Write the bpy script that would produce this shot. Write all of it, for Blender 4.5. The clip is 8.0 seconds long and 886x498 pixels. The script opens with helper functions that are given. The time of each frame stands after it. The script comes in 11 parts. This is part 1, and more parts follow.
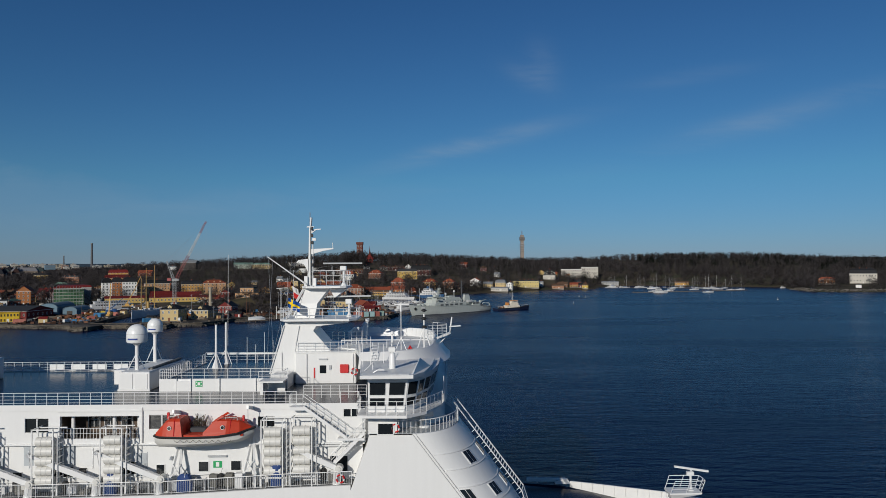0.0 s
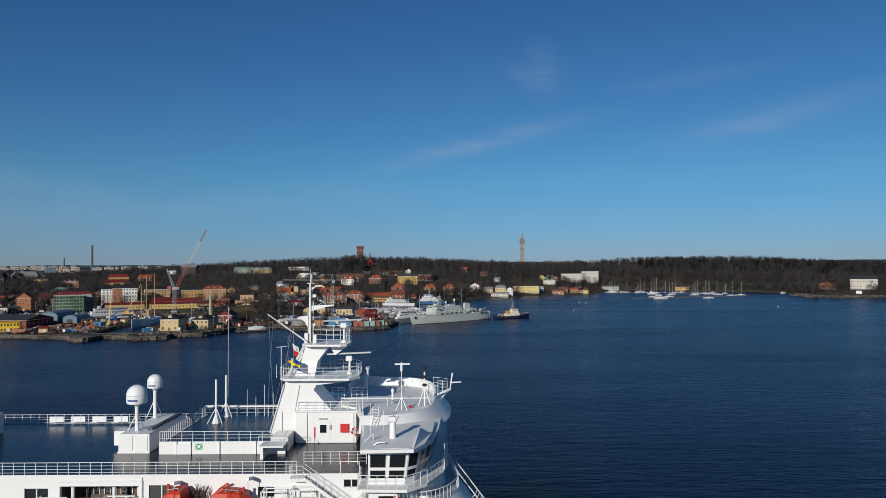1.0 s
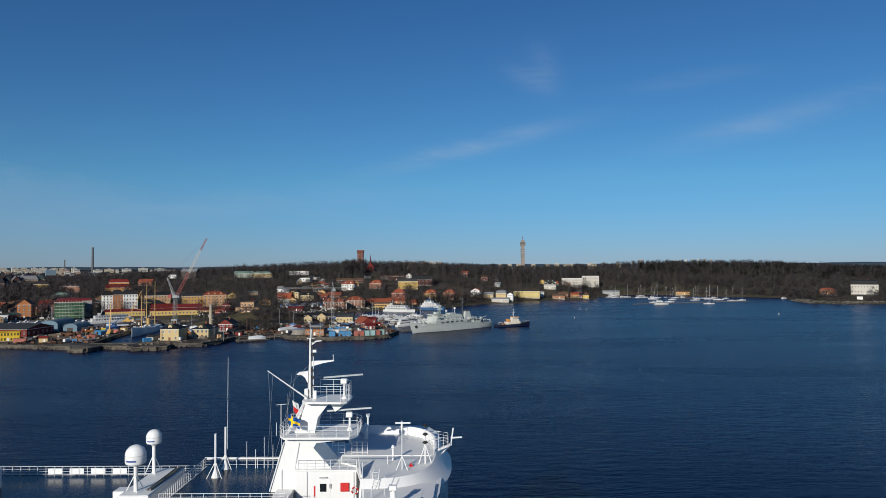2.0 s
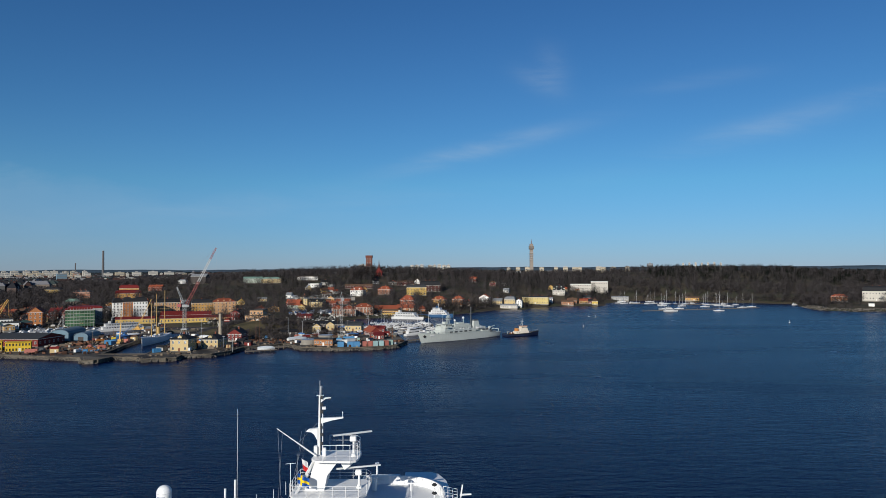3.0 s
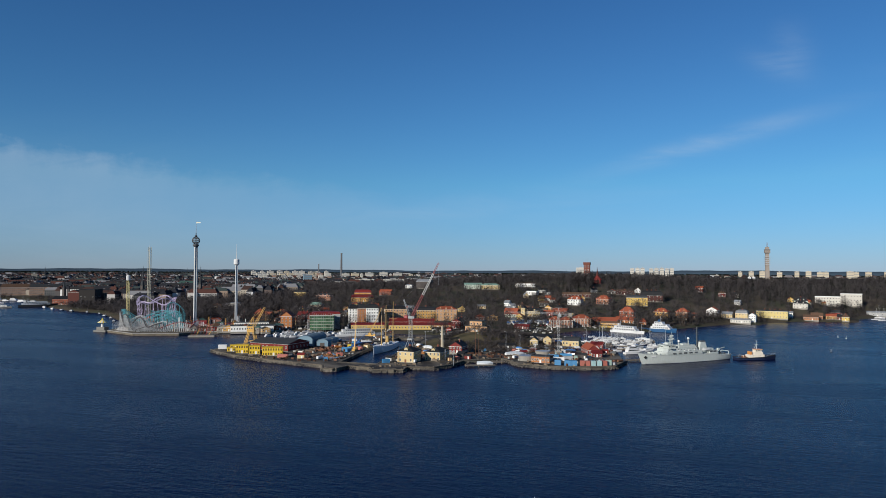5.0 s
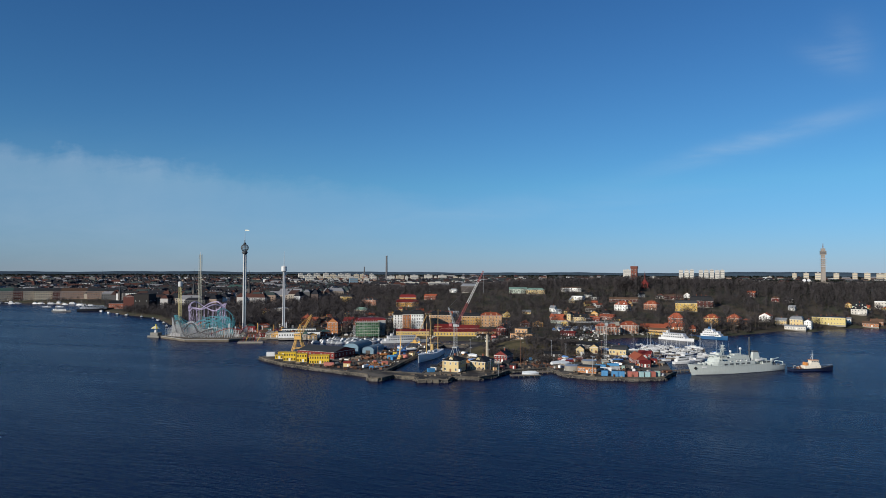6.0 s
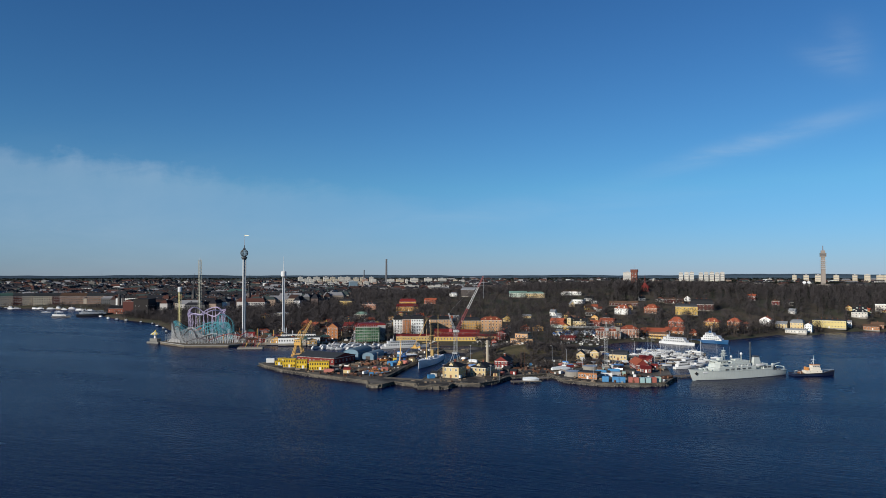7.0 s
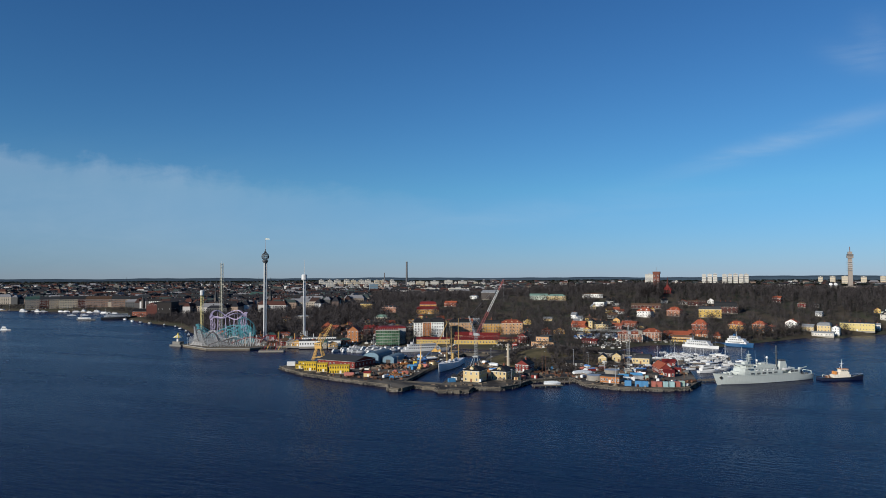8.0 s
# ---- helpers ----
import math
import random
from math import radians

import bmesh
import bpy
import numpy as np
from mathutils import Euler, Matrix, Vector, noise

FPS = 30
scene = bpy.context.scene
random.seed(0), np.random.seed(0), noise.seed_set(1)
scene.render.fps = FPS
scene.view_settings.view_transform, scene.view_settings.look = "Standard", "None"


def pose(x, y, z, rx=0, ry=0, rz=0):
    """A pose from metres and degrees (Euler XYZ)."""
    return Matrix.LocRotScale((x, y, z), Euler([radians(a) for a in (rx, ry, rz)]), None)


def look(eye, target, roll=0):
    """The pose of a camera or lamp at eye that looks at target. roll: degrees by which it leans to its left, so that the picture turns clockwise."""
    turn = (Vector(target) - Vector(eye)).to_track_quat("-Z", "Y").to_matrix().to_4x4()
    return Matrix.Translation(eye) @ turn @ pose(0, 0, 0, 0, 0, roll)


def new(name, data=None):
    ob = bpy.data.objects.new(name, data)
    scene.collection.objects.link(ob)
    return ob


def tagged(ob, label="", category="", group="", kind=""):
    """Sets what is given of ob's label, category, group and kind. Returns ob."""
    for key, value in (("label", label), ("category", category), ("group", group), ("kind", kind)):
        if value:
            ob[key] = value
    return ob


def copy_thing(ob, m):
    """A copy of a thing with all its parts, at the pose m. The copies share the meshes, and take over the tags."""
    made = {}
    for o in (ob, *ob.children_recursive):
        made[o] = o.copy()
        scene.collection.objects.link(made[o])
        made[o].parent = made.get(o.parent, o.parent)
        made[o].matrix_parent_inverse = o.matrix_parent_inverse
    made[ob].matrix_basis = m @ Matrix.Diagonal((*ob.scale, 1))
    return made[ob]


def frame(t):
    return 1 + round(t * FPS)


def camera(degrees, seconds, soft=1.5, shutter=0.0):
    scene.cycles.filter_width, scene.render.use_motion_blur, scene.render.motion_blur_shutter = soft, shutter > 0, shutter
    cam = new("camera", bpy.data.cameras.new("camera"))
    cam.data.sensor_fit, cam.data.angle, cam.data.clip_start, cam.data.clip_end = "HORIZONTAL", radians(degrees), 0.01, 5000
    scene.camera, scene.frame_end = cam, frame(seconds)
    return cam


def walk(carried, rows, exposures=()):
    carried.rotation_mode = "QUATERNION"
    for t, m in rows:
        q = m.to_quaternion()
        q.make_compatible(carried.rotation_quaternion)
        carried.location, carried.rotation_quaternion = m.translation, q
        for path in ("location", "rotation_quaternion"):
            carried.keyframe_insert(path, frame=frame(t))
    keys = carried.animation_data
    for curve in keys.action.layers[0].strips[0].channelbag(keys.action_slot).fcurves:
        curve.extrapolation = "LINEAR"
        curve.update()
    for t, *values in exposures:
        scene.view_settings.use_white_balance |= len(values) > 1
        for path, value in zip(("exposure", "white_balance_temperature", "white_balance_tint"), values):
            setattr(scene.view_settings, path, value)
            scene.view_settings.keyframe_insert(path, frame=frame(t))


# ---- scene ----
cam = camera(64.55, 8.0, soft=0.58)
PATH = [
    (0, 0.23, -1.14, 38.85, 91.377, 0.413, 0.000),
    (0.5, 0.22, -1.15, 41.94, 91.427, 0.337, 0.002),
    (1, 0.23, -1.17, 45.13, 91.453, 0.340, 0.019),
    (1.5, 0.22, -0.94, 48.17, 91.514, 0.305, 0.040),
    (2.8, 0.18, -0.83, 56.09, 91.615, 0.247, 0.134),
    (3, 0.14, -0.93, 57.36, 91.707, 0.253, 0.743),
    (3.5, 0.13, -0.81, 60.67, 91.742, 0.193, 2.344),
    (3.7, 0.06, -0.55, 61.48, 91.747, 0.067, 2.898),
    (3.8, -0.00, -0.40, 61.92, 91.747, -0.026, 4.647),
    (3.9, -0.05, -0.34, 62.44, 91.762, -0.123, 7.854),
    (4, -0.09, -0.31, 63.05, 91.803, -0.163, 11.244),
    (4.1, 0.03, -0.14, 63.65, 91.753, -0.253, 14.628),
    (4.2, 0.25, 0.05, 64.32, 91.734, -0.439, 16.876),
    (4.4, 0.25, 0.08, 65.76, 91.720, -0.400, 18.000),
    (5.3, 0.16, 0.16, 71.92, 91.691, -0.284, 19.031),
    (5.5, 0.07, 0.27, 72.94, 91.722, -0.309, 20.104),
    (6, 0.11, 0.57, 76.07, 91.783, -0.186, 22.002),
    (6.5, -0.06, 0.84, 78.36, 91.889, -0.128, 22.062),
    (7, -0.36, 1.56, 78.51, 91.996, 0.004, 21.988),
    (7.5, -0.61, 2.65, 78.45, 92.132, 0.145, 22.140),
    (8, -0.98, 3.70, 79.15, 92.189, 0.148, 23.650),
]
walk(cam, [(t, pose(x, y, z, tilt, roll, yaw)) for t, x, y, z, tilt, roll, yaw in PATH],
     exposures=[(0, -0.60), (0.5, -0.48), (1.5, -0.22), (3.0, -0.06), (4.0, 0.02), (5.5, 0.10), (8.0, 0.11)])

SUN_AZ, SUN_EL = radians(203), radians(20)      # compass-like angle from +y towards +x, and height

world = bpy.data.worlds.new("sky")
scene.world = world
world.use_nodes = True
wn, wl = world.node_tree.nodes, world.node_tree.links
wbg = wn["Background"]
sky = wn.new("ShaderNodeTexSky")
sky.sky_type, sky.sun_disc = "NISHITA", False
sky.sun_elevation, sky.sun_rotation = SUN_EL, SUN_AZ
sky.air_density, sky.dust_density, sky.ozone_density, sky.altitude = 1.0, 0.0, 3.0, 60


def wmath(op, x, y=0.0):
    """One step of arithmetic in the sky's nodes."""
    v = wn.new("ShaderNodeMath")
    v.operation = op
    for i, q in enumerate((x, y)):
        if isinstance(q, (int, float)):
            v.inputs[i].default_value = q
        else:
            wl.new(q, v.inputs[i])
    return v.outputs[0]


way = wn.new("ShaderNodeTexCoord").outputs["Generated"]
split = wn.new("ShaderNodeSeparateXYZ")
wl.new(way, split.inputs[0])
ramp = wn.new("ShaderNodeValToRGB")                 # clear northern spring sky: paler towards the horizon
ramp.color_ramp.elements[0].position, ramp.color_ramp.elements[0].color = 0.0, (0.45, 0.68, 1.33, 1)
ramp.color_ramp.elements[1].position, ramp.color_ramp.elements[1].color = 0.42, (0.35, 0.755, 1.17, 1)
mid = ramp.color_ramp.elements.new(0.12)
mid.color = (0.45, 0.91, 1.26, 1)
zenith = ramp.color_ramp.elements.new(0.85)
zenith.color = (0.20, 0.46, 0.80, 1)
wl.new(split.outputs[2], ramp.inputs[0])
tone = wn.new("ShaderNodeVectorMath")
tone.operation = "MULTIPLY"
wl.new(sky.outputs[0], tone.inputs[0])
wl.new(ramp.outputs[0], tone.inputs[1])

# thin cirrus: streaky noise within a few drifting wisps, on the plane of bearing and height
ahead = wmath("MAXIMUM", split.outputs[1], 0.02)
bear, rise = wmath("DIVIDE", split.outputs[0], ahead), wmath("DIVIDE", split.outputs[2], ahead)
flat = wn.new("ShaderNodeCombineXYZ")
wl.new(bear, flat.inputs[0])
wl.new(rise, flat.inputs[1])
veil = None
for cu, cv, su, sv, lean, amount in ((0.04, 0.172, 0.13, 0.012, 14, 0.34), (0.46, 0.205, 0.17, 0.017, 15, 0.22), (0.125, 0.27, 0.035, 0.016, -28, 0.16), (0.145, 0.29, 0.02, 0.03, 20, 0.16),
                                     (0.36, 0.27, 0.08, 0.01, 8, 0.12), (-0.3, 0.09, 0.3, 0.02, 3, 0.12)):
    c, s_ = math.cos(radians(lean)), math.sin(radians(lean))
    du, dv = wmath("SUBTRACT", bear, cu), wmath("SUBTRACT", rise, cv)
    a = wmath("DIVIDE", wmath("ADD", wmath("MULTIPLY", du, c), wmath("MULTIPLY", dv, s_)), su)
    b = wmath("DIVIDE", wmath("SUBTRACT", wmath("MULTIPLY", dv, c), wmath("MULTIPLY", du, s_)), sv)
    g = wmath("MULTIPLY", wmath("EXPONENT", wmath("MULTIPLY", wmath("ADD", wmath("MULTIPLY", a, a), wmath("MULTIPLY", b, b)), -1.0)), amount)
    veil = g if veil is None else wmath("ADD", veil, g)
turn_ = wn.new("ShaderNodeMapping")
turn_.inputs["Rotation"].default_value, turn_.inputs["Scale"].default_value = (0, 0, radians(-14)), (5, 26, 1)
wl.new(flat.outputs[0], turn_.inputs["Vector"])
streaks = wn.new("ShaderNodeTexNoise")
streaks.inputs["Scale"].default_value, streaks.inputs["Detail"].default_value, streaks.inputs["Roughness"].default_value, streaks.inputs["Distortion"].default_value = 1.0, 7, 0.6, 0.6
wl.new(turn_.outputs[0], streaks.inputs["Vector"])
haze_u, haze_v = wmath("DIVIDE", wmath("SUBTRACT", bear, -1.3), 0.75), wmath("DIVIDE", wmath("SUBTRACT", wmath("ADD", rise, wmath("MULTIPLY", bear, 0.10)), -0.02), 0.115)
bank = wmath("MULTIPLY", wmath("EXPONENT", wmath("MULTIPLY", wmath("ADD", wmath("MULTIPLY", haze_u, haze_u), wmath("MULTIPLY", haze_v, haze_v)), -1.0)), wmath("ADD", wmath("MULTIPLY", streaks.outputs[0], 0.2), 0.02))
wisp = wmath("MULTIPLY", veil, wmath("MINIMUM", wmath("MAXIMUM", wmath("MULTIPLY", wmath("SUBTRACT", streaks.outputs[0], 0.3), 2.6), 0.0), 1.0))
mixed = wn.new("ShaderNodeMix")
mixed.data_type = "RGBA"
# a thin sheet of cloud in the west with a ragged upper edge that sinks towards the north
curl = wn.new("ShaderNodeTexNoise")
curl.inputs["Scale"].default_value, curl.inputs["Detail"].default_value, curl.inputs["Roughness"].default_value = 7.0, 8, 0.62
wl.new(flat.outputs[0], curl.inputs["Vector"])
rag = wmath("ADD", wmath("MULTIPLY", wmath("SUBTRACT", streaks.outputs[0], 0.5), 0.06), wmath("MULTIPLY", wmath("SUBTRACT", curl.outputs[0], 0.5), 0.09))
depth = wmath("SUBTRACT", wmath("ADD", wmath("ADD", 0.055, wmath("MULTIPLY", bear, -0.155)), rag), rise)
edge_in = wmath("MINIMUM", wmath("MAXIMUM", wmath("DIVIDE", depth, 0.035), 0.0), 1.0)
thin = wmath("EXPONENT", wmath("MULTIPLY", wmath("MAXIMUM", depth, 0.0), -7.0))
west = wmath("MINIMUM", wmath("MAXIMUM", wmath("DIVIDE", wmath("SUBTRACT", -0.3, bear), 0.7), 0.0), 1.0)
sheet = wmath("MULTIPLY", wmath("MULTIPLY", wmath("MULTIPLY", edge_in, thin), west), wmath("ADD", wmath("MULTIPLY", curl.outputs[0], 0.34), 0.08))
wl.new(wmath("MINIMUM", wmath("ADD", wmath("ADD", wisp, bank), sheet), 0.9), mixed.inputs[0])
wl.new(tone.outputs[0], mixed.inputs[6])
mixed.inputs[7].default_value = (7.2, 8.6, 10.0, 1)
wl.new(mixed.outputs[2], wbg.inputs[0])
wbg.inputs[1].default_value = 0.067

sun_data = bpy.data.lights.new("sun", "SUN")
sun_data.energy, sun_data.angle, sun_data.color = 4.8, radians(0.53), (1.0, 0.95, 0.865)
sun = new("sun", sun_data)
sun.matrix_world = look((0, 0, 0), (-math.sin(SUN_AZ) * math.cos(SUN_EL), -math.cos(SUN_AZ) * math.cos(SUN_EL), -math.sin(SUN_EL)))


# ---- materials ----
MATS = {}


def mat(name, colour, rough=0.6, metal=0.0, grain=1.0, vary=0.12, stain=0.1, bump=0.0, per_object=0.0, per_island=0.0, second=None, streak=0.0, spec=0.5):
    """A painted, stony or wooden surface: fine grain, broad stains, optional rain streaks and relief."""
    if name in MATS:
        return MATS[name]
    m = bpy.data.materials.new(name)
    m.use_nodes = True
    n, l = m.node_tree.nodes, m.node_tree.links
    b = n["Principled BSDF"]
    b.inputs["Metallic"].default_value = metal
    b.inputs["Specular IOR Level"].default_value = spec
    geo = n.new("ShaderNodeNewGeometry")
    fine, broad = n.new("ShaderNodeTexNoise"), n.new("ShaderNodeTexNoise")
    for tex, scale, detail in ((fine, 6.0 * grain, 6), (broad, 0.45 * grain, 4)):
        tex.inputs["Scale"].default_value, tex.inputs["Detail"].default_value = scale, detail
        l.new(geo.outputs["Position"], tex.inputs["Vector"])
    if streak:
        mp = n.new("ShaderNodeMapping")
        mp.inputs["Scale"].default_value = (1.6, 1.6, 0.12)
        l.new(geo.outputs["Position"], mp.inputs["Vector"])
        l.new(mp.outputs[0], broad.inputs["Vector"])
        broad.inputs["Scale"].default_value = 1.3 * grain

    def value(op, x, y):
        v = n.new("ShaderNodeMath")
        v.operation = op
        for i, s in enumerate((x, y)):
            if isinstance(s, (int, float)):
                v.inputs[i].default_value = s
            else:
                l.new(s, v.inputs[i])
        return v.outputs[0]

    amount = value("ADD", value("MULTIPLY", value("SUBTRACT", fine.outputs[0], 0.5), 2 * vary),
                   value("MULTIPLY", value("SUBTRACT", broad.outputs[0], 0.5), 2 * max(stain, streak)))
    if per_object:
        info = n.new("ShaderNodeObjectInfo")
        amount = value("ADD", amount, value("MULTIPLY", value("SUBTRACT", info.outputs["Random"], 0.5), 2 * per_object))
    if per_island:
        amount = value("ADD", amount, value("MULTIPLY", value("SUBTRACT", geo.outputs["Random Per Island"], 0.5), 2 * per_island))
    gain = value("ADD", amount, 1.0)
    base = n.new("ShaderNodeRGB")
    base.outputs[0].default_value = (*colour, 1)
    src = base.outputs[0]
    if second:
        mix = n.new("ShaderNodeMix")
        mix.data_type = "RGBA"
        ramp = n.new("ShaderNodeMapRange")
        ramp.inputs[1].default_value, ramp.inputs[2].default_value = 0.42, 0.6
        l.new(broad.outputs[0], ramp.inputs[0])
        l.new(ramp.outputs[0], mix.inputs[0])
        l.new(src, mix.inputs[6])
        mix.inputs[7].default_value = (*second, 1)
        src = mix.outputs[2]
    mul = n.new("ShaderNodeVectorMath")
    mul.operation = "SCALE"
    l.new(src, mul.inputs[0])
    l.new(gain, mul.inputs["Scale"])
    l.new(mul.outputs[0], b.inputs["Base Color"])
    l.new(value("ADD", rough, value("MULTIPLY", value("SUBTRACT", fine.outputs[0], 0.5), 0.2)), b.inputs["Roughness"])
    if bump:
        bp = n.new("ShaderNodeBump")
        bp.inputs["Strength"].default_value, bp.inputs["Distance"].default_value = 0.6, bump
        l.new(fine.outputs[0], bp.inputs["Height"])
        l.new(bp.outputs[0], b.inputs["Normal"])
    MATS[name] = m
    return m


WHITE = mat("white_ship_paint", (0.75, 0.75, 0.735), 0.38, 0, 1.0, 0.02, 0.04, streak=0.035)
DECK = mat("wet_blue_deck_paint", (0.006, 0.011, 0.027), 0.24, 0, 1, 0.2, 0.35, spec=0.2)
GREYDECK = mat("pale_grey_deck_paint", (0.42, 0.45, 0.47), 0.5, 0, 1, 0.06, 0.12)
STEEL = mat("galvanised_steel", (0.45, 0.46, 0.47), 0.4, 0.6, 2, 0.1, 0.1)
DARKGLASS = mat("dark_window_glass", (0.012, 0.015, 0.018), 0.08, 0, 1, 0.2, 0.2, spec=0.3)
BLACK = mat("black_rubber", (0.02, 0.02, 0.02), 0.6)


# ---- shape builder ----
class Shape:
    """Collects vertices and faces of one mesh."""

    def __init__(self):
        self.v, self.f = [], []

    def add(self, verts, faces):
        k = len(self.v)
        self.v += [tuple(p) for p in verts]
        self.f += [tuple(i + k for i in q) for q in faces]
        return self

    def box(self, x0, y0, z0, x1, y1, z1):
        c = [(x, y, z) for x in (x0, x1) for y in (y0, y1) for z in (z0, z1)]
        return self.add(c, [(0, 1, 3, 2), (4, 6, 7, 5), (0, 4, 5, 1), (2, 3, 7, 6), (0, 2, 6, 4), (1, 5, 7, 3)])

    def rbox(self, x0, y0, z0, x1, y1, z1, b=0.05):
        """A box with chamfered edges."""
        lo, hi = (x0, y0, z0), (x1, y1, z1)
        idx, verts = {}, []
        for s in [(i, j, k) for i in (0, 1) for j in (0, 1) for k in (0, 1)]:
            for a in range(3):
                p = []
                for d in range(3):
                    e = lo[d] if s[d] == 0 else hi[d]
                    p.append(e if d == a else e + (b if s[d] == 0 else -b))
                idx[s, a] = len(verts)
                verts.append(p)
        faces = []
        for a in range(3):
            u, w = (a + 1) % 3, (a + 2) % 3
            for side in (0, 1):
                ring = []
                for i, j in ((0, 0), (1, 0), (1, 1), (0, 1)):
                    s = [0, 0, 0]
                    s[a], s[u], s[w] = side, i, j
                    ring.append(idx[tuple(s), a])
                faces.append(ring if side else ring[::-1])
        for a in range(3):
            u, w = (a + 1) % 3, (a + 2) % 3
            for i, j in ((0, 0), (1, 0), (1, 1), (0, 1)):
                s, t = [0, 0, 0], [0, 0, 0]
                s[u], s[w], t[u], t[w], t[a] = i, j, i, j, 1
                faces.append([idx[tuple(s), u], idx[tuple(t), u], idx[tuple(t), w], idx[tuple(s), w]])
        for s in [(i, j, k) for i in (0, 1) for j in (0, 1) for k in (0, 1)]:
            faces.append([idx[s, 0], idx[s, 1], idx[s, 2]])
        return self.add(verts, faces)

    def tube(self, a, b, r, n=6, r1=None, cap=True):
        a, b = Vector(a), Vector(b)
        d = (b - a).normalized()
        u = d.orthogonal().normalized()
        w = d.cross(u)
        r1 = r if r1 is None else r1
        ring = [u * math.cos(2 * math.pi * i / n) + w * math.sin(2 * math.pi * i / n) for i in range(n)]
        verts = [a + p * r for p in ring] + [b + p * r1 for p in ring]
        faces = [(i, (i + 1) % n, n + (i + 1) % n, n + i) for i in range(n)]
        if cap:
            faces += [tuple(range(n))[::-1], tuple(range(n, 2 * n))]
        return self.add(verts, faces)

    def path(self, pts, r, n=5, closed=False):
        pts = list(pts) + ([pts[0]] if closed else [])
        for a, b in zip(pts, pts[1:]):
            self.tube(a, b, r, n)
        return self

    def bar(self, a, b, w, h):
        """A beam of rectangular section."""
        a, b = Vector(a), Vector(b)
        d = (b - a).normalized()
        s = d.cross(Vector((0, 0, 1)))
        s = s.normalized() if s.length > 0.01 else Vector((1, 0, 0))
        t = s.cross(d)
        o = [s * w / 2 * i + t * h / 2 * j for i, j in ((-1, -1), (1, -1), (1, 1), (-1, 1))]
        return self.add([a + p for p in o] + [b + p for p in o], [(0, 1, 2, 3), (7, 6, 5, 4), (0, 4, 5, 1), (1, 5, 6, 2), (2, 6, 7, 3), (3, 7, 4, 0)])

    def prism(self, poly, z0, z1):
        n = len(poly)
        verts = [(x, y, z0) for x, y in poly] + [(x, y, z1) for x, y in poly]
        return self.add(verts, [(i, (i + 1) % n, n + (i + 1) % n, n + i) for i in range(n)] + [tuple(range(n))[::-1], tuple(range(n, 2 * n))])

    def profile(self, poly, y0, y1):
        """A polygon in x and z, drawn out along y."""
        n = len(poly)
        verts = [(x, y0, z) for x, z in poly] + [(x, y1, z) for x, z in poly]
        return self.add(verts, [(i, (i + 1) % n, n + (i + 1) % n, n + i) for i in range(n)] + [tuple(range(n))[::-1], tuple(range(n, 2 * n))])

    def loft(self, rings, closed=True, caps=True):
        n = len(rings[0])
        verts = [p for r in rings for p in r]
        m = n if closed else n - 1
        faces = [(k * n + i, k * n + (i + 1) % n, (k + 1) * n + (i + 1) % n, (k + 1) * n + i) for k in range(len(rings) - 1) for i in range(m)]
        if caps and closed:
            faces += [tuple(range(n))[::-1], tuple(range((len(rings) - 1) * n, len(rings) * n))]
        return self.add(verts, faces)

    def lathe(self, prof, n=16, c=(0, 0, 0)):
        """Turned about a vertical axis at c: prof is (radius, height) pairs."""
        return self.loft([[(c[0] + r * math.cos(2 * math.pi * i / n), c[1] + r * math.sin(2 * math.pi * i / n), c[2] + z) for i in range(n)] for r, z in prof])

    def mesh(self, name, smooth=False):
        me = bpy.data.meshes.new(name)
        me.from_pydata(self.v, [], self.f)
        if smooth:
            me.polygons.foreach_set("use_smooth", [True] * len(me.polygons))
        me.validate()
        bm = bmesh.new()
        bm.from_mesh(me)
        bmesh.ops.recalc_face_normals(bm, faces=bm.faces)
        bm.to_mesh(me)
        bm.free()
        if smooth:
            me.set_sharp_from_angle(angle=radians(38))
        return me


def part(name, shape, material, parent=None, label="", smooth=False, at=None):
    """One mesh object, from a Shape or a ready mesh."""
    me = shape if isinstance(shape, bpy.types.Mesh) else shape.mesh(name, smooth)
    if not me.materials:
        me.materials.append(material)
    ob = new(name, me)
    if parent:
        ob.parent = parent
    if at is not None:
        ob.matrix_basis = at
    if label:
        ob["label"] = label
    return ob


def thing(name, label, category, group="", x=0, y=0, z=0, rz=0):
    """The Empty at the base of a thing."""
    ob = tagged(new(name), label, category, group)
    ob.empty_display_size = 0.5
    ob.matrix_basis = pose(x, y, z, 0, 0, rz)
    return ob


# ---- land and water ----
SHORE = [(-5200, 1240), (-2600, 1180), (-1533, 1103), (-1352, 1129), (-1208, 1090), (-1056, 964), (-955, 904), (-841, 863), (-737, 783), (-640, 700),
         (-560, 690), (-490, 690), (-420, 690), (-330, 712), (-240, 716), (-190, 712), (-152, 722), (-130, 762), (-118, 812), (-96, 842), (-34, 834), (1, 899), (43, 967), (62, 1003), (104, 1010), (122, 1058),
         (172, 1104), (240, 1112), (255, 1180), (312, 1270), (389, 1288), (448, 1198), (552, 1135), (521, 1053), (501, 966), (535, 930), (592, 939), (900, 930), (1500, 980), (5200, 1300),
         (5200, 6500), (-5200, 6500)]
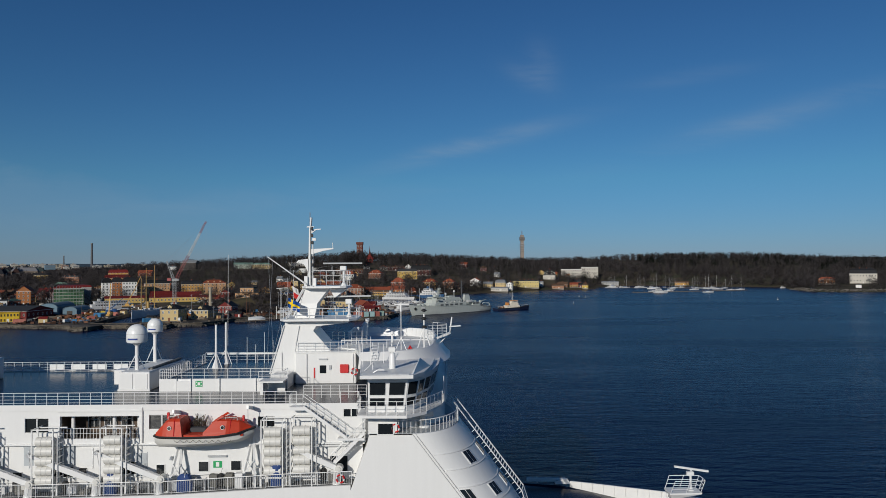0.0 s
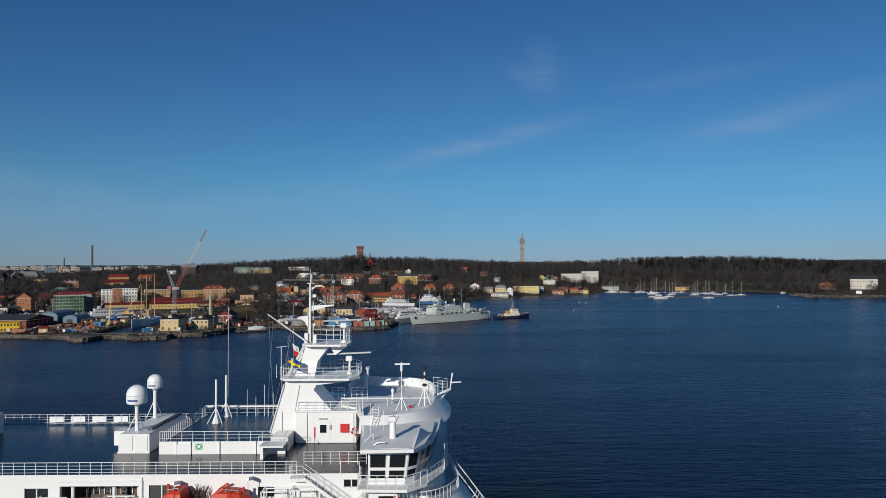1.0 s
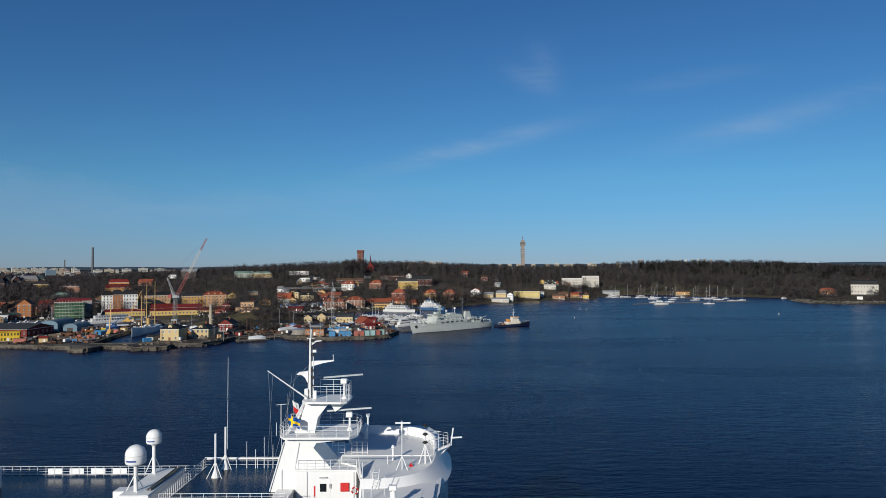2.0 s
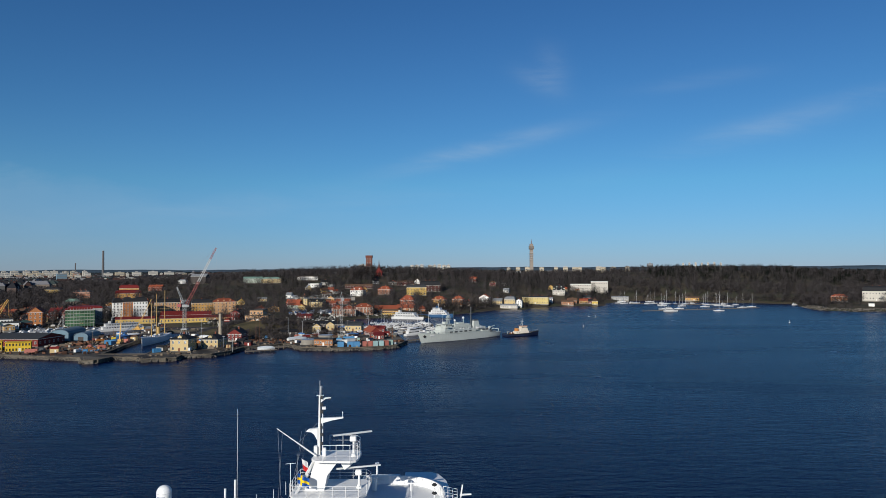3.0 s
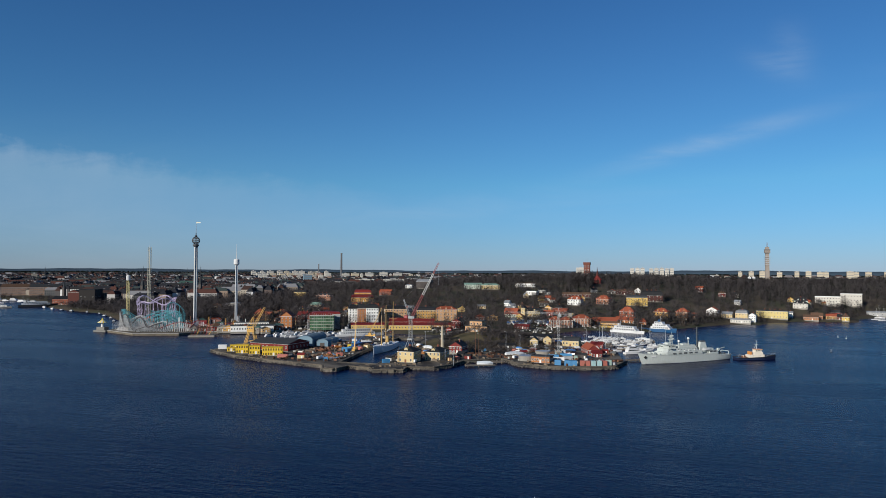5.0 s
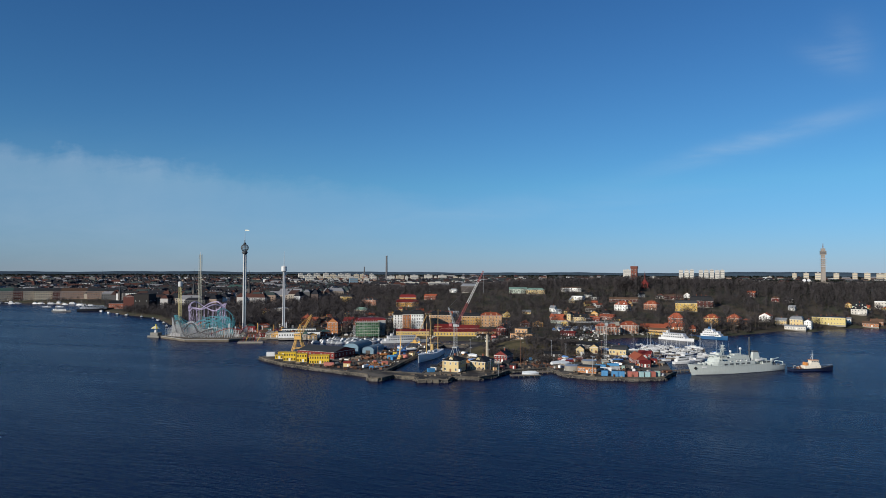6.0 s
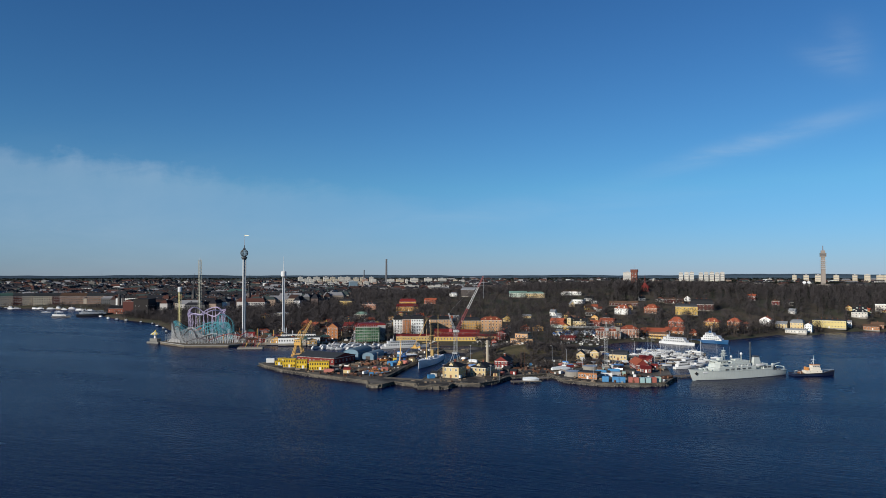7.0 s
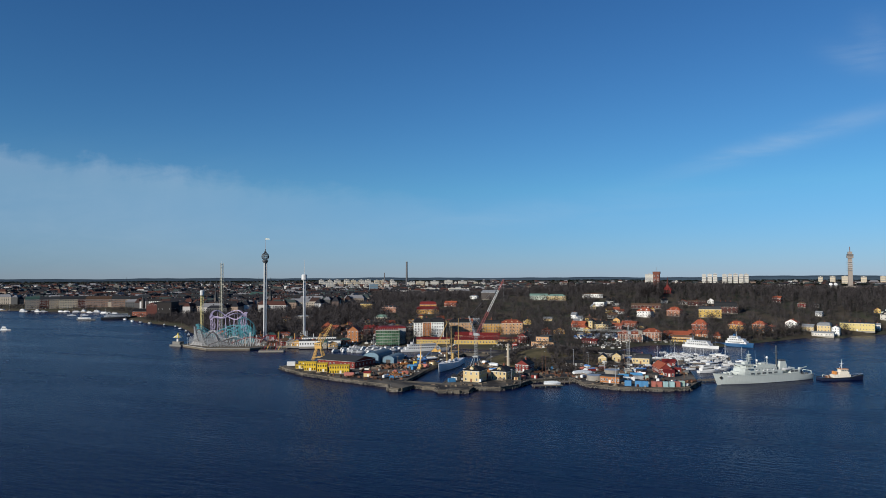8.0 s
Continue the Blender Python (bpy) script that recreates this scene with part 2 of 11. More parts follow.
ISLAND = [(-371, 500), (-350, 486), (-329, 473), (-288, 459), (-238, 447), (-229, 432), (-222, 432), (-219, 450), (-201, 448), (-195, 438), (-176, 446),
          (-178, 459), (-160, 465), (-153, 482), (-151, 505), (-140, 516), (-128, 530), (-119, 519), (-109, 503), (-84, 497), (-58, 503), (-41, 515),
          (-37, 542), (-46, 600), (-72, 655), (-100, 700), (-150, 738), (-205, 742), (-240, 690), (-275, 662), (-300, 600), (-345, 562), (-372, 530)]
DOCK = [(-234, 466), (-204, 466), (-210, 507), (-222, 564), (-229, 619), (-236, 655), (-262, 650), (-256, 600), (-248, 540), (-240, 500)]


def shore_distance(x, y, poly):
    """Signed distance to a polygon's edge, positive inside (numpy arrays)."""
    d, inside = np.full(np.shape(x), 1e9), np.zeros(np.shape(x), bool)
    for (ax, ay), (bx, by) in zip(poly, poly[1:] + poly[:1]):
        ex, ey = bx - ax, by - ay
        t = np.clip(((x - ax) * ex + (y - ay) * ey) / (ex * ex + ey * ey), 0, 1)
        d = np.minimum(d, np.hypot(x - ax - t * ex, y - ay - t * ey))
        if ay != by:
            inside ^= ((ay > y) != (by > y)) & (x < ex * (y - ay) / ey + ax)
    return np.where(inside, d, -d)


def hill(x, y, cx, cy, rx, ry, h):
    return h * np.exp(-((x - cx) / rx) ** 2 - ((y - cy) / ry) ** 2)


def knoll_rise(x, y):
    """The grassy knoll in the middle of the dockyard island."""
    return hill(x, y, -178, 650, 34, 46, 9.0)


def relief(x, y):
    """Height of the mainland away from its shore."""
    h = 3.0 + hill(x, y, -150, 1420, 420, 360, 42) + hill(x, y, 640, 1760, 420, 330, 34) + hill(x, y, 150, 1850, 600, 400, 13)
    h = h + hill(x, y, -560, 1250, 300, 260, 12) + hill(x, y, 1300, 1500, 700, 420, 22) + hill(x, y, -900, 1700, 500, 400, 10)
    far = np.clip((np.hypot(x, y) - 1500) / 2900, 0, 1)
    return h + far * 27 + np.clip((np.hypot(x, y) - 4150) / 500, 0, 1) * 14 + 2.5 * np.sin(x / 190) * np.sin(y / 230) * far


def ground_height(x, y):
    x, y = np.asarray(x, float), np.asarray(y, float)
    d = shore_distance(x, y, SHORE)
    k = np.clip(d / 90, 0, 1)
    z = np.where(d > 0, np.minimum(0.9 + d * 0.22, 2.6) + (relief(x, y) - 2.6) * k * k * (3 - 2 * k), np.maximum(d * 0.25, -4))
    e = shore_distance(x, y, ISLAND)
    knoll = knoll_rise(x, y)
    return np.where(e > 2, np.maximum(np.where(e > 5, 2.2 + knoll * np.clip((e - 5) / 14, 0, 1), 0.5), z), z)


def land_sheet():
    """The mainland as one sheet whose mesh widens with distance."""
    rings, spokes = 170, 300
    r = 560 * (5000 / 560) ** (np.arange(rings) / (rings - 1))
    a = np.radians(np.linspace(-68, 50, spokes))
    rr, aa = np.meshgrid(r, a, indexing="ij")
    x, y = rr * np.sin(aa), rr * np.cos(aa)
    z = ground_height(x, y)
    isl = shore_distance(x, y, ISLAND) > -12
    z = np.where(isl & (shore_distance(x, y, SHORE) < 8), -3.0, z)
    s = Shape()
    s.v = list(zip(x.ravel().tolist(), y.ravel().tolist(), z.ravel().tolist()))
    zz = z.ravel()
    for i in range(rings - 1):
        for j in range(spokes - 1):
            q = (i * spokes + j, i * spokes + j + 1, (i + 1) * spokes + j + 1, (i + 1) * spokes + j)
            if max(zz[k] for k in q) > -2.5:
                s.f.append(q)
    return s


SOIL = mat("leaf_litter_and_dry_grass", (0.085, 0.069, 0.05), 0.95, 0, 0.06, 0.35, 0.35, second=(0.05, 0.052, 0.034), spec=0.08)
tagged(part("ground", land_sheet(), SOIL, smooth=True), "brown wooded land with dry grass rising from the shore", "ground", kind="structure")


def water_material():
    m = bpy.data.materials.new("harbour_water")
    m.use_nodes = True
    n, l = m.node_tree.nodes, m.node_tree.links
    b = n["Principled BSDF"]
    b.inputs["Base Color"].default_value = (0.0000, 0.0028, 0.028, 1)
    b.inputs["Specular IOR Level"].default_value = 0.5
    b.inputs["Specular Tint"].default_value = (0.2, 0.45, 0.85, 1)
    b.inputs["IOR"].default_value = 1.16
    geo = n.new("ShaderNodeNewGeometry")
    last = None
    for scale, stretch, strength, dist in ((0.02, (0.5, 1.3), 0.06, 2.0), (0.11, (0.5, 1.6), 0.28, 1.1), (0.22, (0.5, 1.6), 0.28, 0.9), (0.42, (0.5, 1.5), 0.36, 0.6), (0.8, (0.7, 1.3), 0.4, 0.3)):
        mp, tex, bp = n.new("ShaderNodeMapping"), n.new("ShaderNodeTexNoise"), n.new("ShaderNodeBump")
        mp.inputs["Scale"].default_value = (*stretch, 1)
        mp.inputs["Rotation"].default_value = (0, 0, radians(6))
        tex.inputs["Scale"].default_value, tex.inputs["Detail"].default_value, tex.inputs["Roughness"].default_value = scale, 5, 0.6
        bp.inputs["Strength"].default_value, bp.inputs["Distance"].default_value = strength, dist
        l.new(geo.outputs["Position"], mp.inputs["Vector"])
        l.new(mp.outputs[0], tex.inputs["Vector"])
        l.new(tex.outputs[0], bp.inputs["Height"])
        if last:
            l.new(last.outputs[0], bp.inputs["Normal"])
        last = bp
    l.new(last.outputs[0], b.inputs["Normal"])
    # cat's-paws: wind-ruffled and slicker stretches
    mp, tex, mr = n.new("ShaderNodeMapping"), n.new("ShaderNodeTexNoise"), n.new("ShaderNodeMapRange")
    mp.inputs["Scale"].default_value = (0.35, 1.4, 1)
    tex.inputs["Scale"].default_value, tex.inputs["Detail"].default_value = 0.012, 4
    mr.inputs[1].default_value, mr.inputs[2].default_value, mr.inputs[3].default_value, mr.inputs[4].default_value = 0.35, 0.65, 0.22, 0.29
    l.new(geo.outputs["Position"], mp.inputs["Vector"])
    l.new(mp.outputs[0], tex.inputs["Vector"])
    l.new(tex.outputs[0], mr.inputs[0])
    l.new(mr.outputs[0], b.inputs["Roughness"])
    return m


tagged(part("water", Shape().add([(-5000, -1500, 0), (5000, -1500, 0), (5000, 4950, 0), (-5000, 4950, 0)], [(0, 1, 2, 3)]), water_material()),
       "dark blue rippled harbour water", "water", kind="structure")


# ---- the ferry ----
ORANGE = mat("orange_lifeboat_plastic", (0.5, 0.04, 0.01), 0.55, 0, 1, 0.06, 0.1)
# dark deck paint, with the boat deck's shadows worked into its colour
BOATDECK = mat("worn_dark_grey_deck_paint", (0.07, 0.075, 0.08), 0.5, 0, 0.8, 0.2, 0.35)
RED = mat("signal_red_paint", (0.55, 0.02, 0.02), 0.45)
TARP = mat("blue_tarpaulin", (0.012, 0.045, 0.17), 0.7, 0, 1, 0.15, 0.2, bump=0.05)
GREEN = mat("green_sign_paint", (0.01, 0.32, 0.10), 0.5)
CANVAS = mat("grey_fender_cover", (0.16, 0.155, 0.14), 0.9)
RAFT = mat("white_raft_canister", (0.64, 0.63, 0.59), 0.45, 0, 1, 0.04, 0.08)
DOME = mat("white_radome_plastic", (0.78, 0.79, 0.78), 0.35)
# dark brown that puts the shade of the ferry's interior into the colour
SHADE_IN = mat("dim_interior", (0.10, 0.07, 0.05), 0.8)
PALEDECK = mat("pale_deck_paint", (0.78, 0.79, 0.77), 0.55, 0, 1, 0.05, 0.08)
BOATCANVAS = mat("white_bunting", (0.7, 0.7, 0.68), 0.9)
FLAGBLUE, FLAGYELLOW = mat("flag_blue", (0.0, 0.07, 0.33), 0.8), mat("flag_yellow", (0.85, 0.55, 0.0), 0.8)

ferry = thing("passenger_ferry", "white passenger ferry with a rounded bridge, moored in blue water", "ship", "", -25, 79, 0)
FERRY_INV = ferry.matrix_basis.inverted()


def spart(name, shape, material, parent=None, label="", smooth=False):
    """A part of the ferry, with its shape given in the world's metres."""
    ob = part(name, shape, material, parent or ferry, label, smooth)
    if parent is None:
        ob.matrix_parent_inverse = FERRY_INV
    return ob


def post_mesh(h, r=0.028):
    return Shape().tube((0, 0, 0), (0, 0, h), r, 5).mesh("post")


def railing(pts, h=1.1, bars=3, gap=1.5, r=0.018, material=None, parent=None, posts=True, top=0.029):
    """A ship's railing along pts: one bent run of bars, with posts of their own."""
    material = material or WHITE
    s = Shape()
    for k in range(bars):
        z = h * (1 - k / bars)
        s.path([(x, y, q + z) for x, y, q in pts], top if k == 0 else r, 5)
    run = spart("railing", s, material, parent)
    if posts:
        me = post_mesh(h)
        for a, b in zip(pts, pts[1:]):
            a, b = Vector(a), Vector(b)
            n = max(1, round((b - a).length / gap))
            for i in range(n):
                part("post", me, material, run, at=Matrix.Translation(a.lerp(b, i / n)))
        part("post", me, material, run, at=Matrix.Translation(pts[-1]))
    return run


def holed_wall(s, x0, x1, z0, z1, y0, y1, holes):
    """A wall in the x-z plane with rectangular holes (xa, xb, za, zb)."""
    xs = sorted({x0, x1, *[v for h in holes for v in h[:2]]})
    for a, b in zip(xs, xs[1:]):
        cuts = sorted([(h[2], h[3]) for h in holes if h[0] <= a and h[1] >= b])
        z = z0
        for lo, hi in cuts + [(z1, z1)]:
            if lo > z:
                s.box(a, y0, z, b, y1, lo)
            z = hi
    return s


MID = 79.5          # the ship's centre line
def mirror(pts):
    return pts + [(x, 2 * MID - y) for x, y in reversed(pts)]


def lean(z):
    """How far the front has come forward at height z: steeper near the foredeck."""
    return 0.76 * (24 - max(z, 16.2)) + 0.2 * max(0, 16.2 - z)


def bow_ring(z):
    """Plan of the sloping rounded front at height z: side wall, quarter-round corner, straight front."""
    k = lean(z)
    left = -6.4 - 0.364 * max(0, 23.7 - max(z, 18.4))
    return [(left, 61.37), (-2.6 + k, 61.37)] + [front_point(d, z)[:2] for d in range(6, 91, 6)] + [(1.6 + k, 74)]


def front_point(deg, z):
    """A point on the rounded corner of the front: 0 degrees at the side wall, 90 facing ahead."""
    a = radians(deg)
    return Vector((-2.6 + lean(z) + 4.3 * math.sin(a), 61.37 + 6 * (1 - math.cos(a)), z))


def front_ring(z):
    """The whole outline of the front at height z, the far side drawn back."""
    k = lean(z)
    return bow_ring(z)[:-1] + [(1.2 + k, 72), (-0.6 + k, 80), (-3.5 + 0.8 * k, 90), (-6.0, 97.6), (-9.0, 97.6)]


# hull with sheer towards the bow
def hull_ring(z, grow=0.0):
    f = (z + 1) / 11
    tip = 33 + 6 * f
    near = [(-95, 61.4), (0, 61.4), (8, 62.2), (16, 64.5), (24, 69 - f), (31, 74.5 - f), (tip, MID - 0.3)]
    return [(x, y, z) for x, y in mirror(near)]


spart("hull", Shape().loft([hull_ring(-1.5), hull_ring(3), hull_ring(6), hull_ring(8.2)]), WHITE, smooth=True)
DECKLINE = [(2, 61.9, 9.2), (8, 62.6, 9.2), (16, 64.9, 9.15), (19, 66.2, 8.85), (22, 67.5, 8.5), (26, 70.0, 8.1), (31, 74.0, 8.05), (38, MID - 0.3, 8.05)]
TOPLINE = [(17.2, 64.5, 9.62), (19.4, 65.4, 9.64), (22.2, 66.6, 9.64), (23.4, 67.2, 9.66), (25.8, 68.4, 9.72), (28.5, 70.2, 9.9), (33, 74.2, 10.1), (39, MID - 0.3, 10.3)]


def deck_height(x):
    return float(np.interp(x, [p[0] for p in DECKLINE], [p[2] for p in DECKLINE]))


def bulwark_side(far):
    """One side of the bow bulwark, thick plate with a capping rail."""
    s = Shape()
    y = (lambda v: 2 * MID - v) if far else (lambda v: v)
    o = 1 if far else -1
    rings = [[(x, y(v) + o * 0.05, deck_height(x) - 0.35) for x, v, z in TOPLINE],
             [(x, y(v), z - 0.06) for x, v, z in TOPLINE],
             [(x, y(v) - o * 0.09, z - 0.06) for x, v, z in TOPLINE],
             [(x, y(v) - o * 0.09, z) for x, v, z in TOPLINE],
             [(x, y(v) + o * 0.12, z) for x, v, z in TOPLINE],
             [(x, y(v) + o * 0.14, deck_height(x) - 0.35) for x, v, z in TOPLINE]]
    return s.loft(rings, closed=False)


bulwark = spart("bulwark", bulwark_side(True), WHITE)
spart("bulwark", bulwark_side(False), WHITE)
for i in range(9):
    x = 18.6 + i * 1.33
    v = 2 * MID - float(np.interp(x, [p[0] for p in TOPLINE], [p[1] for p in TOPLINE]))
    z = float(np.interp(x, [p[0] for p in TOPLINE], [p[2] for p in TOPLINE]))
    part("rib", Shape().profile([(x, deck_height(x) - 0.1), (x + 0.06, deck_height(x) - 0.1), (x + 0.06, z - 0.08), (x, z - 0.08)], v - 0.16, v + 0.02), WHITE, bulwark)
far = [(x, 2 * MID - y, z) for x, y, z in DECKLINE[::-1]]
deck_ring = DECKLINE + far
spart("foredeck", Shape().loft([[(x, y, 7.9) for x, y, z in deck_ring], deck_ring]), DECK)
spart("fairlead_boom", Shape().bar((11.4, 95.0, 9.72), (16.6, 95.0, 9.66), 0.4, 0.42).profile([(15.2, 9.25), (17.3, 9.25), (16.9, 9.85), (16.2, 9.9), (15.2, 9.6)], 94.4, 94.95).tube((12.8, 94.9, 9.3), (12.8, 94.9, 10.1), 0.07, 6), WHITE)
spart("fore_mast", Shape().tube((26.6, MID, 8.0), (27.4, MID, 12.9), 0.3, 8).loft([[(25.9, MID - 0.5, 12.2), (27.4, MID - 0.5, 12.4), (27.4, MID + 0.5, 12.4), (25.9, MID + 0.5, 12.2)], [(25.6, MID - 1.1, 12.9), (29.2, MID - 1.1, 12.95), (29.2, MID + 1.1, 12.95), (25.6, MID + 1.1, 12.9)], [(25.6, MID - 1.1, 13.05), (29.2, MID - 1.1, 13.1), (29.2, MID + 1.1, 13.1), (25.6, MID + 1.1, 13.05)]]).tube((24.2, MID, 8.1), (25.8, MID, 13.0), 0.1, 6), WHITE)
low = [(25.7, MID - 1.0), (27.4, MID - 1.05), (29.1, MID - 0.9), (29.2, MID), (29.1, MID + 0.9), (27.4, MID + 1.05), (25.7, MID + 1.0)]
for f in (1.0, 0.66, 0.33):
    spart("platform_rail", Shape().path([(x + 0.5 * f, MID + (y - MID) * (1 + 0.1 * f), 13.07 + 1.35 * f) for x, y in low], 0.045 if f == 1 else 0.03, 5), WHITE)
for x, y in low:
    spart("platform_post", Shape().tube((x, y, 13.05), (x + 0.5, MID + (y - MID) * 1.1, 14.42), 0.035, 5), WHITE)
radar = spart("radar", Shape().tube((28.3, MID, 13.1), (28.3, MID, 14.8), 0.14, 8, 0.12).lathe([(0.42, 0), (0.15, 0.4)], 8, (28.3, MID, 13.1)).rbox(27.85, MID - 0.25, 14.75, 28.65, MID + 0.25, 15.2, 0.05).tube((28.35, MID, 15.2), (28.4, MID, 15.5), 0.1, 6), WHITE)
part("antenna_bar", Shape().bar((26.4, MID - 0.2, 15.84), (30.4, MID + 0.2, 15.14), 0.2, 0.22), WHITE, radar)

# sloping rounded front
levels = [24.0, 23.1, 22.2, 21.3, 20.4, 19.5, 18.6, 17.2, 16.2, 12.5, 8.1]
spart("front_shell", Shape().loft([[(x, y, z) for x, y in front_ring(z)] for z in levels]), WHITE, label="smooth rounded white front shell", smooth=True)
for z in (22.12, 20.72, 19.2, 17.7):
    ring = front_ring(z)[2:-3]
    spart("seam_moulding", Shape().path([(x + 0.02, y + (0.02 if y > MID else -0.02), z) for x, y in ring], 0.045, 4), WHITE)
for off in (0.0, 0.28):
    spart("corner_seam", Shape().path([(-2.6 + off + 0.76 * (24 - z), 61.35, z) for z in (24, 8.3)], 0.035, 4), STEEL)


for z0, z1, spans in ((20.88, 21.98, ((41, 54), (76, 88))), (17.98, 19.05, ((3.5, 18.5), (43, 55.5), (76, 88)))):
    for d0, d1 in spans:
        c = [front_point(d0, z0), front_point(d1, z0), front_point(d1, z1), front_point(d0, z1)]
        nrm = (c[1] - c[0]).cross(c[3] - c[0]).normalized()
        mid = sum(c, Vector()) / 4
        w = spart("window", Shape().loft([[p - nrm * 0.02 for p in c], [p + nrm * 0.07 for p in c]]), WHITE)
        for f0, f1 in ((0.05, 0.475), (0.525, 0.95)):
            q = [c[0].lerp(c[1], f0), c[0].lerp(c[1], f1), c[3].lerp(c[2], f1), c[3].lerp(c[2], f0)]
            part("pane", Shape().loft([[p + (mid - p) * 0.06 + nrm * 0.05 for p in q], [p + (mid - p) * 0.06 + nrm * 0.085 for p in q]]), DARKGLASS, w)
side_rail = [front_point(97, z) + Vector((0.42, 0, 0.3)) for z in (25.3, 24, 22.5, 21, 19.5, 18, 16.5, 15, 13)]
outer_rail = [p + Vector((0.25, 0.9, 0.25)) for p in side_rail]
spart("maintenance_rail", Shape().path(side_rail, 0.06, 5).path(outer_rail, 0.06, 5), WHITE)
ladder = Shape()
for k in range(2, len(side_rail) - 1):
    for i in range(5):
        ladder.tube(side_rail[k].lerp(side_rail[k + 1], i / 5), outer_rail[k].lerp(outer_rail[k + 1], i / 5), 0.045, 4)
        if i % 2 == 0:
            p = side_rail[k].lerp(side_rail[k + 1], i / 5)
            ladder.tube(p, p - Vector((0.4, 0, 0.35)), 0.035, 4)
spart("rail_ladder", ladder, WHITE)

# terrace under the bridge, with its curved rail
spart("terrace_deck", Shape().prism(front_ring(24.02), 23.9, 24.03), GREYDECK)
tr = [(x - 0.12, y + 0.12, 24.0) for x, y in front_ring(24)[1:-2]]
railing([(-3.8, 61.55, 24.0)] + tr, 1.15, 1, 0.42, top=0.05)
spart("terrace_mid_bars", Shape().path([(x, y, 24.55) for x, y, z in tr], 0.02, 4), WHITE)

# accommodation block with the boat deck recess
PROM = [(-95, 18.4), (-36, 18.5), (-24, 18.75), (-14, 19.3), (-8.1, 19.5)]
s = Shape()
s.profile([(-95, 8)] + [(-8.1, 8)] + [(x, z) for x, z in reversed(PROM)], 61.4, 97.5)
spart("lower_block", s, WHITE)
spart("boat_deck", Shape().profile([(x, z + 0.01) for x, z in PROM] + [(x, z + 0.05) for x, z in reversed(PROM)], 61.6, 64.2), BOATDECK)
lower_holes = [(-22.15, -21.3, 20.3, 21.15), (-19.2, -18.35, 20.4, 21.2), (-29.0, -27.9, 20.1, 21.2), (-35.8, -34.4, 19.9, 21.0), (-10.2, -8.6, 20.2, 21.6), (-39.1, -38.3, 19.4, 20.3), (-34.6, -33.6, 19.9, 20.8), (-33.1, -32.4, 19.9, 20.6), (-26.0, -25.3, 20.0, 20.9), (-45.5, -44.4, 19.6, 20.7)]
spart("boat_deck_wall", holed_wall(Shape(), -95, -7.2, 18.3, 22.9, 63.3, 63.6, []), WHITE)
for x0, x1, z0, z1 in lower_holes:
    w = spart("window", Shape().box(x0 - 0.06, 63.25, z0 - 0.06, x1 + 0.06, 63.298, z1 + 0.06), WHITE)
    part("pane", Shape().box(x0, 63.22, z0, x1, 63.248, z1), DARKGLASS, w)
for x0, x1, z0, z1 in ((-34.7, -33.5, 20.95, 22.75), (-38.1, -37.2, 20.9, 22.6), (-27.9, -26.9, 19.9, 22.0), (-12.3, -11.3, 20.3, 22.2), (-41.0, -40.0, 19.6, 21.6)):
    dr = spart("deck_door", Shape().box(x0, 63.24, z0, x1, 63.298, z1).box(x0 - 0.06, 63.27, z0 - 0.06, x0, 63.298, z1 + 0.06).box(x1, 63.27, z0 - 0.06, x1 + 0.06, 63.298, z1 + 0.06), GREYDECK)
    part("handle", Shape().box(x1 - 0.2, 63.19, (z0 + z1) / 2 - 0.12, x1 - 0.14, 63.239, (z0 + z1) / 2 + 0.12), STEEL, dr)
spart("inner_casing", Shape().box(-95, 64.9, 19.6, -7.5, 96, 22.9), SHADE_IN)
upper_holes = [(-44.2, -40.2, 23.9, 25.3), (-37.9, -35.75, 23.9, 25.25), (-34.7, -27.5, 23.35, 25.4), (-26.6, -24.3, 24.15, 25.5), (-16.7, -15.2, 24.3, 25.3), (-8.9, -7.55, 25.15, 25.95)]
spart("upper_wall", holed_wall(Shape(), -95, -6.9, 22.9, 26.0, 63.0, 63.35, upper_holes), WHITE)
spart("ledge", Shape().box(-95, 62.85, 22.78, -7.0, 63.298, 22.898), WHITE)
for x0, x1, z0, z1 in upper_holes:
    if x1 - x0 > 6:
        continue
    w = spart("window", Shape().box((x0 + x1) / 2 - 0.05, 63.05, z0, (x0 + x1) / 2 + 0.05, 63.2, z1).box(x0, 63.05, z1 - 0.05, x1, 63.2, z1).box(x0, 63.05, z0, x1, 63.2, z0 + 0.05), WHITE)
    for a, b in ((x0, (x0 + x1) / 2 - 0.05), ((x0 + x1) / 2 + 0.05, x1)):
        part("pane", Shape().box(a, 63.16, z0 + 0.05, b, 63.18, z1 - 0.05), DARKGLASS, w)
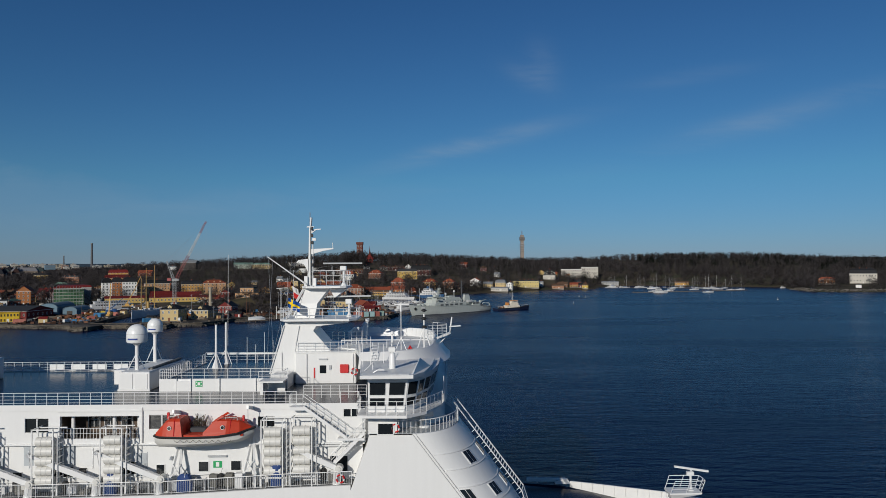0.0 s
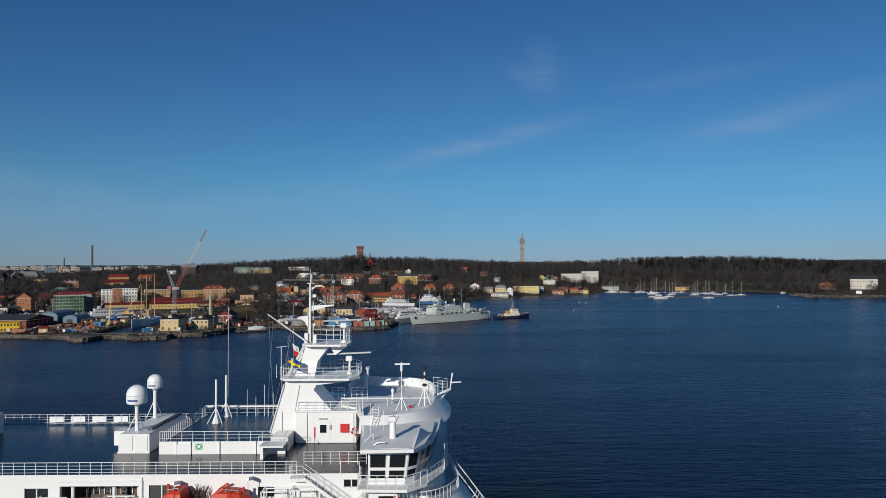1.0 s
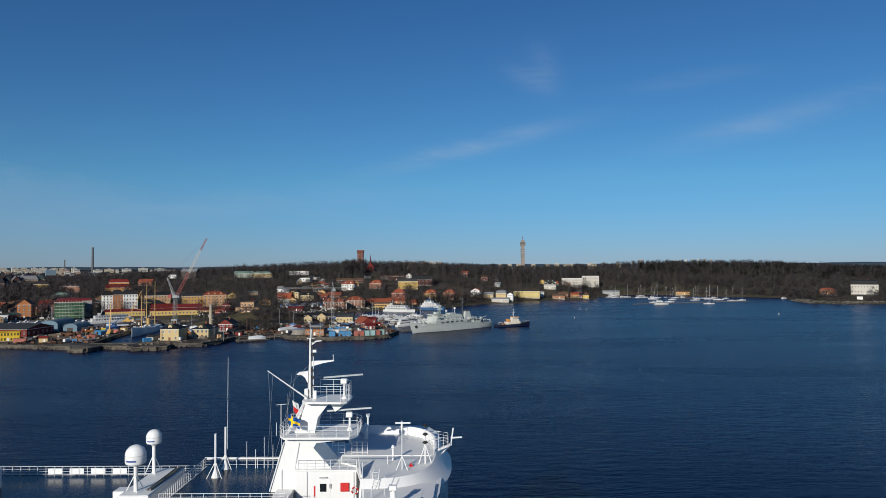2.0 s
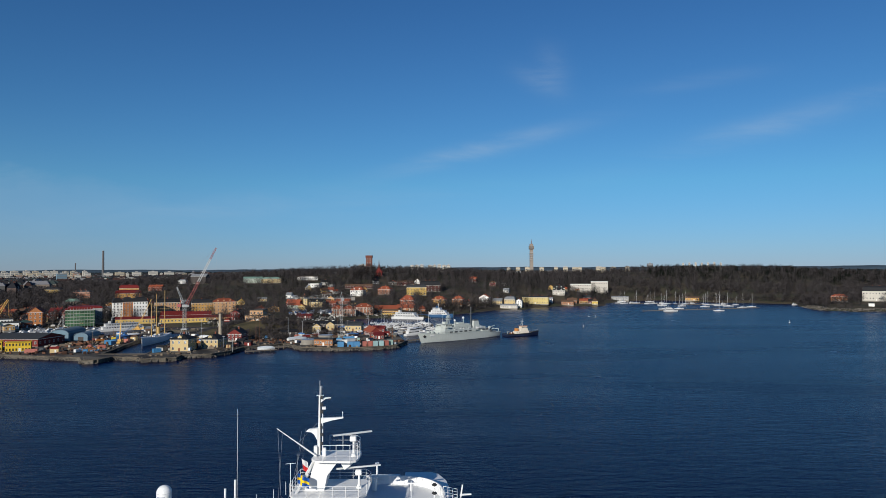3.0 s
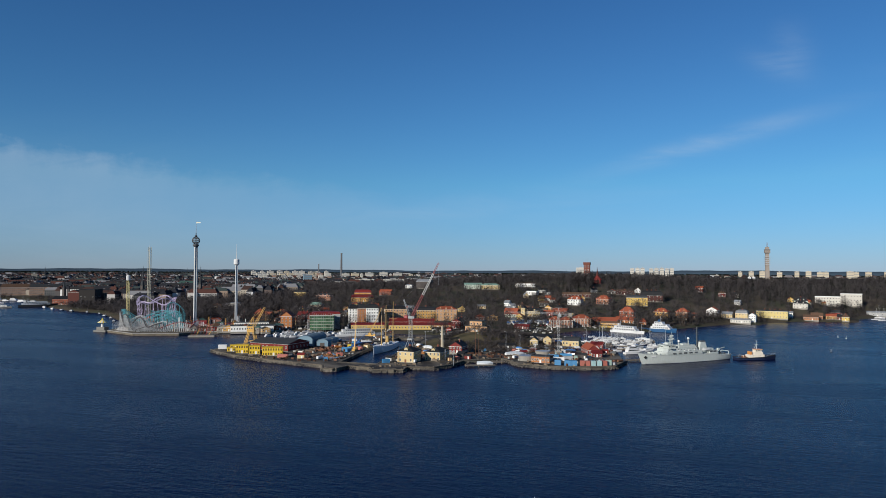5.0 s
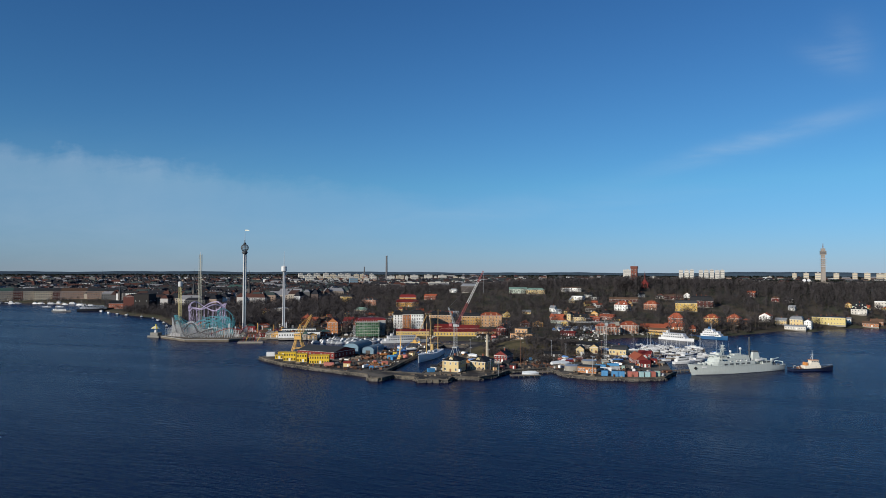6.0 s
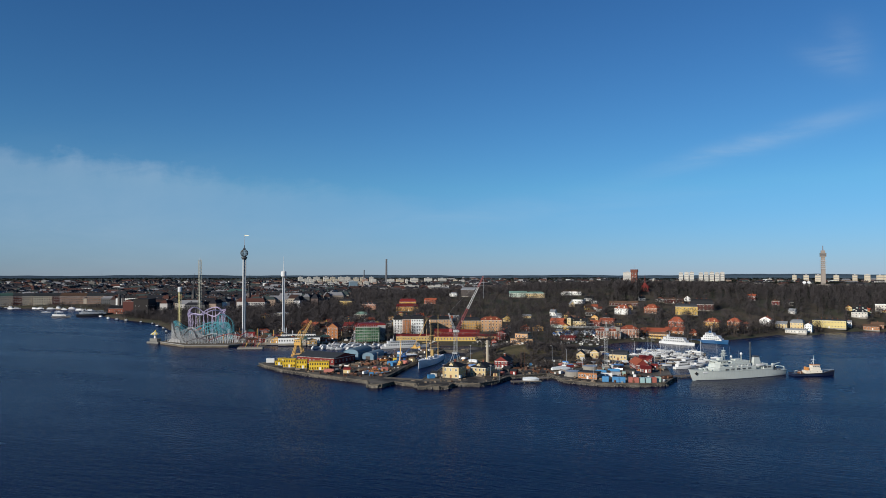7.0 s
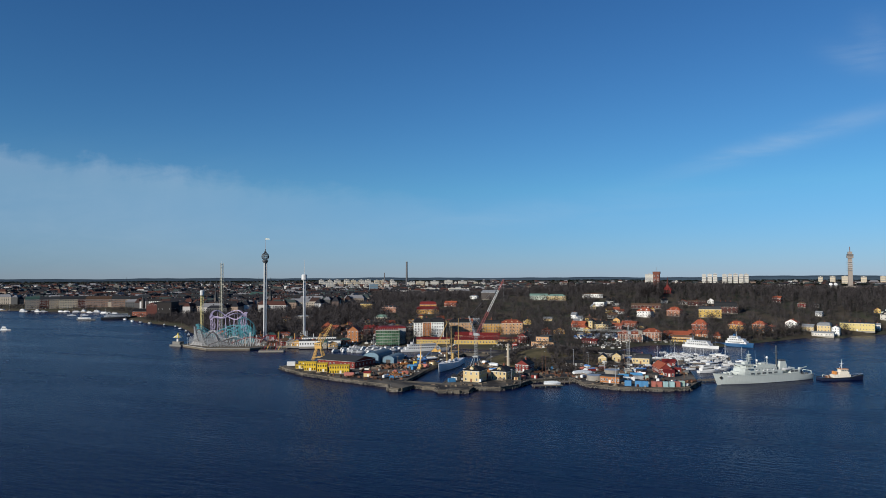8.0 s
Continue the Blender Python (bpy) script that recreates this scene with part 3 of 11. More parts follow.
# the open verandah, its shade painted on as a dark lining
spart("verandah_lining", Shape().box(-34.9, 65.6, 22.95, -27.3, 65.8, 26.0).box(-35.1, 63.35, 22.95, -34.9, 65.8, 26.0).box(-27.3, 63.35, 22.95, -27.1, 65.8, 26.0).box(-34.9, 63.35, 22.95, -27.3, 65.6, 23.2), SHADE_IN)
spart("verandah_ceiling", Shape().box(-34.9, 62.9, 25.8, -27.3, 65.6, 25.98), WHITE)
for i in range(4):
    x = -33.4 + i * 1.55
    w = spart("verandah_window", Shape().box(x, 65.48, 23.9, x + 0.06, 65.58, 25.3).box(x + 1.1, 65.48, 23.9, x + 1.16, 65.58, 25.3).box(x, 65.48, 24.6, x + 1.16, 65.58, 24.65).box(x + 0.55, 65.48, 23.9, x + 0.6, 65.58, 25.3).box(x, 65.48, 25.25, x + 1.16, 65.58, 25.3), WHITE)
    part("pane", Shape().box(x + 0.06, 65.55, 23.9, x + 1.1, 65.57, 25.25), DARKGLASS, w)
for x in (-34.0, -30.2, -27.9):
    spart("verandah_column", Shape().tube((x, 64.0, 23.2), (x, 64.0, 25.8), 0.17, 10), WHITE, smooth=True)
railing([(-34.7, 63.1, 23.35), (-27.5, 63.1, 23.35)], 0.95, 2, 0.3)

# top deck
spart("top_deck", Shape().box(-95, 63.0, 26.0, -7.0, 85.0, 26.28), DECK, label="wet dark blue weather deck")
spart("deck_coaming", Shape().box(-95, 62.94, 25.9, -7.6, 62.998, 26.45).box(-95, 85.0, 25.6, -7.6, 85.1, 26.4), WHITE)
railing([(-60, 63.15, 26.3), (-44, 63.15, 26.3), (-28, 63.15, 26.3), (-13.2, 63.15, 26.3)], 1.2, 4, 0.98)
far = railing([(-60, 84.3, 26.3), (-45.8, 84.3, 26.3), (-29, 84.3, 26.3)], 1.2, 4, 1.0)
# sun glints on the wind screen, painted as four white panels
for i in range(4, 8):
    part("screen_panel", Shape().box(-58 + i * 2.6, 84.34, 26.6, -56.3 + i * 2.6, 84.36, 27.25), DOME, far, "white wind screen panel that stands for a sun glint")
spart("raised_deck", Shape().box(-28.6, 70.62, 26.28, -16.0, 85, 27.2), DECK)
spart("low_wall", Shape().box(-28.7, 70.45, 26.28, -15.9, 70.6, 27.55).box(-27.0, 70.3, 26.3, -25.5, 70.449, 27.35).box(-28.7, 70.6, 26.28, -28.6, 85, 27.3), WHITE)
for x in (-26.95, -25.5, -22.6, -18.9):
    spart("wall_stiffener", Shape().box(x, 70.28, 26.3, x + 0.08, 70.46, 27.6), WHITE)
railing([(-28.65, 70.5, 27.55), (-25.3, 70.5, 27.55), (-15.9, 70.5, 27.55)], 1.0, 3, 1.2)
railing([(-28.65, 70.6, 27.2), (-28.65, 84.3, 27.2)], 1.15, 3, 0.55, top=0.05)
railing([(-28.65, 84.3, 27.2), (-16, 84.3, 27.2)], 1.3, 3, 1.3)
spart("cable_tray", Shape().box(-28.4, 84.1, 28.3, -16, 84.3, 28.45), WHITE)
sign = spart("exit_sign", Shape().box(-25.0, 70.42, 26.75, -24.3, 70.448, 27.35), GREEN, label="green and white muster sign")
part("pictogram", Shape().box(-24.78, 70.41, 26.9, -24.52, 70.419, 27.2).box(-24.93, 70.41, 26.82, -24.83, 70.419, 26.95).box(-24.47, 70.41, 26.82, -24.37, 70.419, 26.95).box(-24.93, 70.41, 27.15, -24.83, 70.419, 27.28).box(-24.47, 70.41, 27.15, -24.37, 70.419, 27.28), WHITE, sign)
sign = spart("muster_sign", Shape().box(-20.85, 63.27, 20.6, -20.05, 63.298, 21.2), GREEN, label="green and white muster sign")
part("pictogram", Shape().box(-20.6, 63.255, 20.7, -20.3, 63.268, 21.1), WHITE, sign)
spart("aft_casing", Shape().rbox(-60, 72, 26.28, -50.4, 80, 28.7, 0.12).bar((-51.6, 77, 28.7), (-51.1, 77, 31.5), 0.1, 0.1).bar((-52.6, 78, 28.7), (-51.2, 77, 31.2), 0.1, 0.1), WHITE)

# machinery house with two satellite domes
house = spart("machinery_house", Shape().rbox(-34.2, 72.4, 26.7, -33.0, 74, 28.2, 0.04).rbox(-33.1, 71.0, 26.28, -29.9, 81, 28.15, 0.05), WHITE)
part("roof_sheet", Shape().box(-33.0, 71.1, 28.152, -30.0, 80.9, 28.2), PALEDECK, house)
part("pipe_run", Shape().tube((-30.4, 72.6, 28.32), (-30.3, 80.6, 28.32), 0.14, 6).tube((-30.7, 72.6, 28.28), (-30.75, 80.6, 28.28), 0.08, 6), CANVAS, house)
for x in (-33.0, -31.45):
    part("door", Shape().box(x + 0.06, 70.95, 26.5, x + 1.35, 70.999, 28.0), WHITE, house)
part("plinth", Shape().box(-33.15, 70.9, 26.28, -29.85, 70.998, 26.45), WHITE, house)


def dome_mast(x, y, z, pole, r):
    d = thing("satellite_dome", "white satellite dome on a tripod mast on the ship's deck house", "antenna", "satellite domes", x, y, z)
    prof = [(0.35 * r, 0), (0.93 * r, 0.12 * r), (r, 0.3 * r), (r, 0.95 * r)] + [(r * math.cos(radians(a)), 0.95 * r + r * 0.98 * math.sin(radians(a))) for a in range(12, 90, 13)] + [(0.02, 1.93 * r)]
    top = part("dome", Shape().lathe(prof, 24, (0, 0, pole)), DOME, d, smooth=True)
    part("seam_band", Shape().lathe([(r + 0.004, 0.93 * r), (r + 0.012, 0.95 * r), (r + 0.004, 0.97 * r)], 24, (0, 0, pole)), GREYDECK, top)
    part("name_bar", Shape().loft([[(1.008 * r * math.sin(radians(a)), -1.008 * r * math.cos(radians(a)), pole + h * r) for a in range(-34, 36, 10)] for h in (0.42, 0.58)], closed=False, caps=False), mat("lettering_blue", (0.02, 0.05, 0.25), 0.5), top)
    part("pole", Shape().tube((0, 0, 0), (0, 0, pole), 0.2, 10).lathe([(0.2, pole - 0.25), (0.42, pole)], 12), WHITE, d, smooth=True)
    for a in (60, 180, 300):
        c, q = math.cos(radians(a)), math.sin(radians(a))
        part("brace", Shape().tube((c * 0.95, q * 0.95, 0), (c * 0.16, q * 0.16, pole * 0.55), 0.05, 5), WHITE, d)
    return d


dome_mast(-31.9, 72.6, 28.2, 2.75, 1.05)
dome_mast(-32.6, 78.9, 28.2, 3.3, 0.84)

# antenna poles on the raised deck
for x, y, h in ((-26.2, 80.6, 5.0), (-26.1, 84.0, 5.0)):
    p = spart("antenna_pole", Shape().tube((x, y, 27.2), (x, y, 27.2 + h), 0.13, 8), WHITE)
    for a in (90, 210, 330):
        part("brace", Shape().tube((x + math.cos(radians(a)), y + math.sin(radians(a)), 27.2), (x, y, 29), 0.05, 5), WHITE, p)
    part("foot", Shape().lathe([(0.5, 0), (0.14, 1.0)], 8, (x, y, 27.2)), WHITE, p)
spart("whip_antenna", Shape().tube((-26.3, 85.4, 29.2), (-26.25, 85.4, 40.4), 0.022, 5), WHITE)
for i, h in enumerate((3.0, 2.1, 3.6, 2.6, 4.4, 3.2, 2.2)):
    spart("whip_antenna", Shape().tube((-23.6 + i * 1.05, 84.2, 27.3), (-23.6 + i * 1.05, 84.2, 27.4 + h), 0.028, 4).tube((-23.6 + i * 1.05, 84.2, 27.2), (-23.6 + i * 1.05, 84.2, 28.4), 0.05, 5), WHITE)

# deck house below the mast
dh = spart("deck_house", Shape().rbox(-15.7, 74.6, 26.28, -9.2, 86, 29.6, 0.06).box(-15.8, 74.5, 29.6, -9.1, 86, 29.72), WHITE)
door = part("door", Shape().box(-13.35, 74.57, 26.5, -12.0, 74.598, 28.8), WHITE, dh)
part("door_window", Shape().rbox(-13.1, 74.55, 27.4, -12.4, 74.568, 28.25, 0.005), DARKGLASS, door)
part("fire_cabinet", Shape().rbox(-10.9, 74.4, 27.45, -10.0, 74.598, 28.35, 0.02), RED, dh, "red fire cabinet")
part("fire_post", Shape().box(-13.75, 74.55, 26.9, -13.6, 74.598, 28.0), RED, dh)
part("lamp_box", Shape().box(-12.1, 74.5, 27.75, -11.85, 74.598, 28.25).box(-13.2, 74.45, 28.85, -12.3, 74.598, 28.98), STEEL, dh)
part("side_pipe", Shape().tube((-14.5, 74.5, 26.4), (-14.5, 74.5, 29.5), 0.04, 5).tube((-9.5, 74.5, 26.4), (-9.5, 74.5, 29.5), 0.04, 5), WHITE, dh)
railing([(-15.7, 74.7, 29.72), (-9.2, 74.7, 29.72)], 1.0, 3, 0.9)
railing([(-12.6, 80, 29.72), (-11.2, 80, 29.72)], 1.6, 4, 0.7)
railing([(-10.4, 80, 29.72), (-8.6, 80, 29.72)], 1.6, 4, 0.6)
spart("low_box", Shape().box(-17.6, 71.5, 26.28, -15.9, 74.5, 27.7), WHITE)
spart("platform_step", Shape().box(-18.0, 68.2, 27.45, -15.6, 70.2, 27.6).box(-17.9, 68.3, 26.28, -17.6, 70.1, 27.45), WHITE)
railing([(-15.6, 70.2, 27.6), (-15.6, 68.2, 27.6), (-18, 68.2, 27.6)], 1.0, 2, 1.0)

# mast tower
mast = spart("mast_tower", Shape().profile([(-18.5, 27.2), (-17.9, 27.2), (-12.0, 29.7), (-13.9, 31.9), (-13.6, 32.4), (-10.2, 32.75), (-10.2, 32.9), (-16.9, 32.9)], 75.2, 79.8)
             .profile([(-18.5, 27.2), (-15.6, 27.2), (-15.6, 29.7), (-12.1, 29.7), (-13.9, 31.9), (-16.9, 32.9), (-17.05, 32.4)], 75.15, 79.85).profile([(-18.3, 26.28), (-15.6, 26.28), (-15.6, 27.2), (-18.3, 27.2)], 75.4, 79.6), WHITE)
part("tower_pipe", Shape().tube((-18.6, 75.05, 27.3), (-17.05, 75.05, 32.5), 0.07, 5).tube((-17.3, 75.05, 27.4), (-17.3, 75.05, 29.6), 0.04, 5).tube((-15.9, 75.05, 29.7), (-15.4, 75.05, 32.5), 0.04, 5), WHITE, mast)
lad = Shape().tube((-15.3, 74.9, 26.5), (-15.3, 74.9, 29.7), 0.03, 4).tube((-14.8, 74.9, 26.5), (-14.8, 74.9, 29.7), 0.03, 4)
for i in range(12):
    lad.tube((-15.3, 74.9, 26.7 + i * 0.26), (-14.8, 74.9, 26.7 + i * 0.26), 0.02, 4)
spart("ladder", lad, WHITE)
plat = [(-17.5, 75.2), (-16.9, 74.2), (-9.9, 74.2), (-9.2, 75.4), (-9.2, 79.6), (-9.9, 80.8), (-17.5, 80.8)]
spart("lower_platform", Shape().prism(plat, 33.0, 33.22), WHITE)
railing([(x, y, 33.22) for x, y in plat + plat[:1]], 1.15, 3, 1.4)
spart("mast_neck", Shape().loft([[(-16.2, 76.4, 33.2), (-14.0, 76.4, 33.2), (-14.0, 79, 33.2), (-16.2, 79, 33.2)], [(-15.5, 76.6, 34.8), (-13.7, 76.6, 34.8), (-13.7, 78.8, 34.8), (-15.5, 78.8, 34.8)], [(-15.2, 76.6, 36.5), (-12.4, 76.6, 36.5), (-12.4, 78.8, 36.5), (-15.2, 78.8, 36.5)]]), WHITE)
spart("stay_bar", Shape().bar((-16.9, 75.6, 33.2), (-15.2, 76.6, 36.4), 0.22, 0.22).bar((-16.9, 79.4, 33.2), (-15.2, 78.6, 36.4), 0.22, 0.22), WHITE)
plat2 = [(-15.4, 76.6), (-14.8, 75.6), (-11, 75.4), (-10.4, 75.8), (-10.2, 76.6), (-10.2, 79), (-10.4, 79.8), (-11, 80.2), (-14.8, 80.0), (-15.4, 79.0)]
spart("upper_platform", Shape().prism(plat2, 36.5, 36.72), WHITE)
spart("platform_bracket", Shape().profile([(-11.8, 35.4), (-10.5, 36.4), (-12.4, 36.4)], 76.8, 78.6), WHITE)
railing([(-14.0, 75.4, 36.72), (-11, 75.4, 36.72), (-10.3, 76.4, 36.72), (-10.3, 79, 36.72), (-11, 80.2, 36.72), (-14, 80.2, 36.72)], 1.7, 3, 1.3)
pole = spart("mast_pole", Shape().tube((-14.8, 78, 36.7), (-14.75, 78, 43.4), 0.2, 10, 0.12).tube((-14.4, 77.8, 36.7), (-14.4, 77.8, 41.5), 0.06, 6).tube((-15.1, 78.1, 36.7), (-14.8, 78.1, 43.0), 0.03, 4), WHITE, smooth=True)
part("topmast", Shape().tube((-14.75, 78, 43.4), (-14.75, 78, 45.0), 0.05, 5).box(-15.1, 77.9, 43.3, -14.3, 78.1, 43.4).tube((-14.7, 78, 43.3), (-14.6, 78, 44.4), 0.14, 6), STEEL, pole)
part("upper_bracket", Shape().profile([(-14.65, 42.55), (-14.65, 42.95), (-14.1, 43.12), (-13.5, 43.14), (-13.5, 43.06), (-14.1, 42.98)], 77.9, 78.1).box(-14.5, 77.9, 41.8, -14.1, 78.1, 42.1), WHITE, pole)
part("wedge_arm", Shape().profile([(-14.6, 40.25), (-14.6, 40.85), (-12.1, 40.95), (-12.1, 40.84), (-13.3, 40.62)], 77.8, 78.2).tube((-12.2, 78, 40.9), (-12.2, 78, 41.4), 0.03, 5).lathe([(0.05, 0), (0.07, 0.08), (0.02, 0.16)], 6, (-12.2, 78, 41.4)), WHITE, pole)
part("side_bracket", Shape().profile([(-14.95, 38.3), (-14.95, 39.75), (-16.0, 39.62), (-16.3, 39.35), (-15.7, 39.3), (-15.35, 39.05)], 77.75, 78.25), WHITE, pole)
for z0, o in ((37.9, 0.0), (38.9, 0.05), (39.7, -0.04), (41.4, 0.04), (42.2, 0.0), (43.0, -0.02)):
    part("nav_light", Shape().rbox(-14.62 + o, 77.62, z0, -14.36 + o, 77.88, z0 + 0.34, 0.03), BLACK, pole)
part("cable_run", Shape().tube((-14.62, 77.78, 36.8), (-14.66, 77.84, 43.2), 0.035, 5), BLACK, pole)
part("base_box", Shape().rbox(-15.35, 77.5, 36.7, -14.95, 78.1, 37.8, 0.04).rbox(-14.4, 77.5, 36.7, -14.0, 77.9, 37.6, 0.04), WHITE, pole)
spart("signal_boom", Shape().tube((-15.0, 77, 36.9), (-19.2, 76.5, 40.0), 0.1, 7, 0.05), WHITE)
spart("halyard", Shape().tube((-16.9, 76.7, 38.4), (-15, 77.8, 40.3), 0.012, 3).tube((-19.1, 76.5, 39.9), (-18.2, 75.3, 28.0), 0.012, 3).tube((-17.0, 75.0, 33.3), (-16.6, 77, 39.6), 0.012, 3).tube((-18.6, 76.5, 39.6), (-19.4, 76.8, 27.4), 0.012, 3).tube((-16.2, 77.6, 39.8), (-19.6, 79, 27.4), 0.012, 3), STEEL)


def scanner(x, y, z, h, x0, x1, dy):
    s = spart("radar_scanner", Shape().tube((x, y, z), (x, y, z + h), 0.15, 8, 0.12).rbox(x - 0.4, y - 0.3, z + h - 0.35, x + 0.3, y + 0.3, z + h + 0.2, 0.06).lathe([(0.36, 0), (0.16, 0.4)], 8, (x, y, z)), WHITE)
    part("antenna_bar", Shape().bar((x0, y - dy, z + h + 0.5), (x1, y + dy, z + h + 0.5), 0.2, 0.16), mat("scanner_grey_white", (0.6, 0.61, 0.6), 0.5), s)


scanner(-10.9, 77.6, 36.72, 2.0, -13.0, -9.0, 1.1)
scanner(-10.3, 77.6, 33.22, 1.8, -12.7, -8.0, 0.8)
spart("small_aerial", Shape().tube((-17.4, 75.2, 33.2), (-17.4, 75.2, 36.6), 0.04, 4).tube((-17.9, 75.2, 36.5), (-16.8, 75.2, 36.6), 0.03, 4).tube((-17.9, 75.2, 33.2), (-17.9, 75.2, 34.6), 0.03, 4), WHITE)
flag = thing("flag", "blue flag with a yellow cross flying from the halyard", "flag", "", -16.6, 74.9, 34.3)
fs = [Shape() for k in range(5)]
for i in range(12):
    for j in range(8):
        k = 4 if (3 <= j <= 4 or 3 <= i <= 4) else (i > 4) * 2 + (j > 4)
        q = []
        for a, b in ((i, j), (i + 1, j), (i + 1, j + 1), (i, j + 1)):
            q.append((a * 0.105, 0.14 * math.sin(a * 0.75) + 0.03 * b, 0.2 + b * 0.125 - a * 0.05 + 0.03 * math.sin(a)))
        fs[k].add(q + [(x, y + 0.012, z) for x, y, z in q], [(0, 1, 2, 3), (7, 6, 5, 4)])
for k in range(4):
    part("field", fs[k], FLAGBLUE, flag)
part("cross", fs[4], FLAGYELLOW, flag)
part("line", Shape().tube((0, 0, -0.9), (0, 0, 3.4), 0.015, 4), STEEL, flag)

pennant = thing("signal_flag", "small white and red signal flag hanging at the mast", "flag", "", -16.3, 76.4, 35.5)
ps = [Shape(), Shape()]
for i in range(6):
    for j in range(8):
        q = []
        for a, b in ((i, j), (i + 1, j), (i + 1, j + 1), (i, j + 1)):
            q.append((a * 0.11 - b * 0.02, 0.1 * math.sin(a * 0.9 + b * 0.4), b * 0.16 - a * 0.07))
        ps[0 if j > 3 else 1].add(q + [(x, y + 0.012, z) for x, y, z in q], [(0, 1, 2, 3), (7, 6, 5, 4)])
part("white_field", ps[0], BOATCANVAS, pennant)
part("red_field", ps[1], RED, pennant)
part("line", Shape().tube((0, 0, -1.2), (0, 0, 3.0), 0.014, 4), STEEL, pennant)

# wheelhouse, its wings and the round top
spart("block_under_bridge", Shape().box(-9.5, 63.4, 22.95, -4.4, 96, 25.98).box(-6.5, 61.42, 23.95, -3.95, 63.398, 25.698), WHITE)
w = spart("wing_window", Shape().box(-5.72, 61.36, 23.92, -4.22, 61.418, 24.98), WHITE)
part("pane", Shape().box(-5.62, 61.33, 24.0, -4.32, 61.358, 24.9), DARKGLASS, w)
base_lo = [(-4.3, 63.6)] + [(-4.3 + 4.6 * math.sin(radians(d)), 63.6 + 5.2 * (1 - math.cos(radians(d)))) for d in range(10, 91, 10)]
base_hi = [(-4.3, 63.9)] + [(-4.3 + 4.0 * math.sin(radians(d)), 63.9 + 5.2 * (1 - math.cos(radians(d)))) for d in range(10, 91, 10)]
spart("bridge_base", Shape().loft([[(x, y, 24.03) for x, y in mirror(base_lo)], [(x, y, 25.69) for x, y in mirror(base_hi)]]), WHITE, smooth=True)
balcony = [(-7.3, 59.9), (-3.0, 59.7), (-1.3, 61.5), (0.0, 64.5), (0.45, 67.5), (0.5, 72), (0.55, MID)]
spart("bridge_walkway", Shape().prism(mirror(balcony), 25.7, 25.95), WHITE)
railing([(-7.3, 62.6, 25.95)] + [(x, y, 25.95) for x, y in balcony] + [(x, 2 * MID - y, 25.95) for x, y in reversed(balcony[:-1])], 1.2, 3, 0.8)
spart("wind_break", Shape().loft([[(0.2, 65.8, 26), (0.5, 67, 26), (0.5, 67, 28.1), (0.2, 65.8, 28.4)], [(0.25, 65.78, 26), (0.55, 66.98, 26), (0.55, 66.98, 28.1), (0.25, 65.78, 28.4)]]), WHITE)
front_lo = [(-6.5, 61.3), (-3.3, 61.3), (-2.5, 62.2), (-1.6, 65.0), (-1.1, 68.5), (-0.9, 74), (-0.8, MID)]
front_hi = [(-6.5, 61.1), (-2.9, 61.1), (-1.9, 62.0), (-0.8, 65.0), (-0.3, 68.5), (-0.1, 74), (0.0, MID)]
lo, hi = mirror(front_lo), mirror(front_hi)
spart("wheelhouse", Shape().loft([[(x, y, 25.95) for x, y in lo], [(x, y, 29.15) for x, y in hi]]), WHITE)


def bridge_windows(a, b, c, d, n, za=(27.45, 28.6), zb=(26.5, 27.2)):
    """Panes between the plan points a-b (low) and c-d (high)."""
    a, b, c, d = [Vector((*p, 0)) for p in (a, b, c, d)]
    out = (b - a).cross(Vector((0, 0, 1))).normalized()
    for i in range(n):
        for z0, z1 in (za, zb):
            q = []
            for f, z in ((i + 0.09, z0), (i + 0.91, z0), (i + 0.91, z1), (i + 0.09, z1)):
                w = (z - 25.95) / 3.2
                p = a.lerp(b, f / n) * (1 - w) + c.lerp(d, f / n) * w
                q.append(Vector((p.x, p.y, z)))
            win = spart("bridge_window", Shape().loft([[p + out * 0.005 for p in q], [p + out * 0.04 for p in q]]), STEEL)
            m = sum(q, Vector()) / 4
            part("pane", Shape().loft([[m + (p - m) * 0.94 + out * 0.03 for p in q], [m + (p - m) * 0.94 + out * 0.05 for p in q]]), DARKGLASS, win)


bridge_windows(front_lo[0], front_lo[1], front_hi[0], front_hi[1], 2)
for k, n in ((1, 1), (2, 2), (3, 2), (4, 3), (5, 3)):
    bridge_windows(front_lo[k], front_lo[k + 1], front_hi[k], front_hi[k + 1], n)
roof = [(-7.6, 59.4), (-3.0, 59.4), (-1.9, 60.6), (-1.2, 64), (-0.2, 68.5), (0.2, MID)]
spart("wing_roof", Shape().prism([(-7.0, 59.4), (-2.4, 59.6), (-1.5, 61.5), (-0.9, 66), (-0.7, 70.6), (-8.2, 70.6)], 29.15, 29.45), WHITE)
spart("wing_roof", Shape().prism([(-11.0, 90.2), (-5.6, 90.2), (-6.2, 93), (-7.2, 95.8), (-11.0, 95.8)], 29.15, 29.45), WHITE)
spart("far_searchlight", Shape().tube((-9.9, 92.6, 29.45), (-9.9, 92.6, 31.5), 0.14, 8).rbox(-10.15, 92.4, 31.5, -9.65, 92.8, 31.95, 0.06), WHITE, label="white searchlight post beyond the bulwark")
spart("roof_deck", Shape().prism([(-6.8, 59.7), (-2.8, 59.9), (-2.2, 62), (-1.9, 68.5), (-8.0, 70)], 29.452, 29.47), PALEDECK)
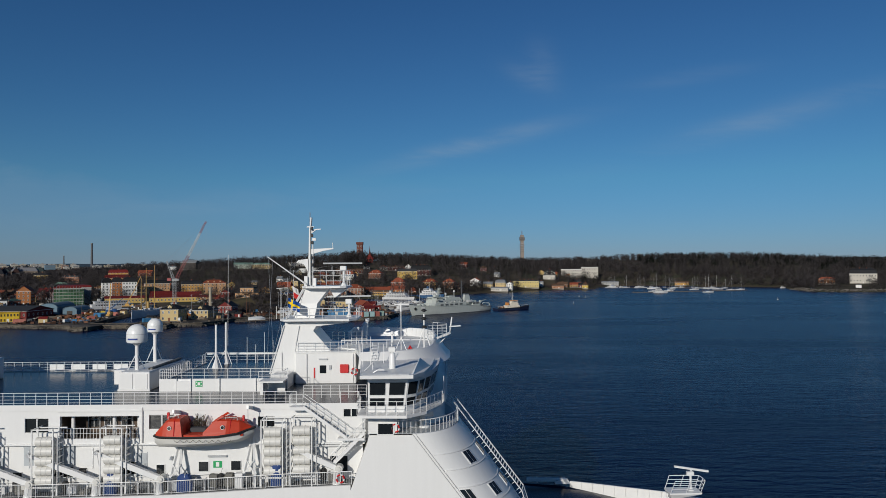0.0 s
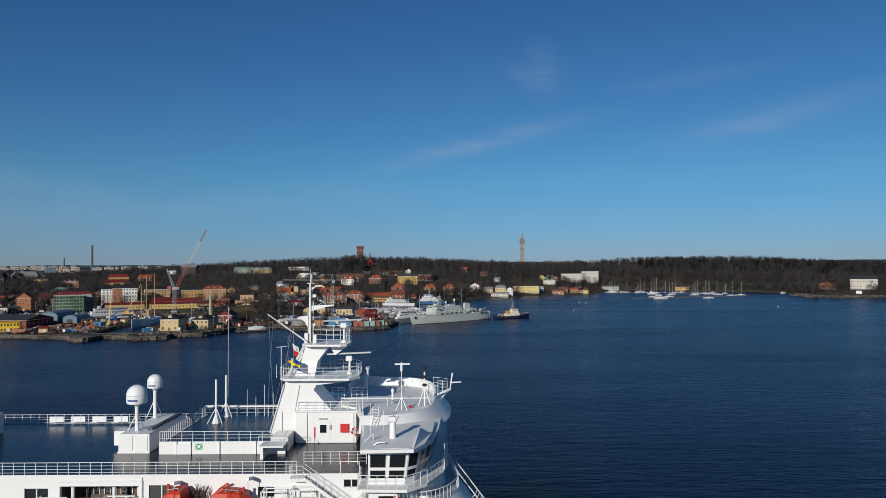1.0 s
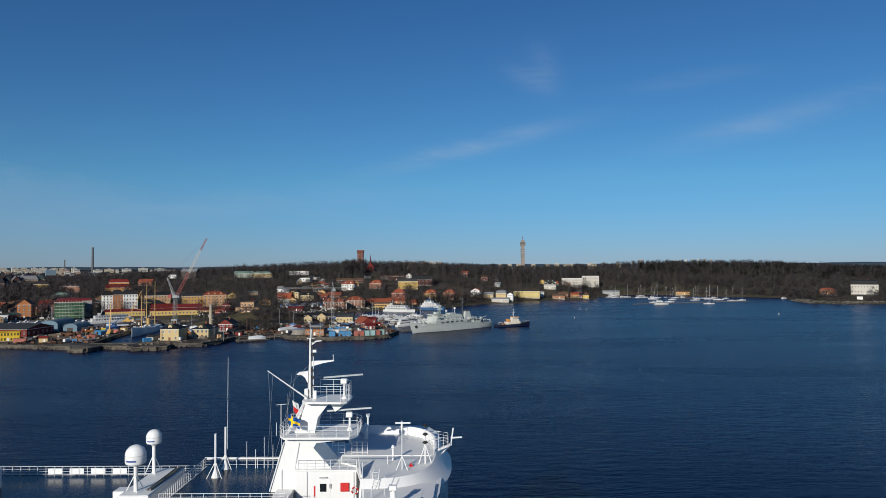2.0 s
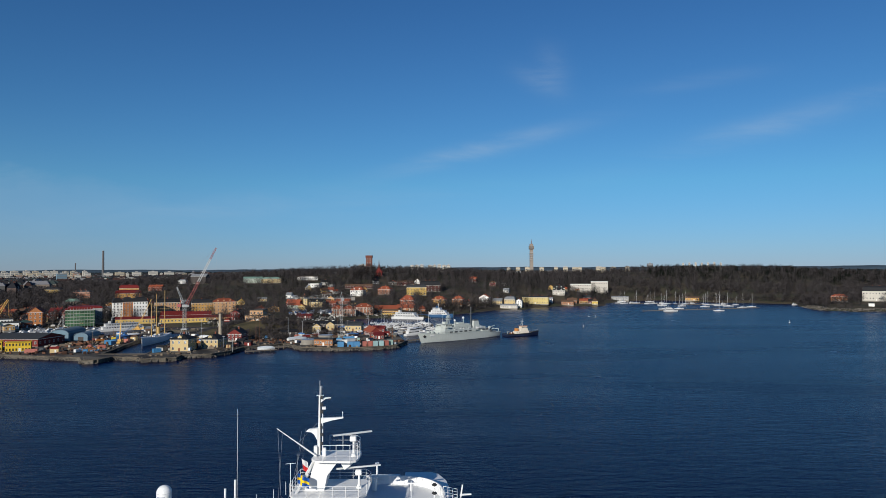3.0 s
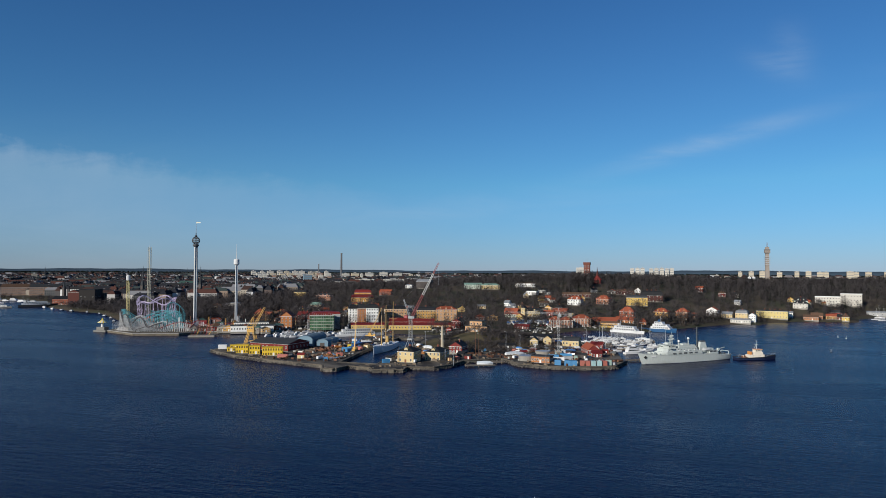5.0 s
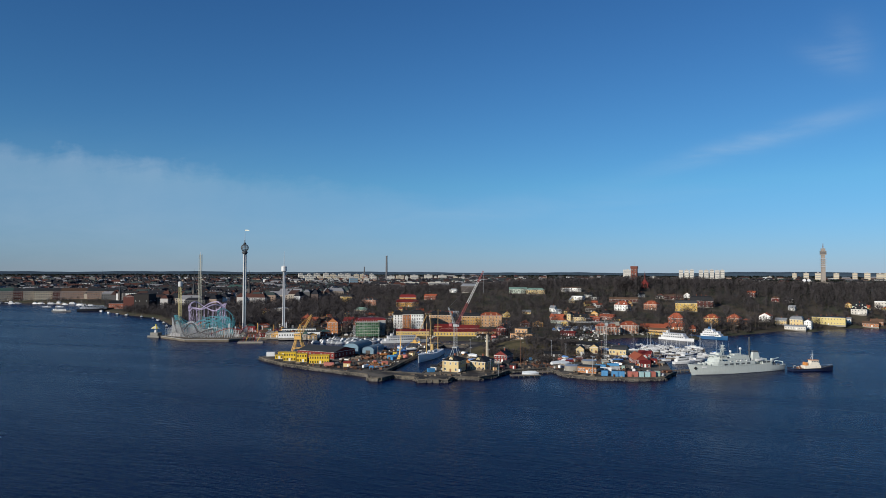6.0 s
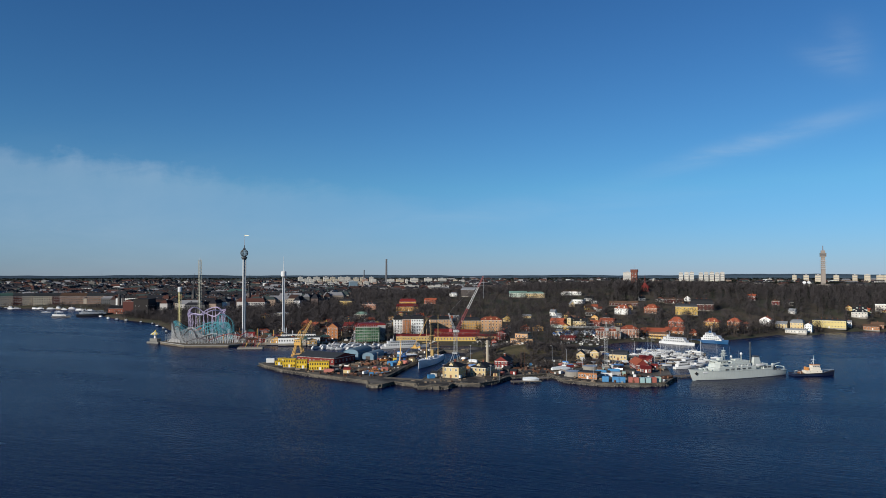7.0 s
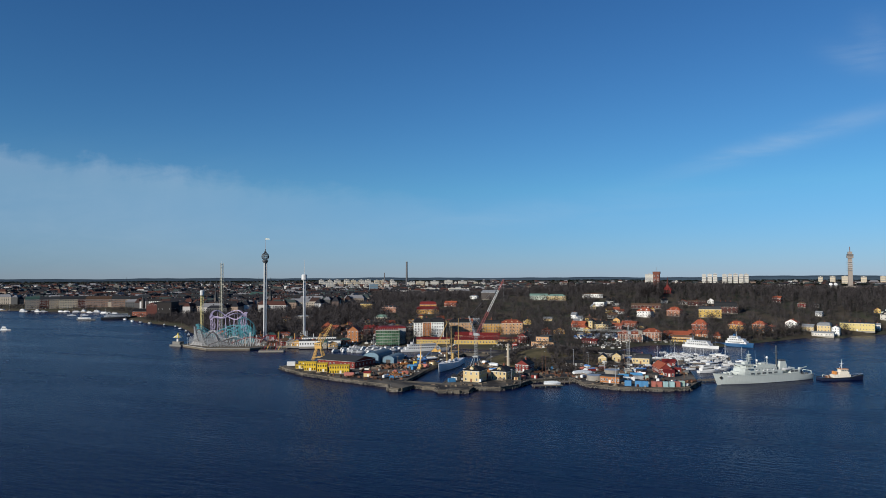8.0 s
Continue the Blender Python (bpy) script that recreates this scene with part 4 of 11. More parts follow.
spart("deflector_fin", Shape().add([(-2.45, 59.7, 29.4), (-0.9, 65.6, 29.3), (-1.95, 63.4, 30.45), (-2.6, 60.3, 29.45), (-2.1, 65.8, 29.3)], [(0, 1, 2), (0, 2, 3), (3, 2, 4), (1, 4, 2), (0, 3, 4, 1)]), WHITE)
CX, CY = -8.2, 80.2
angs = [-90 + 190 * i / 40 for i in range(41)]


def bent(v):
    """Squares an oval's corners a little."""
    return math.copysign(abs(v) ** 0.72, v)


def oval(rx, ry, z, far=None):
    return [(CX + rx * bent(math.cos(radians(a))), CY + (far if far and a > 0 else ry) * bent(math.sin(radians(a))), z(a) if callable(z) else z) for a in angs]


def rim_height(a):
    return 30.25 + 0.65 * min(1, max(0, (a + 22) / 30))


spart("bulwark_lining", Shape().loft([oval(7.5, 10.7, lambda a: rim_height(a) + 0.02, 10.0), oval(7.36, 10.56, lambda a: rim_height(a) + 0.02, 9.86)], closed=False), WHITE)
spart("bulwark_lining", Shape().loft([oval(7.36, 10.56, lambda a: rim_height(a) + 0.016, 9.86), oval(7.1, 10.3, 29.9, 9.6)], closed=False), WHITE, smooth=True)
spart("round_top", Shape().loft([oval(8.2, 10.6, 28.6), oval(9.2, 12.0, 28.75, 10.9), oval(8.9, 11.8, 29.0, 10.7), oval(7.5, 10.7, lambda a: rim_height(a) + 0.016, 10.0)], closed=False), WHITE, label="flared white bulwark of the round upper bridge deck", smooth=True)
spart("upper_bridge_deck", Shape().prism([(x, y) for x, y, z in oval(7.25, 10.45, 0, 9.75)] + [(-11.2, 89.4), (-11.2, 88), (-11.2, 77), (-9.4, 75.5), (-8.5, 71.5)], 29.5, 29.9), PALEDECK)
spart("upper_back_screen", Shape().box(-11.3, 84, 29.9, -11.15, 90, 31.0).box(-11.3, 89.9, 29.9, -8.0, 90.05, 31.0), WHITE)
for a in range(4, 100, 7):
    x, y = CX + 7.2 * bent(math.cos(radians(a))), CY + 9.7 * bent(math.sin(radians(a)))
    spart("bulwark_rib", Shape().bar((x, y, 29.9), (x, y, 30.85), 0.05, 0.1), WHITE)
spart("side_screen", Shape().add([(-8.3, 70.4, 29.3), (-8.7, 74.4, 29.7), (-9.0, 74.4, 31.2), (-8.2, 70.6, 30.3), (-8.25, 70.4, 29.3), (-8.65, 74.4, 29.7), (-8.95, 74.4, 31.2), (-8.15, 70.6, 30.3)], [(0, 1, 2, 3), (7, 6, 5, 4), (0, 4, 5, 1), (1, 5, 6, 2), (2, 6, 7, 3), (3, 7, 4, 0)]), WHITE)
spart("cross_rail", Shape().tube((-11, 76.2, 30.75), (-1.3, 76.2, 30.75), 0.06, 6).tube((-11, 76.2, 29.9), (-11, 76.2, 30.75), 0.04, 5).tube((-6, 76.2, 29.9), (-6, 76.2, 30.75), 0.04, 5), WHITE)
spart("camera_post", Shape().tube((-5.5, 77.5, 29.9), (-5.5, 77.5, 31.2), 0.13, 10).lathe([(0.13, 0), (0.22, 0.1), (0.16, 0.3), (0.05, 0.4)], 10, (-5.5, 77.5, 31.2)), WHITE, smooth=True)
p = spart("wind_mast", Shape().tube((-4.3, 74.0, 29.9), (-4.3, 74.0, 35.0), 0.05, 6).box(-5.0, 73.95, 34.7, -3.4, 74.05, 34.85).tube((-4.3, 74, 34.0), (-4.3, 74, 34.7), 0.13, 6), WHITE)
for a in (90, 210, 330):
    part("brace", Shape().tube((-4.3 + 0.7 * math.cos(radians(a)), 74 + 0.7 * math.sin(radians(a)), 29.9), (-4.3, 74, 31.3), 0.04, 4), WHITE, p)
spart("beacon", Shape().rbox(-3.6, 74.9, 29.9, -3.2, 75.2, 30.05, 0.03).lathe([(0.12, 0), (0.12, 0.12), (0.05, 0.2)], 8, (-3.4, 75.05, 30.05)), RED)
sp = spart("signal_post", Shape().tube((-1.9, 76.2, 29.9), (-1.9, 76.2, 33.6), 0.09, 6).tube((-1.2, 76.0, 29.9), (-1.9, 76.2, 32), 0.05, 5).tube((-2.6, 76.0, 29.9), (-1.9, 76.2, 32), 0.05, 5), WHITE)
for z in (32.0, 32.9, 33.8):
    part("lantern", Shape().lathe([(0.1, 0), (0.3, 0.12), (0.3, 0.2), (0.12, 0.34)], 8, (-1.9, 76.2, z)), BLACK, sp)
railing([(-1.5, 77, 30.9), (0.6, 78.6, 30.9), (0.6, 80.4, 30.9), (-1.0, 81.5, 30.9)], 1.3, 4, 0.7)
spart("light_bracket", Shape().bar((-1.0, 79, 30.4), (1.0, 79.4, 31.2), 0.2, 0.25).bar((0.9, 79.4, 31.1), (1.2, 79.4, 33), 0.14, 0.14).bar((0.9, 79.3, 31.9), (2.2, 79.3, 32.0), 0.3, 0.12).bar((-0.6, 79.6, 29.6), (0.9, 79.6, 31.1), 0.12, 0.12), WHITE)
sl = thing("searchlight", "white searchlight on a stout post on the bridge wing roof", "searchlight", "", -4.5, 63.6, 29.47)
part("post", Shape().lathe([(0.3, 0), (0.28, 1.35), (0.24, 1.4)], 12), WHITE, sl, smooth=True)
part("lamp_head", Shape().rbox(-0.34, -0.22, 1.5, 0.32, 0.26, 1.95, 0.05).box(-0.1, -0.08, 1.4, 0.1, 0.1, 1.5), WHITE, sl)
spart("wing_rail", Shape().path([(-6.9, 62, 29.47), (-6.2, 62.8, 30.1), (-6.2, 62.8, 29.47)], 0.05, 5).path([(-6.0, 61, 29.47), (-5.6, 61, 29.7), (-5.0, 61, 29.7)], 0.06, 5), WHITE)
for x, y, h in ((-7.3, 64.5, 2.4), (-6.7, 65.5, 2.9), (-7.6, 66.5, 3.4), (-5.6, 67, 2.0)):
    spart("whip_antenna", Shape().tube((x, y, 29.27), (x, y, 29.3 + h), 0.03, 4), WHITE)
lad = Shape().tube((-7.0, 68.6, 29.27), (-6.9, 69.5, 31.2), 0.03, 4).tube((-6.4, 68.6, 29.27), (-6.3, 69.5, 31.2), 0.03, 4)
for i in range(6):
    lad.tube((-7.0, 68.7 + i * 0.13, 29.5 + i * 0.28), (-6.4, 68.7 + i * 0.13, 29.5 + i * 0.28), 0.025, 4)
spart("ladder", lad, WHITE)
spart("roof_aerial", Shape().tube((-9.6, 87, 30), (-9.6, 87, 31.4), 0.3, 8).lathe([(0.3, 0), (0.4, 0.2), (0.1, 0.5)], 8, (-9.6, 87, 31.4)), WHITE)
spart("gangway_rail", Shape().path([(-9.2, 63.1, 26.3), (-9.2, 63.1, 27.5), (-7.5, 62.9, 27.5), (-7.4, 62.6, 26)], 0.04, 5), WHITE)
railing([(-13.2, 66.4, 26.3), (-7.2, 66.4, 26.3)], 1.2, 4, 0.9)
pod = thing("foredeck_winch_pod", "white winch housing on the terrace below the bridge", "winch", "", -1.6, 63.9, 24.03)
part("post", Shape().lathe([(0.5, 0), (0.45, 0.9), (0.3, 1.1)], 12), WHITE, pod, smooth=True)
part("housing", Shape().rbox(-0.9, -0.4, 1.0, 0.9, 0.5, 1.6, 0.1), WHITE, pod)


def stairs(x0, z0, x1, z1, y0, y1):
    n = max(3, round(abs(z1 - z0) / 0.2))
    st = spart("stair", Shape().bar((x0, y0, z0), (x1, y0, z1), 0.06, 0.28).bar((x0, y1, z0), (x1, y1, z1), 0.06, 0.28), WHITE)
    tread = Shape().box(-0.14, y0, -0.02, 0.14, y1, 0.02).mesh("tread")
    for i in range(1, n):
        part("tread", tread, STEEL, st, at=pose(x0 + (x1 - x0) * i / n, 0, z0 + (z1 - z0) * i / n))
    me = post_mesh(1.0)
    part("handrail", Shape().tube((x0, y0, z0 + 1), (x1, y0, z1 + 1), 0.035, 5).tube((x0, y0, z0 + 0.55), (x1, y0, z1 + 0.55), 0.024, 5).tube((x0, y1, z0 + 1), (x1, y1, z1 + 1), 0.035, 5), WHITE, st)
    for i in range(7):
        part("post", me, WHITE, st, at=pose(x0 + (x1 - x0) * i / 6, y0, z0 + (z1 - z0) * i / 6))


stairs(-12.4, 26.3, -8.5, 23.5, 62.0, 62.9)
stairs(-6.9, 24.0, -9.9, 21.0, 62.0, 62.9)
spart("stair_landing", Shape().box(-13.6, 61.95, 26.0, -12.3, 63.0, 26.3).box(-9.3, 61.9, 23.3, -6.9, 63.0, 23.5), WHITE)
railing([(-13.6, 63, 26.3), (-13.6, 62.0, 26.3), (-12.4, 62.0, 26.3)], 1.1, 3, 0.5)
railing([(-8.5, 61.95, 23.5), (-6.9, 61.95, 23.5)], 1.0, 3, 0.8)
spart("wire_net_wall", Shape().box(-7.2, 62.9, 24.1, -6.9, 63.0, 26.0), STEEL)

# boat deck rail with close balusters
def prom_z(x):
    return float(np.interp(x, [p[0] for p in PROM], [p[1] for p in PROM])) + 0.05


xs = [-60, -48, -36, -24, -14, -8.0]
railing([(x, 61.5, prom_z(x)) for x in xs], 1.15, 1, 1.6, top=0.04)
b = Shape()
for i in range(int(52 / 0.16)):
    x = -60 + i * 0.16
    b.tube((x, 61.5, prom_z(x) + 0.12), (x, 61.5, prom_z(x) + 1.1), 0.014, 3, cap=False)
b.path([(x, 61.5, prom_z(x) + 0.12) for x in xs], 0.022, 4)
tagged(spart("balusters", b, WHITE), kind="stuff")
spart("inner_rail", Shape().path([(-60, 62.9, 19.75), (-24, 62.9, 20.0), (-15.5, 62.9, 20.4)], 0.035, 5).path([(-60, 62.9, 19.35), (-24, 62.9, 19.6), (-15.5, 62.9, 20.0)], 0.025, 5), WHITE)


def raft_rack(x):
    z = prom_z(x)
    t = thing("liferaft_rack", "white liferaft canisters stacked in a steel rack on the boat deck", "liferaft rack", "liferaft racks", x, 62.1, z)
    can = Shape().loft([[(u, 0.44 * k * math.cos(radians(a)), 0.44 * k * math.sin(radians(a))) for a in range(0, 360, 30)] for u, k in ((-0.82, 0.6), (-0.74, 0.96), (-0.3, 1), (-0.28, 1.05), (-0.22, 1.05), (-0.2, 1), (0.2, 1), (0.22, 1.05), (0.28, 1.05), (0.3, 1), (0.74, 0.96), (0.82, 0.6))]).mesh("canister", True)
    for i in range(5):
        part("canister", can, RAFT, t, at=pose(0, 0, 1.35 + i * 0.86))
    post = Shape().box(-0.05, -0.05, 0, 0.05, 0.05, 6.0).mesh("upright")
    for u in (-0.95, 0.95):
        for v in (-0.5, 0.5):
            part("upright", post, WHITE, t, at=pose(u, v, 0))
    part("side_ladder", Shape().box(1.3, -0.52, 0.2, 1.36, -0.46, 5.6).box(1.3, 0.44, 0.2, 1.36, 0.5, 5.6), WHITE, t)
    bar = Shape().box(1.28, -0.5, -0.03, 1.38, 0.5, 0.03).mesh("rung")
    bar.materials.append(WHITE)
    for i in range(9):
        part("rung", bar, WHITE, t, at=pose(0, 0, 0.5 + i * 0.6))
    for q in ((-1.1, -0.55, 0.8, 1.3, -0.47, 0.92), (-1.1, 0.47, 0.8, 1.3, 0.55, 0.92), (-1.1, -0.46, 0.1, -1.0, 0.46, 0.9), (1.2, -0.46, 0.1, 1.28, 0.46, 0.9), (-0.95, -0.55, 5.9, 0.95, -0.47, 6.0), (-0.8, 0.47, 5.9, 1.7, 0.55, 6.0), (-0.95, -0.46, 5.9, -0.85, 1.0, 6.0)):
        part("frame_bar", Shape().box(*q), WHITE, t)


for x in (-41.6, -35.5, -29.4, -15.1, -12.5):
    raft_rack(x)


def davit_crane(xt, zt, xb, zb):
    t = thing("raft_crane", "white launching crane with a tapered boom on the boat deck", "crane", "boat deck cranes", xb, 61.9, prom_z(xb))
    o = prom_z(xb)
    h, L, d = zb - o, xt - xb, zt - zb
    part("pedestal", Shape().lathe([(0.42, 0), (0.34, 0.3), (0.28, h)], 10), WHITE, t, smooth=True)
    part("boom", Shape().loft([[(0, -0.22, h - 0.2), (0, 0.22, h - 0.2), (0, 0.22, h + 0.25), (0, -0.22, h + 0.25)], [(L * 0.5, -0.2, h + d * 0.5 - 0.3), (L * 0.5, 0.2, h + d * 0.5 - 0.3), (L * 0.5, 0.2, h + d * 0.5 + 0.24), (L * 0.5, -0.2, h + d * 0.5 + 0.24)], [(L, -0.16, h + d - 0.12), (L, 0.16, h + d - 0.12), (L, 0.16, h + d + 0.14), (L, -0.16, h + d + 0.14)]]), WHITE, t)
    part("winch_drum", Shape().tube((0.25, -0.4, h), (0.25, 0.3, h), 0.34, 14).tube((0.25, -0.5, h), (0.25, -0.4, h), 0.2, 12).rbox(-0.5, -0.25, h - 0.5, 0.0, 0.25, h - 0.1, 0.04), RAFT, t, smooth=True)
    part("head_sheave", Shape().tube((L, -0.2, h + d), (L, 0.2, h + d), 0.2, 10), STEEL, t)
    part("ram", Shape().tube((0.1, 0, h - 0.3), (L * 0.45, 0, h + d * 0.45 - 0.3), 0.07, 6), STEEL, t)
    part("fall_wire", Shape().tube((L, 0, h + d), (L * 0.9, -0.1, 0.9), 0.025, 4).tube((0.2, -0.3, h + 0.3), (L, -0.1, h + d + 0.12), 0.02, 4), STEEL, t)


davit_crane(-42.8, 22.0, -36.9, 19.7)
davit_crane(-36.9, 22.2, -30.9, 19.9)
davit_crane(-30.8, 22.4, -25.2, 20.1)
davit_crane(-13.4, 22.8, -9.4, 20.9)

# lifeboat, open amidships
boat = thing("lifeboat", "orange and white lifeboat hanging in its davits above the boat deck", "lifeboat", "", -21.0, 61.6, 22.9)


def boat_ring(x, k, z0, z1, w):
    return [(x, -w, z1), (x, -w * 0.92, z0 + (z1 - z0) * 0.45), (x, -w * 0.45 * k, z0 + 0.08), (x, 0, z0), (x, w * 0.45 * k, z0 + 0.08), (x, w * 0.92, z0 + (z1 - z0) * 0.45), (x, w, z1)]


part("lower_hull", Shape().loft([boat_ring(-4.15, 1, 0.3, 1.15, 0.95), boat_ring(-3.95, 1, 0.12, 1.15, 1.1), boat_ring(-1.5, 1, 0.1, 1.15, 1.5), boat_ring(1.5, 1, 0.25, 1.22, 1.5), boat_ring(3.2, 0.7, 0.52, 1.4, 1.1), boat_ring(3.9, 0.4, 0.8, 1.55, 0.6), boat_ring(4.3, 0.2, 1.2, 1.65, 0.12)]), RAFT, boat, "white lower hull", smooth=True)
gun = [(-4.25, -0.75, 1.2), (-3.7, -1.32, 1.2), (-1.5, -1.58, 1.18), (1.5, -1.58, 1.26), (3.2, -1.2, 1.45), (4.4, 0, 1.72)]
part("fender", Shape().path(gun + [(x, -y, z) for x, y, z in reversed(gun[:-1])], 0.11, 6, closed=True), BLACK, boat)
part("well", Shape().prism([(-3.9, -1.1), (1.5, -1.45), (3.6, -0.9), (3.6, 0.9), (1.5, 1.45), (-3.9, 1.1)], 1.2, 1.35), ORANGE, boat)
part("aft_canopy", Shape().loft([[(-4.1, -0.9, 1.25), (-4.05, -0.85, 1.5), (-4.0, -0.6, 1.62), (-4.0, 0.6, 1.62), (-4.05, 0.85, 1.5), (-4.1, 0.9, 1.25)], [(-3.4, -1.25, 1.25), (-3.3, -1.0, 2.3), (-3.2, -0.75, 2.5), (-3.2, 0.75, 2.5), (-3.3, 1.0, 2.3), (-3.4, 1.25, 1.25)], [(-3.0, -1.33, 1.25), (-2.9, -1.05, 2.5), (-2.9, -0.8, 2.68), (-2.9, 0.8, 2.68), (-2.9, 1.05, 2.5), (-3.0, 1.33, 1.25)], [(-1.55, -1.5, 1.25), (-1.85, -1.1, 2.5), (-1.9, -0.85, 2.7), (-1.9, 0.85, 2.7), (-1.85, 1.1, 2.5), (-1.55, 1.5, 1.25)]]), ORANGE, boat)
part("bow_canopy", Shape().loft([[(0.25, -1.5, 1.3), (0.25, -1.42, 1.6), (1.05, -1.0, 2.5), (1.15, -0.75, 2.62), (1.15, 0.75, 2.62), (1.05, 1.0, 2.5), (0.25, 1.42, 1.6), (0.25, 1.5, 1.3)], [(2.2, -1.4, 1.35), (2.2, -1.34, 1.65), (2.2, -0.95, 2.5), (2.2, -0.7, 2.62), (2.2, 0.7, 2.62), (2.2, 0.95, 2.5), (2.2, 1.34, 1.65), (2.2, 1.4, 1.35)], [(3.3, -1.0, 1.5), (3.3, -0.95, 1.75), (3.2, -0.65, 2.35), (3.2, -0.5, 2.45), (3.2, 0.5, 2.45), (3.2, 0.65, 2.35), (3.3, 0.95, 1.75), (3.3, 1.0, 1.5)], [(4.2, -0.15, 1.65), (4.2, -0.14, 1.75), (4.0, -0.12, 1.9), (3.95, -0.1, 1.95), (3.95, 0.1, 1.95), (4.0, 0.12, 1.9), (4.2, 0.14, 1.75), (4.2, 0.15, 1.65)]]), ORANGE, boat)
part("lifted_hatch", Shape().loft([[(0.75, -1.15, 2.3), (0.78, -1.07, 2.3), (1.75, -0.72, 3.0), (1.72, -0.8, 3.0)], [(1.25, -1.0, 2.5), (1.28, -0.92, 2.5), (1.95, -0.75, 2.85), (1.92, -0.83, 2.85)]]).loft([[(0.75, 1.07, 2.3), (0.78, 1.15, 2.3), (1.75, 0.8, 2.95), (1.72, 0.72, 2.95)], [(1.25, 0.92, 2.5), (1.28, 1.0, 2.5), (1.95, 0.83, 2.8), (1.92, 0.75, 2.8)]]), ORANGE, boat)
net = Shape()
net_rng = random.Random(2)
for i in range(46):
    a = Vector((net_rng.uniform(-1.5, -0.2), net_rng.uniform(0.4, 1.0), net_rng.uniform(1.35, 2.0)))
    net.tube(a, a + Vector((net_rng.uniform(-0.3, 0.3), net_rng.uniform(-0.2, 0.2), net_rng.uniform(0.4, 0.9))), 0.035, 3)
tagged(part("rope_net", net, mat("old_rope", (0.09, 0.075, 0.05), 0.95, 0, 3, 0.5, 0.3, bump=0.08), boat, "tangled rope netting"), kind="stuff")
part("seat_locker", Shape().rbox(-1.3, -0.2, 1.35, 0.1, 0.5, 1.75, 0.05), mat("dark_boat_lining", (0.05, 0.05, 0.055), 0.8), boat)
part("canopy_rib", Shape().path([(-2.3, -1.42, 1.3), (-2.35, -1.1, 2.5), (-2.4, -0.82, 2.7), (-2.4, 0.82, 2.7), (-2.35, 1.1, 2.5), (-2.3, 1.42, 1.3)], 0.04, 5).path([(2.5, -1.3, 1.4), (2.5, -0.88, 2.47), (2.5, -0.66, 2.58), (2.5, 0.66, 2.58), (2.5, 0.88, 2.47), (2.5, 1.3, 1.4)], 0.04, 5), RED, boat)
part("hand_rail", Shape().path([(-3.0, -0.8, 2.62), (-3.0, -0.8, 2.85), (-2.1, -0.85, 2.98), (-2.1, -0.85, 2.74)], 0.025, 4).path([(2.0, -0.75, 2.6), (2.0, -0.75, 2.8), (3.0, -0.6, 2.7), (3.0, -0.6, 2.48)], 0.025, 4), RAFT, boat)
for x, y, z in ((-2.75, -1.2, 1.95), (1.9, -1.23, 2.0)):
    o = part("porthole", Shape().tube((x, y + 0.1, z), (x, y - 0.06, z), 0.19, 12), RAFT, boat)
    part("pane", Shape().tube((x, y - 0.061, z), (x, y - 0.08, z), 0.14, 12), DARKGLASS, o)
loop = Shape()
for i in range(9):
    x = -2.2 + i * 0.55
    loop.path([(x + 0.55 * k / 4, -1.56 - 0.02, 1.02 - 0.22 * math.sin(math.pi * k / 4)) for k in range(5)], 0.018, 3)
part("grab_line", loop, mat("old_rope", (0, 0, 0)), boat)
part("hook", Shape().rbox(-3.4, -0.1, 2.5, -3.18, 0.1, 3.1, 0.04).rbox(3.3, -0.1, 1.9, 3.5, 0.1, 2.8, 0.04), RED, boat)

for x in (-24.3, -17.7):
    z = prom_z(x)
    t = thing("boat_davit", "white steel davit frame carrying the lifeboat", "davit", "boat davits", x, 62.2, z)
    part("leg", Shape().bar((-0.3, -0.2, 0), (0.5, 0.8, 4.3), 0.16, 0.22), WHITE, t)
    part("leg", Shape().bar((1.0, -0.2, 0), (0.6, 0.8, 4.3), 0.16, 0.22), WHITE, t)
    part("leg", Shape().bar((0.4, 1.6, 0), (0.5, 0.9, 7.0), 0.2, 0.26), WHITE, t)
    part("cross_brace", Shape().bar((-0.1, 0, 1.2), (0.85, 0.1, 2.4), 0.1, 0.1).bar((0.9, 0, 1.2), (0.1, 0.2, 2.4), 0.1, 0.1), WHITE, t)
    part("head_arm", Shape().bar((0.5, 0.9, 6.9), (0.5, -0.8, 7.3), 0.2, 0.3), WHITE, t)
    part("fall_wire", Shape().tube((0.5, -0.7, 7.2), (0.5, -0.6, 6.0), 0.03, 4), STEEL, t)
    part("winch_box", Shape().rbox(-0.8, -0.3, 0, -0.1, 0.4, 1.3, 0.04), WHITE, t)
for x, w, h in ((-29.6, 0.6, 1.9), (-23.0, 0.75, 1.6), (-14.75, 0.6, 2.2)):
    t = thing("covered_gear", "deck gear under a blue tarpaulin beside the rail", "tarpaulin", "covered deck gear", x, 62.05, prom_z(x))
    part("cover", Shape().loft([[(w * k * math.cos(radians(a)) + 0.06 * math.sin(a * 0.13 + q * 5), 0.42 * k * math.sin(radians(a)), h * q) for a in range(0, 360, 24)] for q, k in ((0, 0.9), (0.25, 1.0), (0.55, 0.95), (0.8, 0.8), (0.95, 0.5), (1.0, 0.15))]), TARP, t, smooth=True)
    part("strap", Shape().path([(0.1, -0.37, 0.05), (0.1, -0.36, h * 0.58), (0.1, -0.22, h + 0.02), (0.1, 0.2, h + 0.02)], 0.02, 4), STEEL, t)
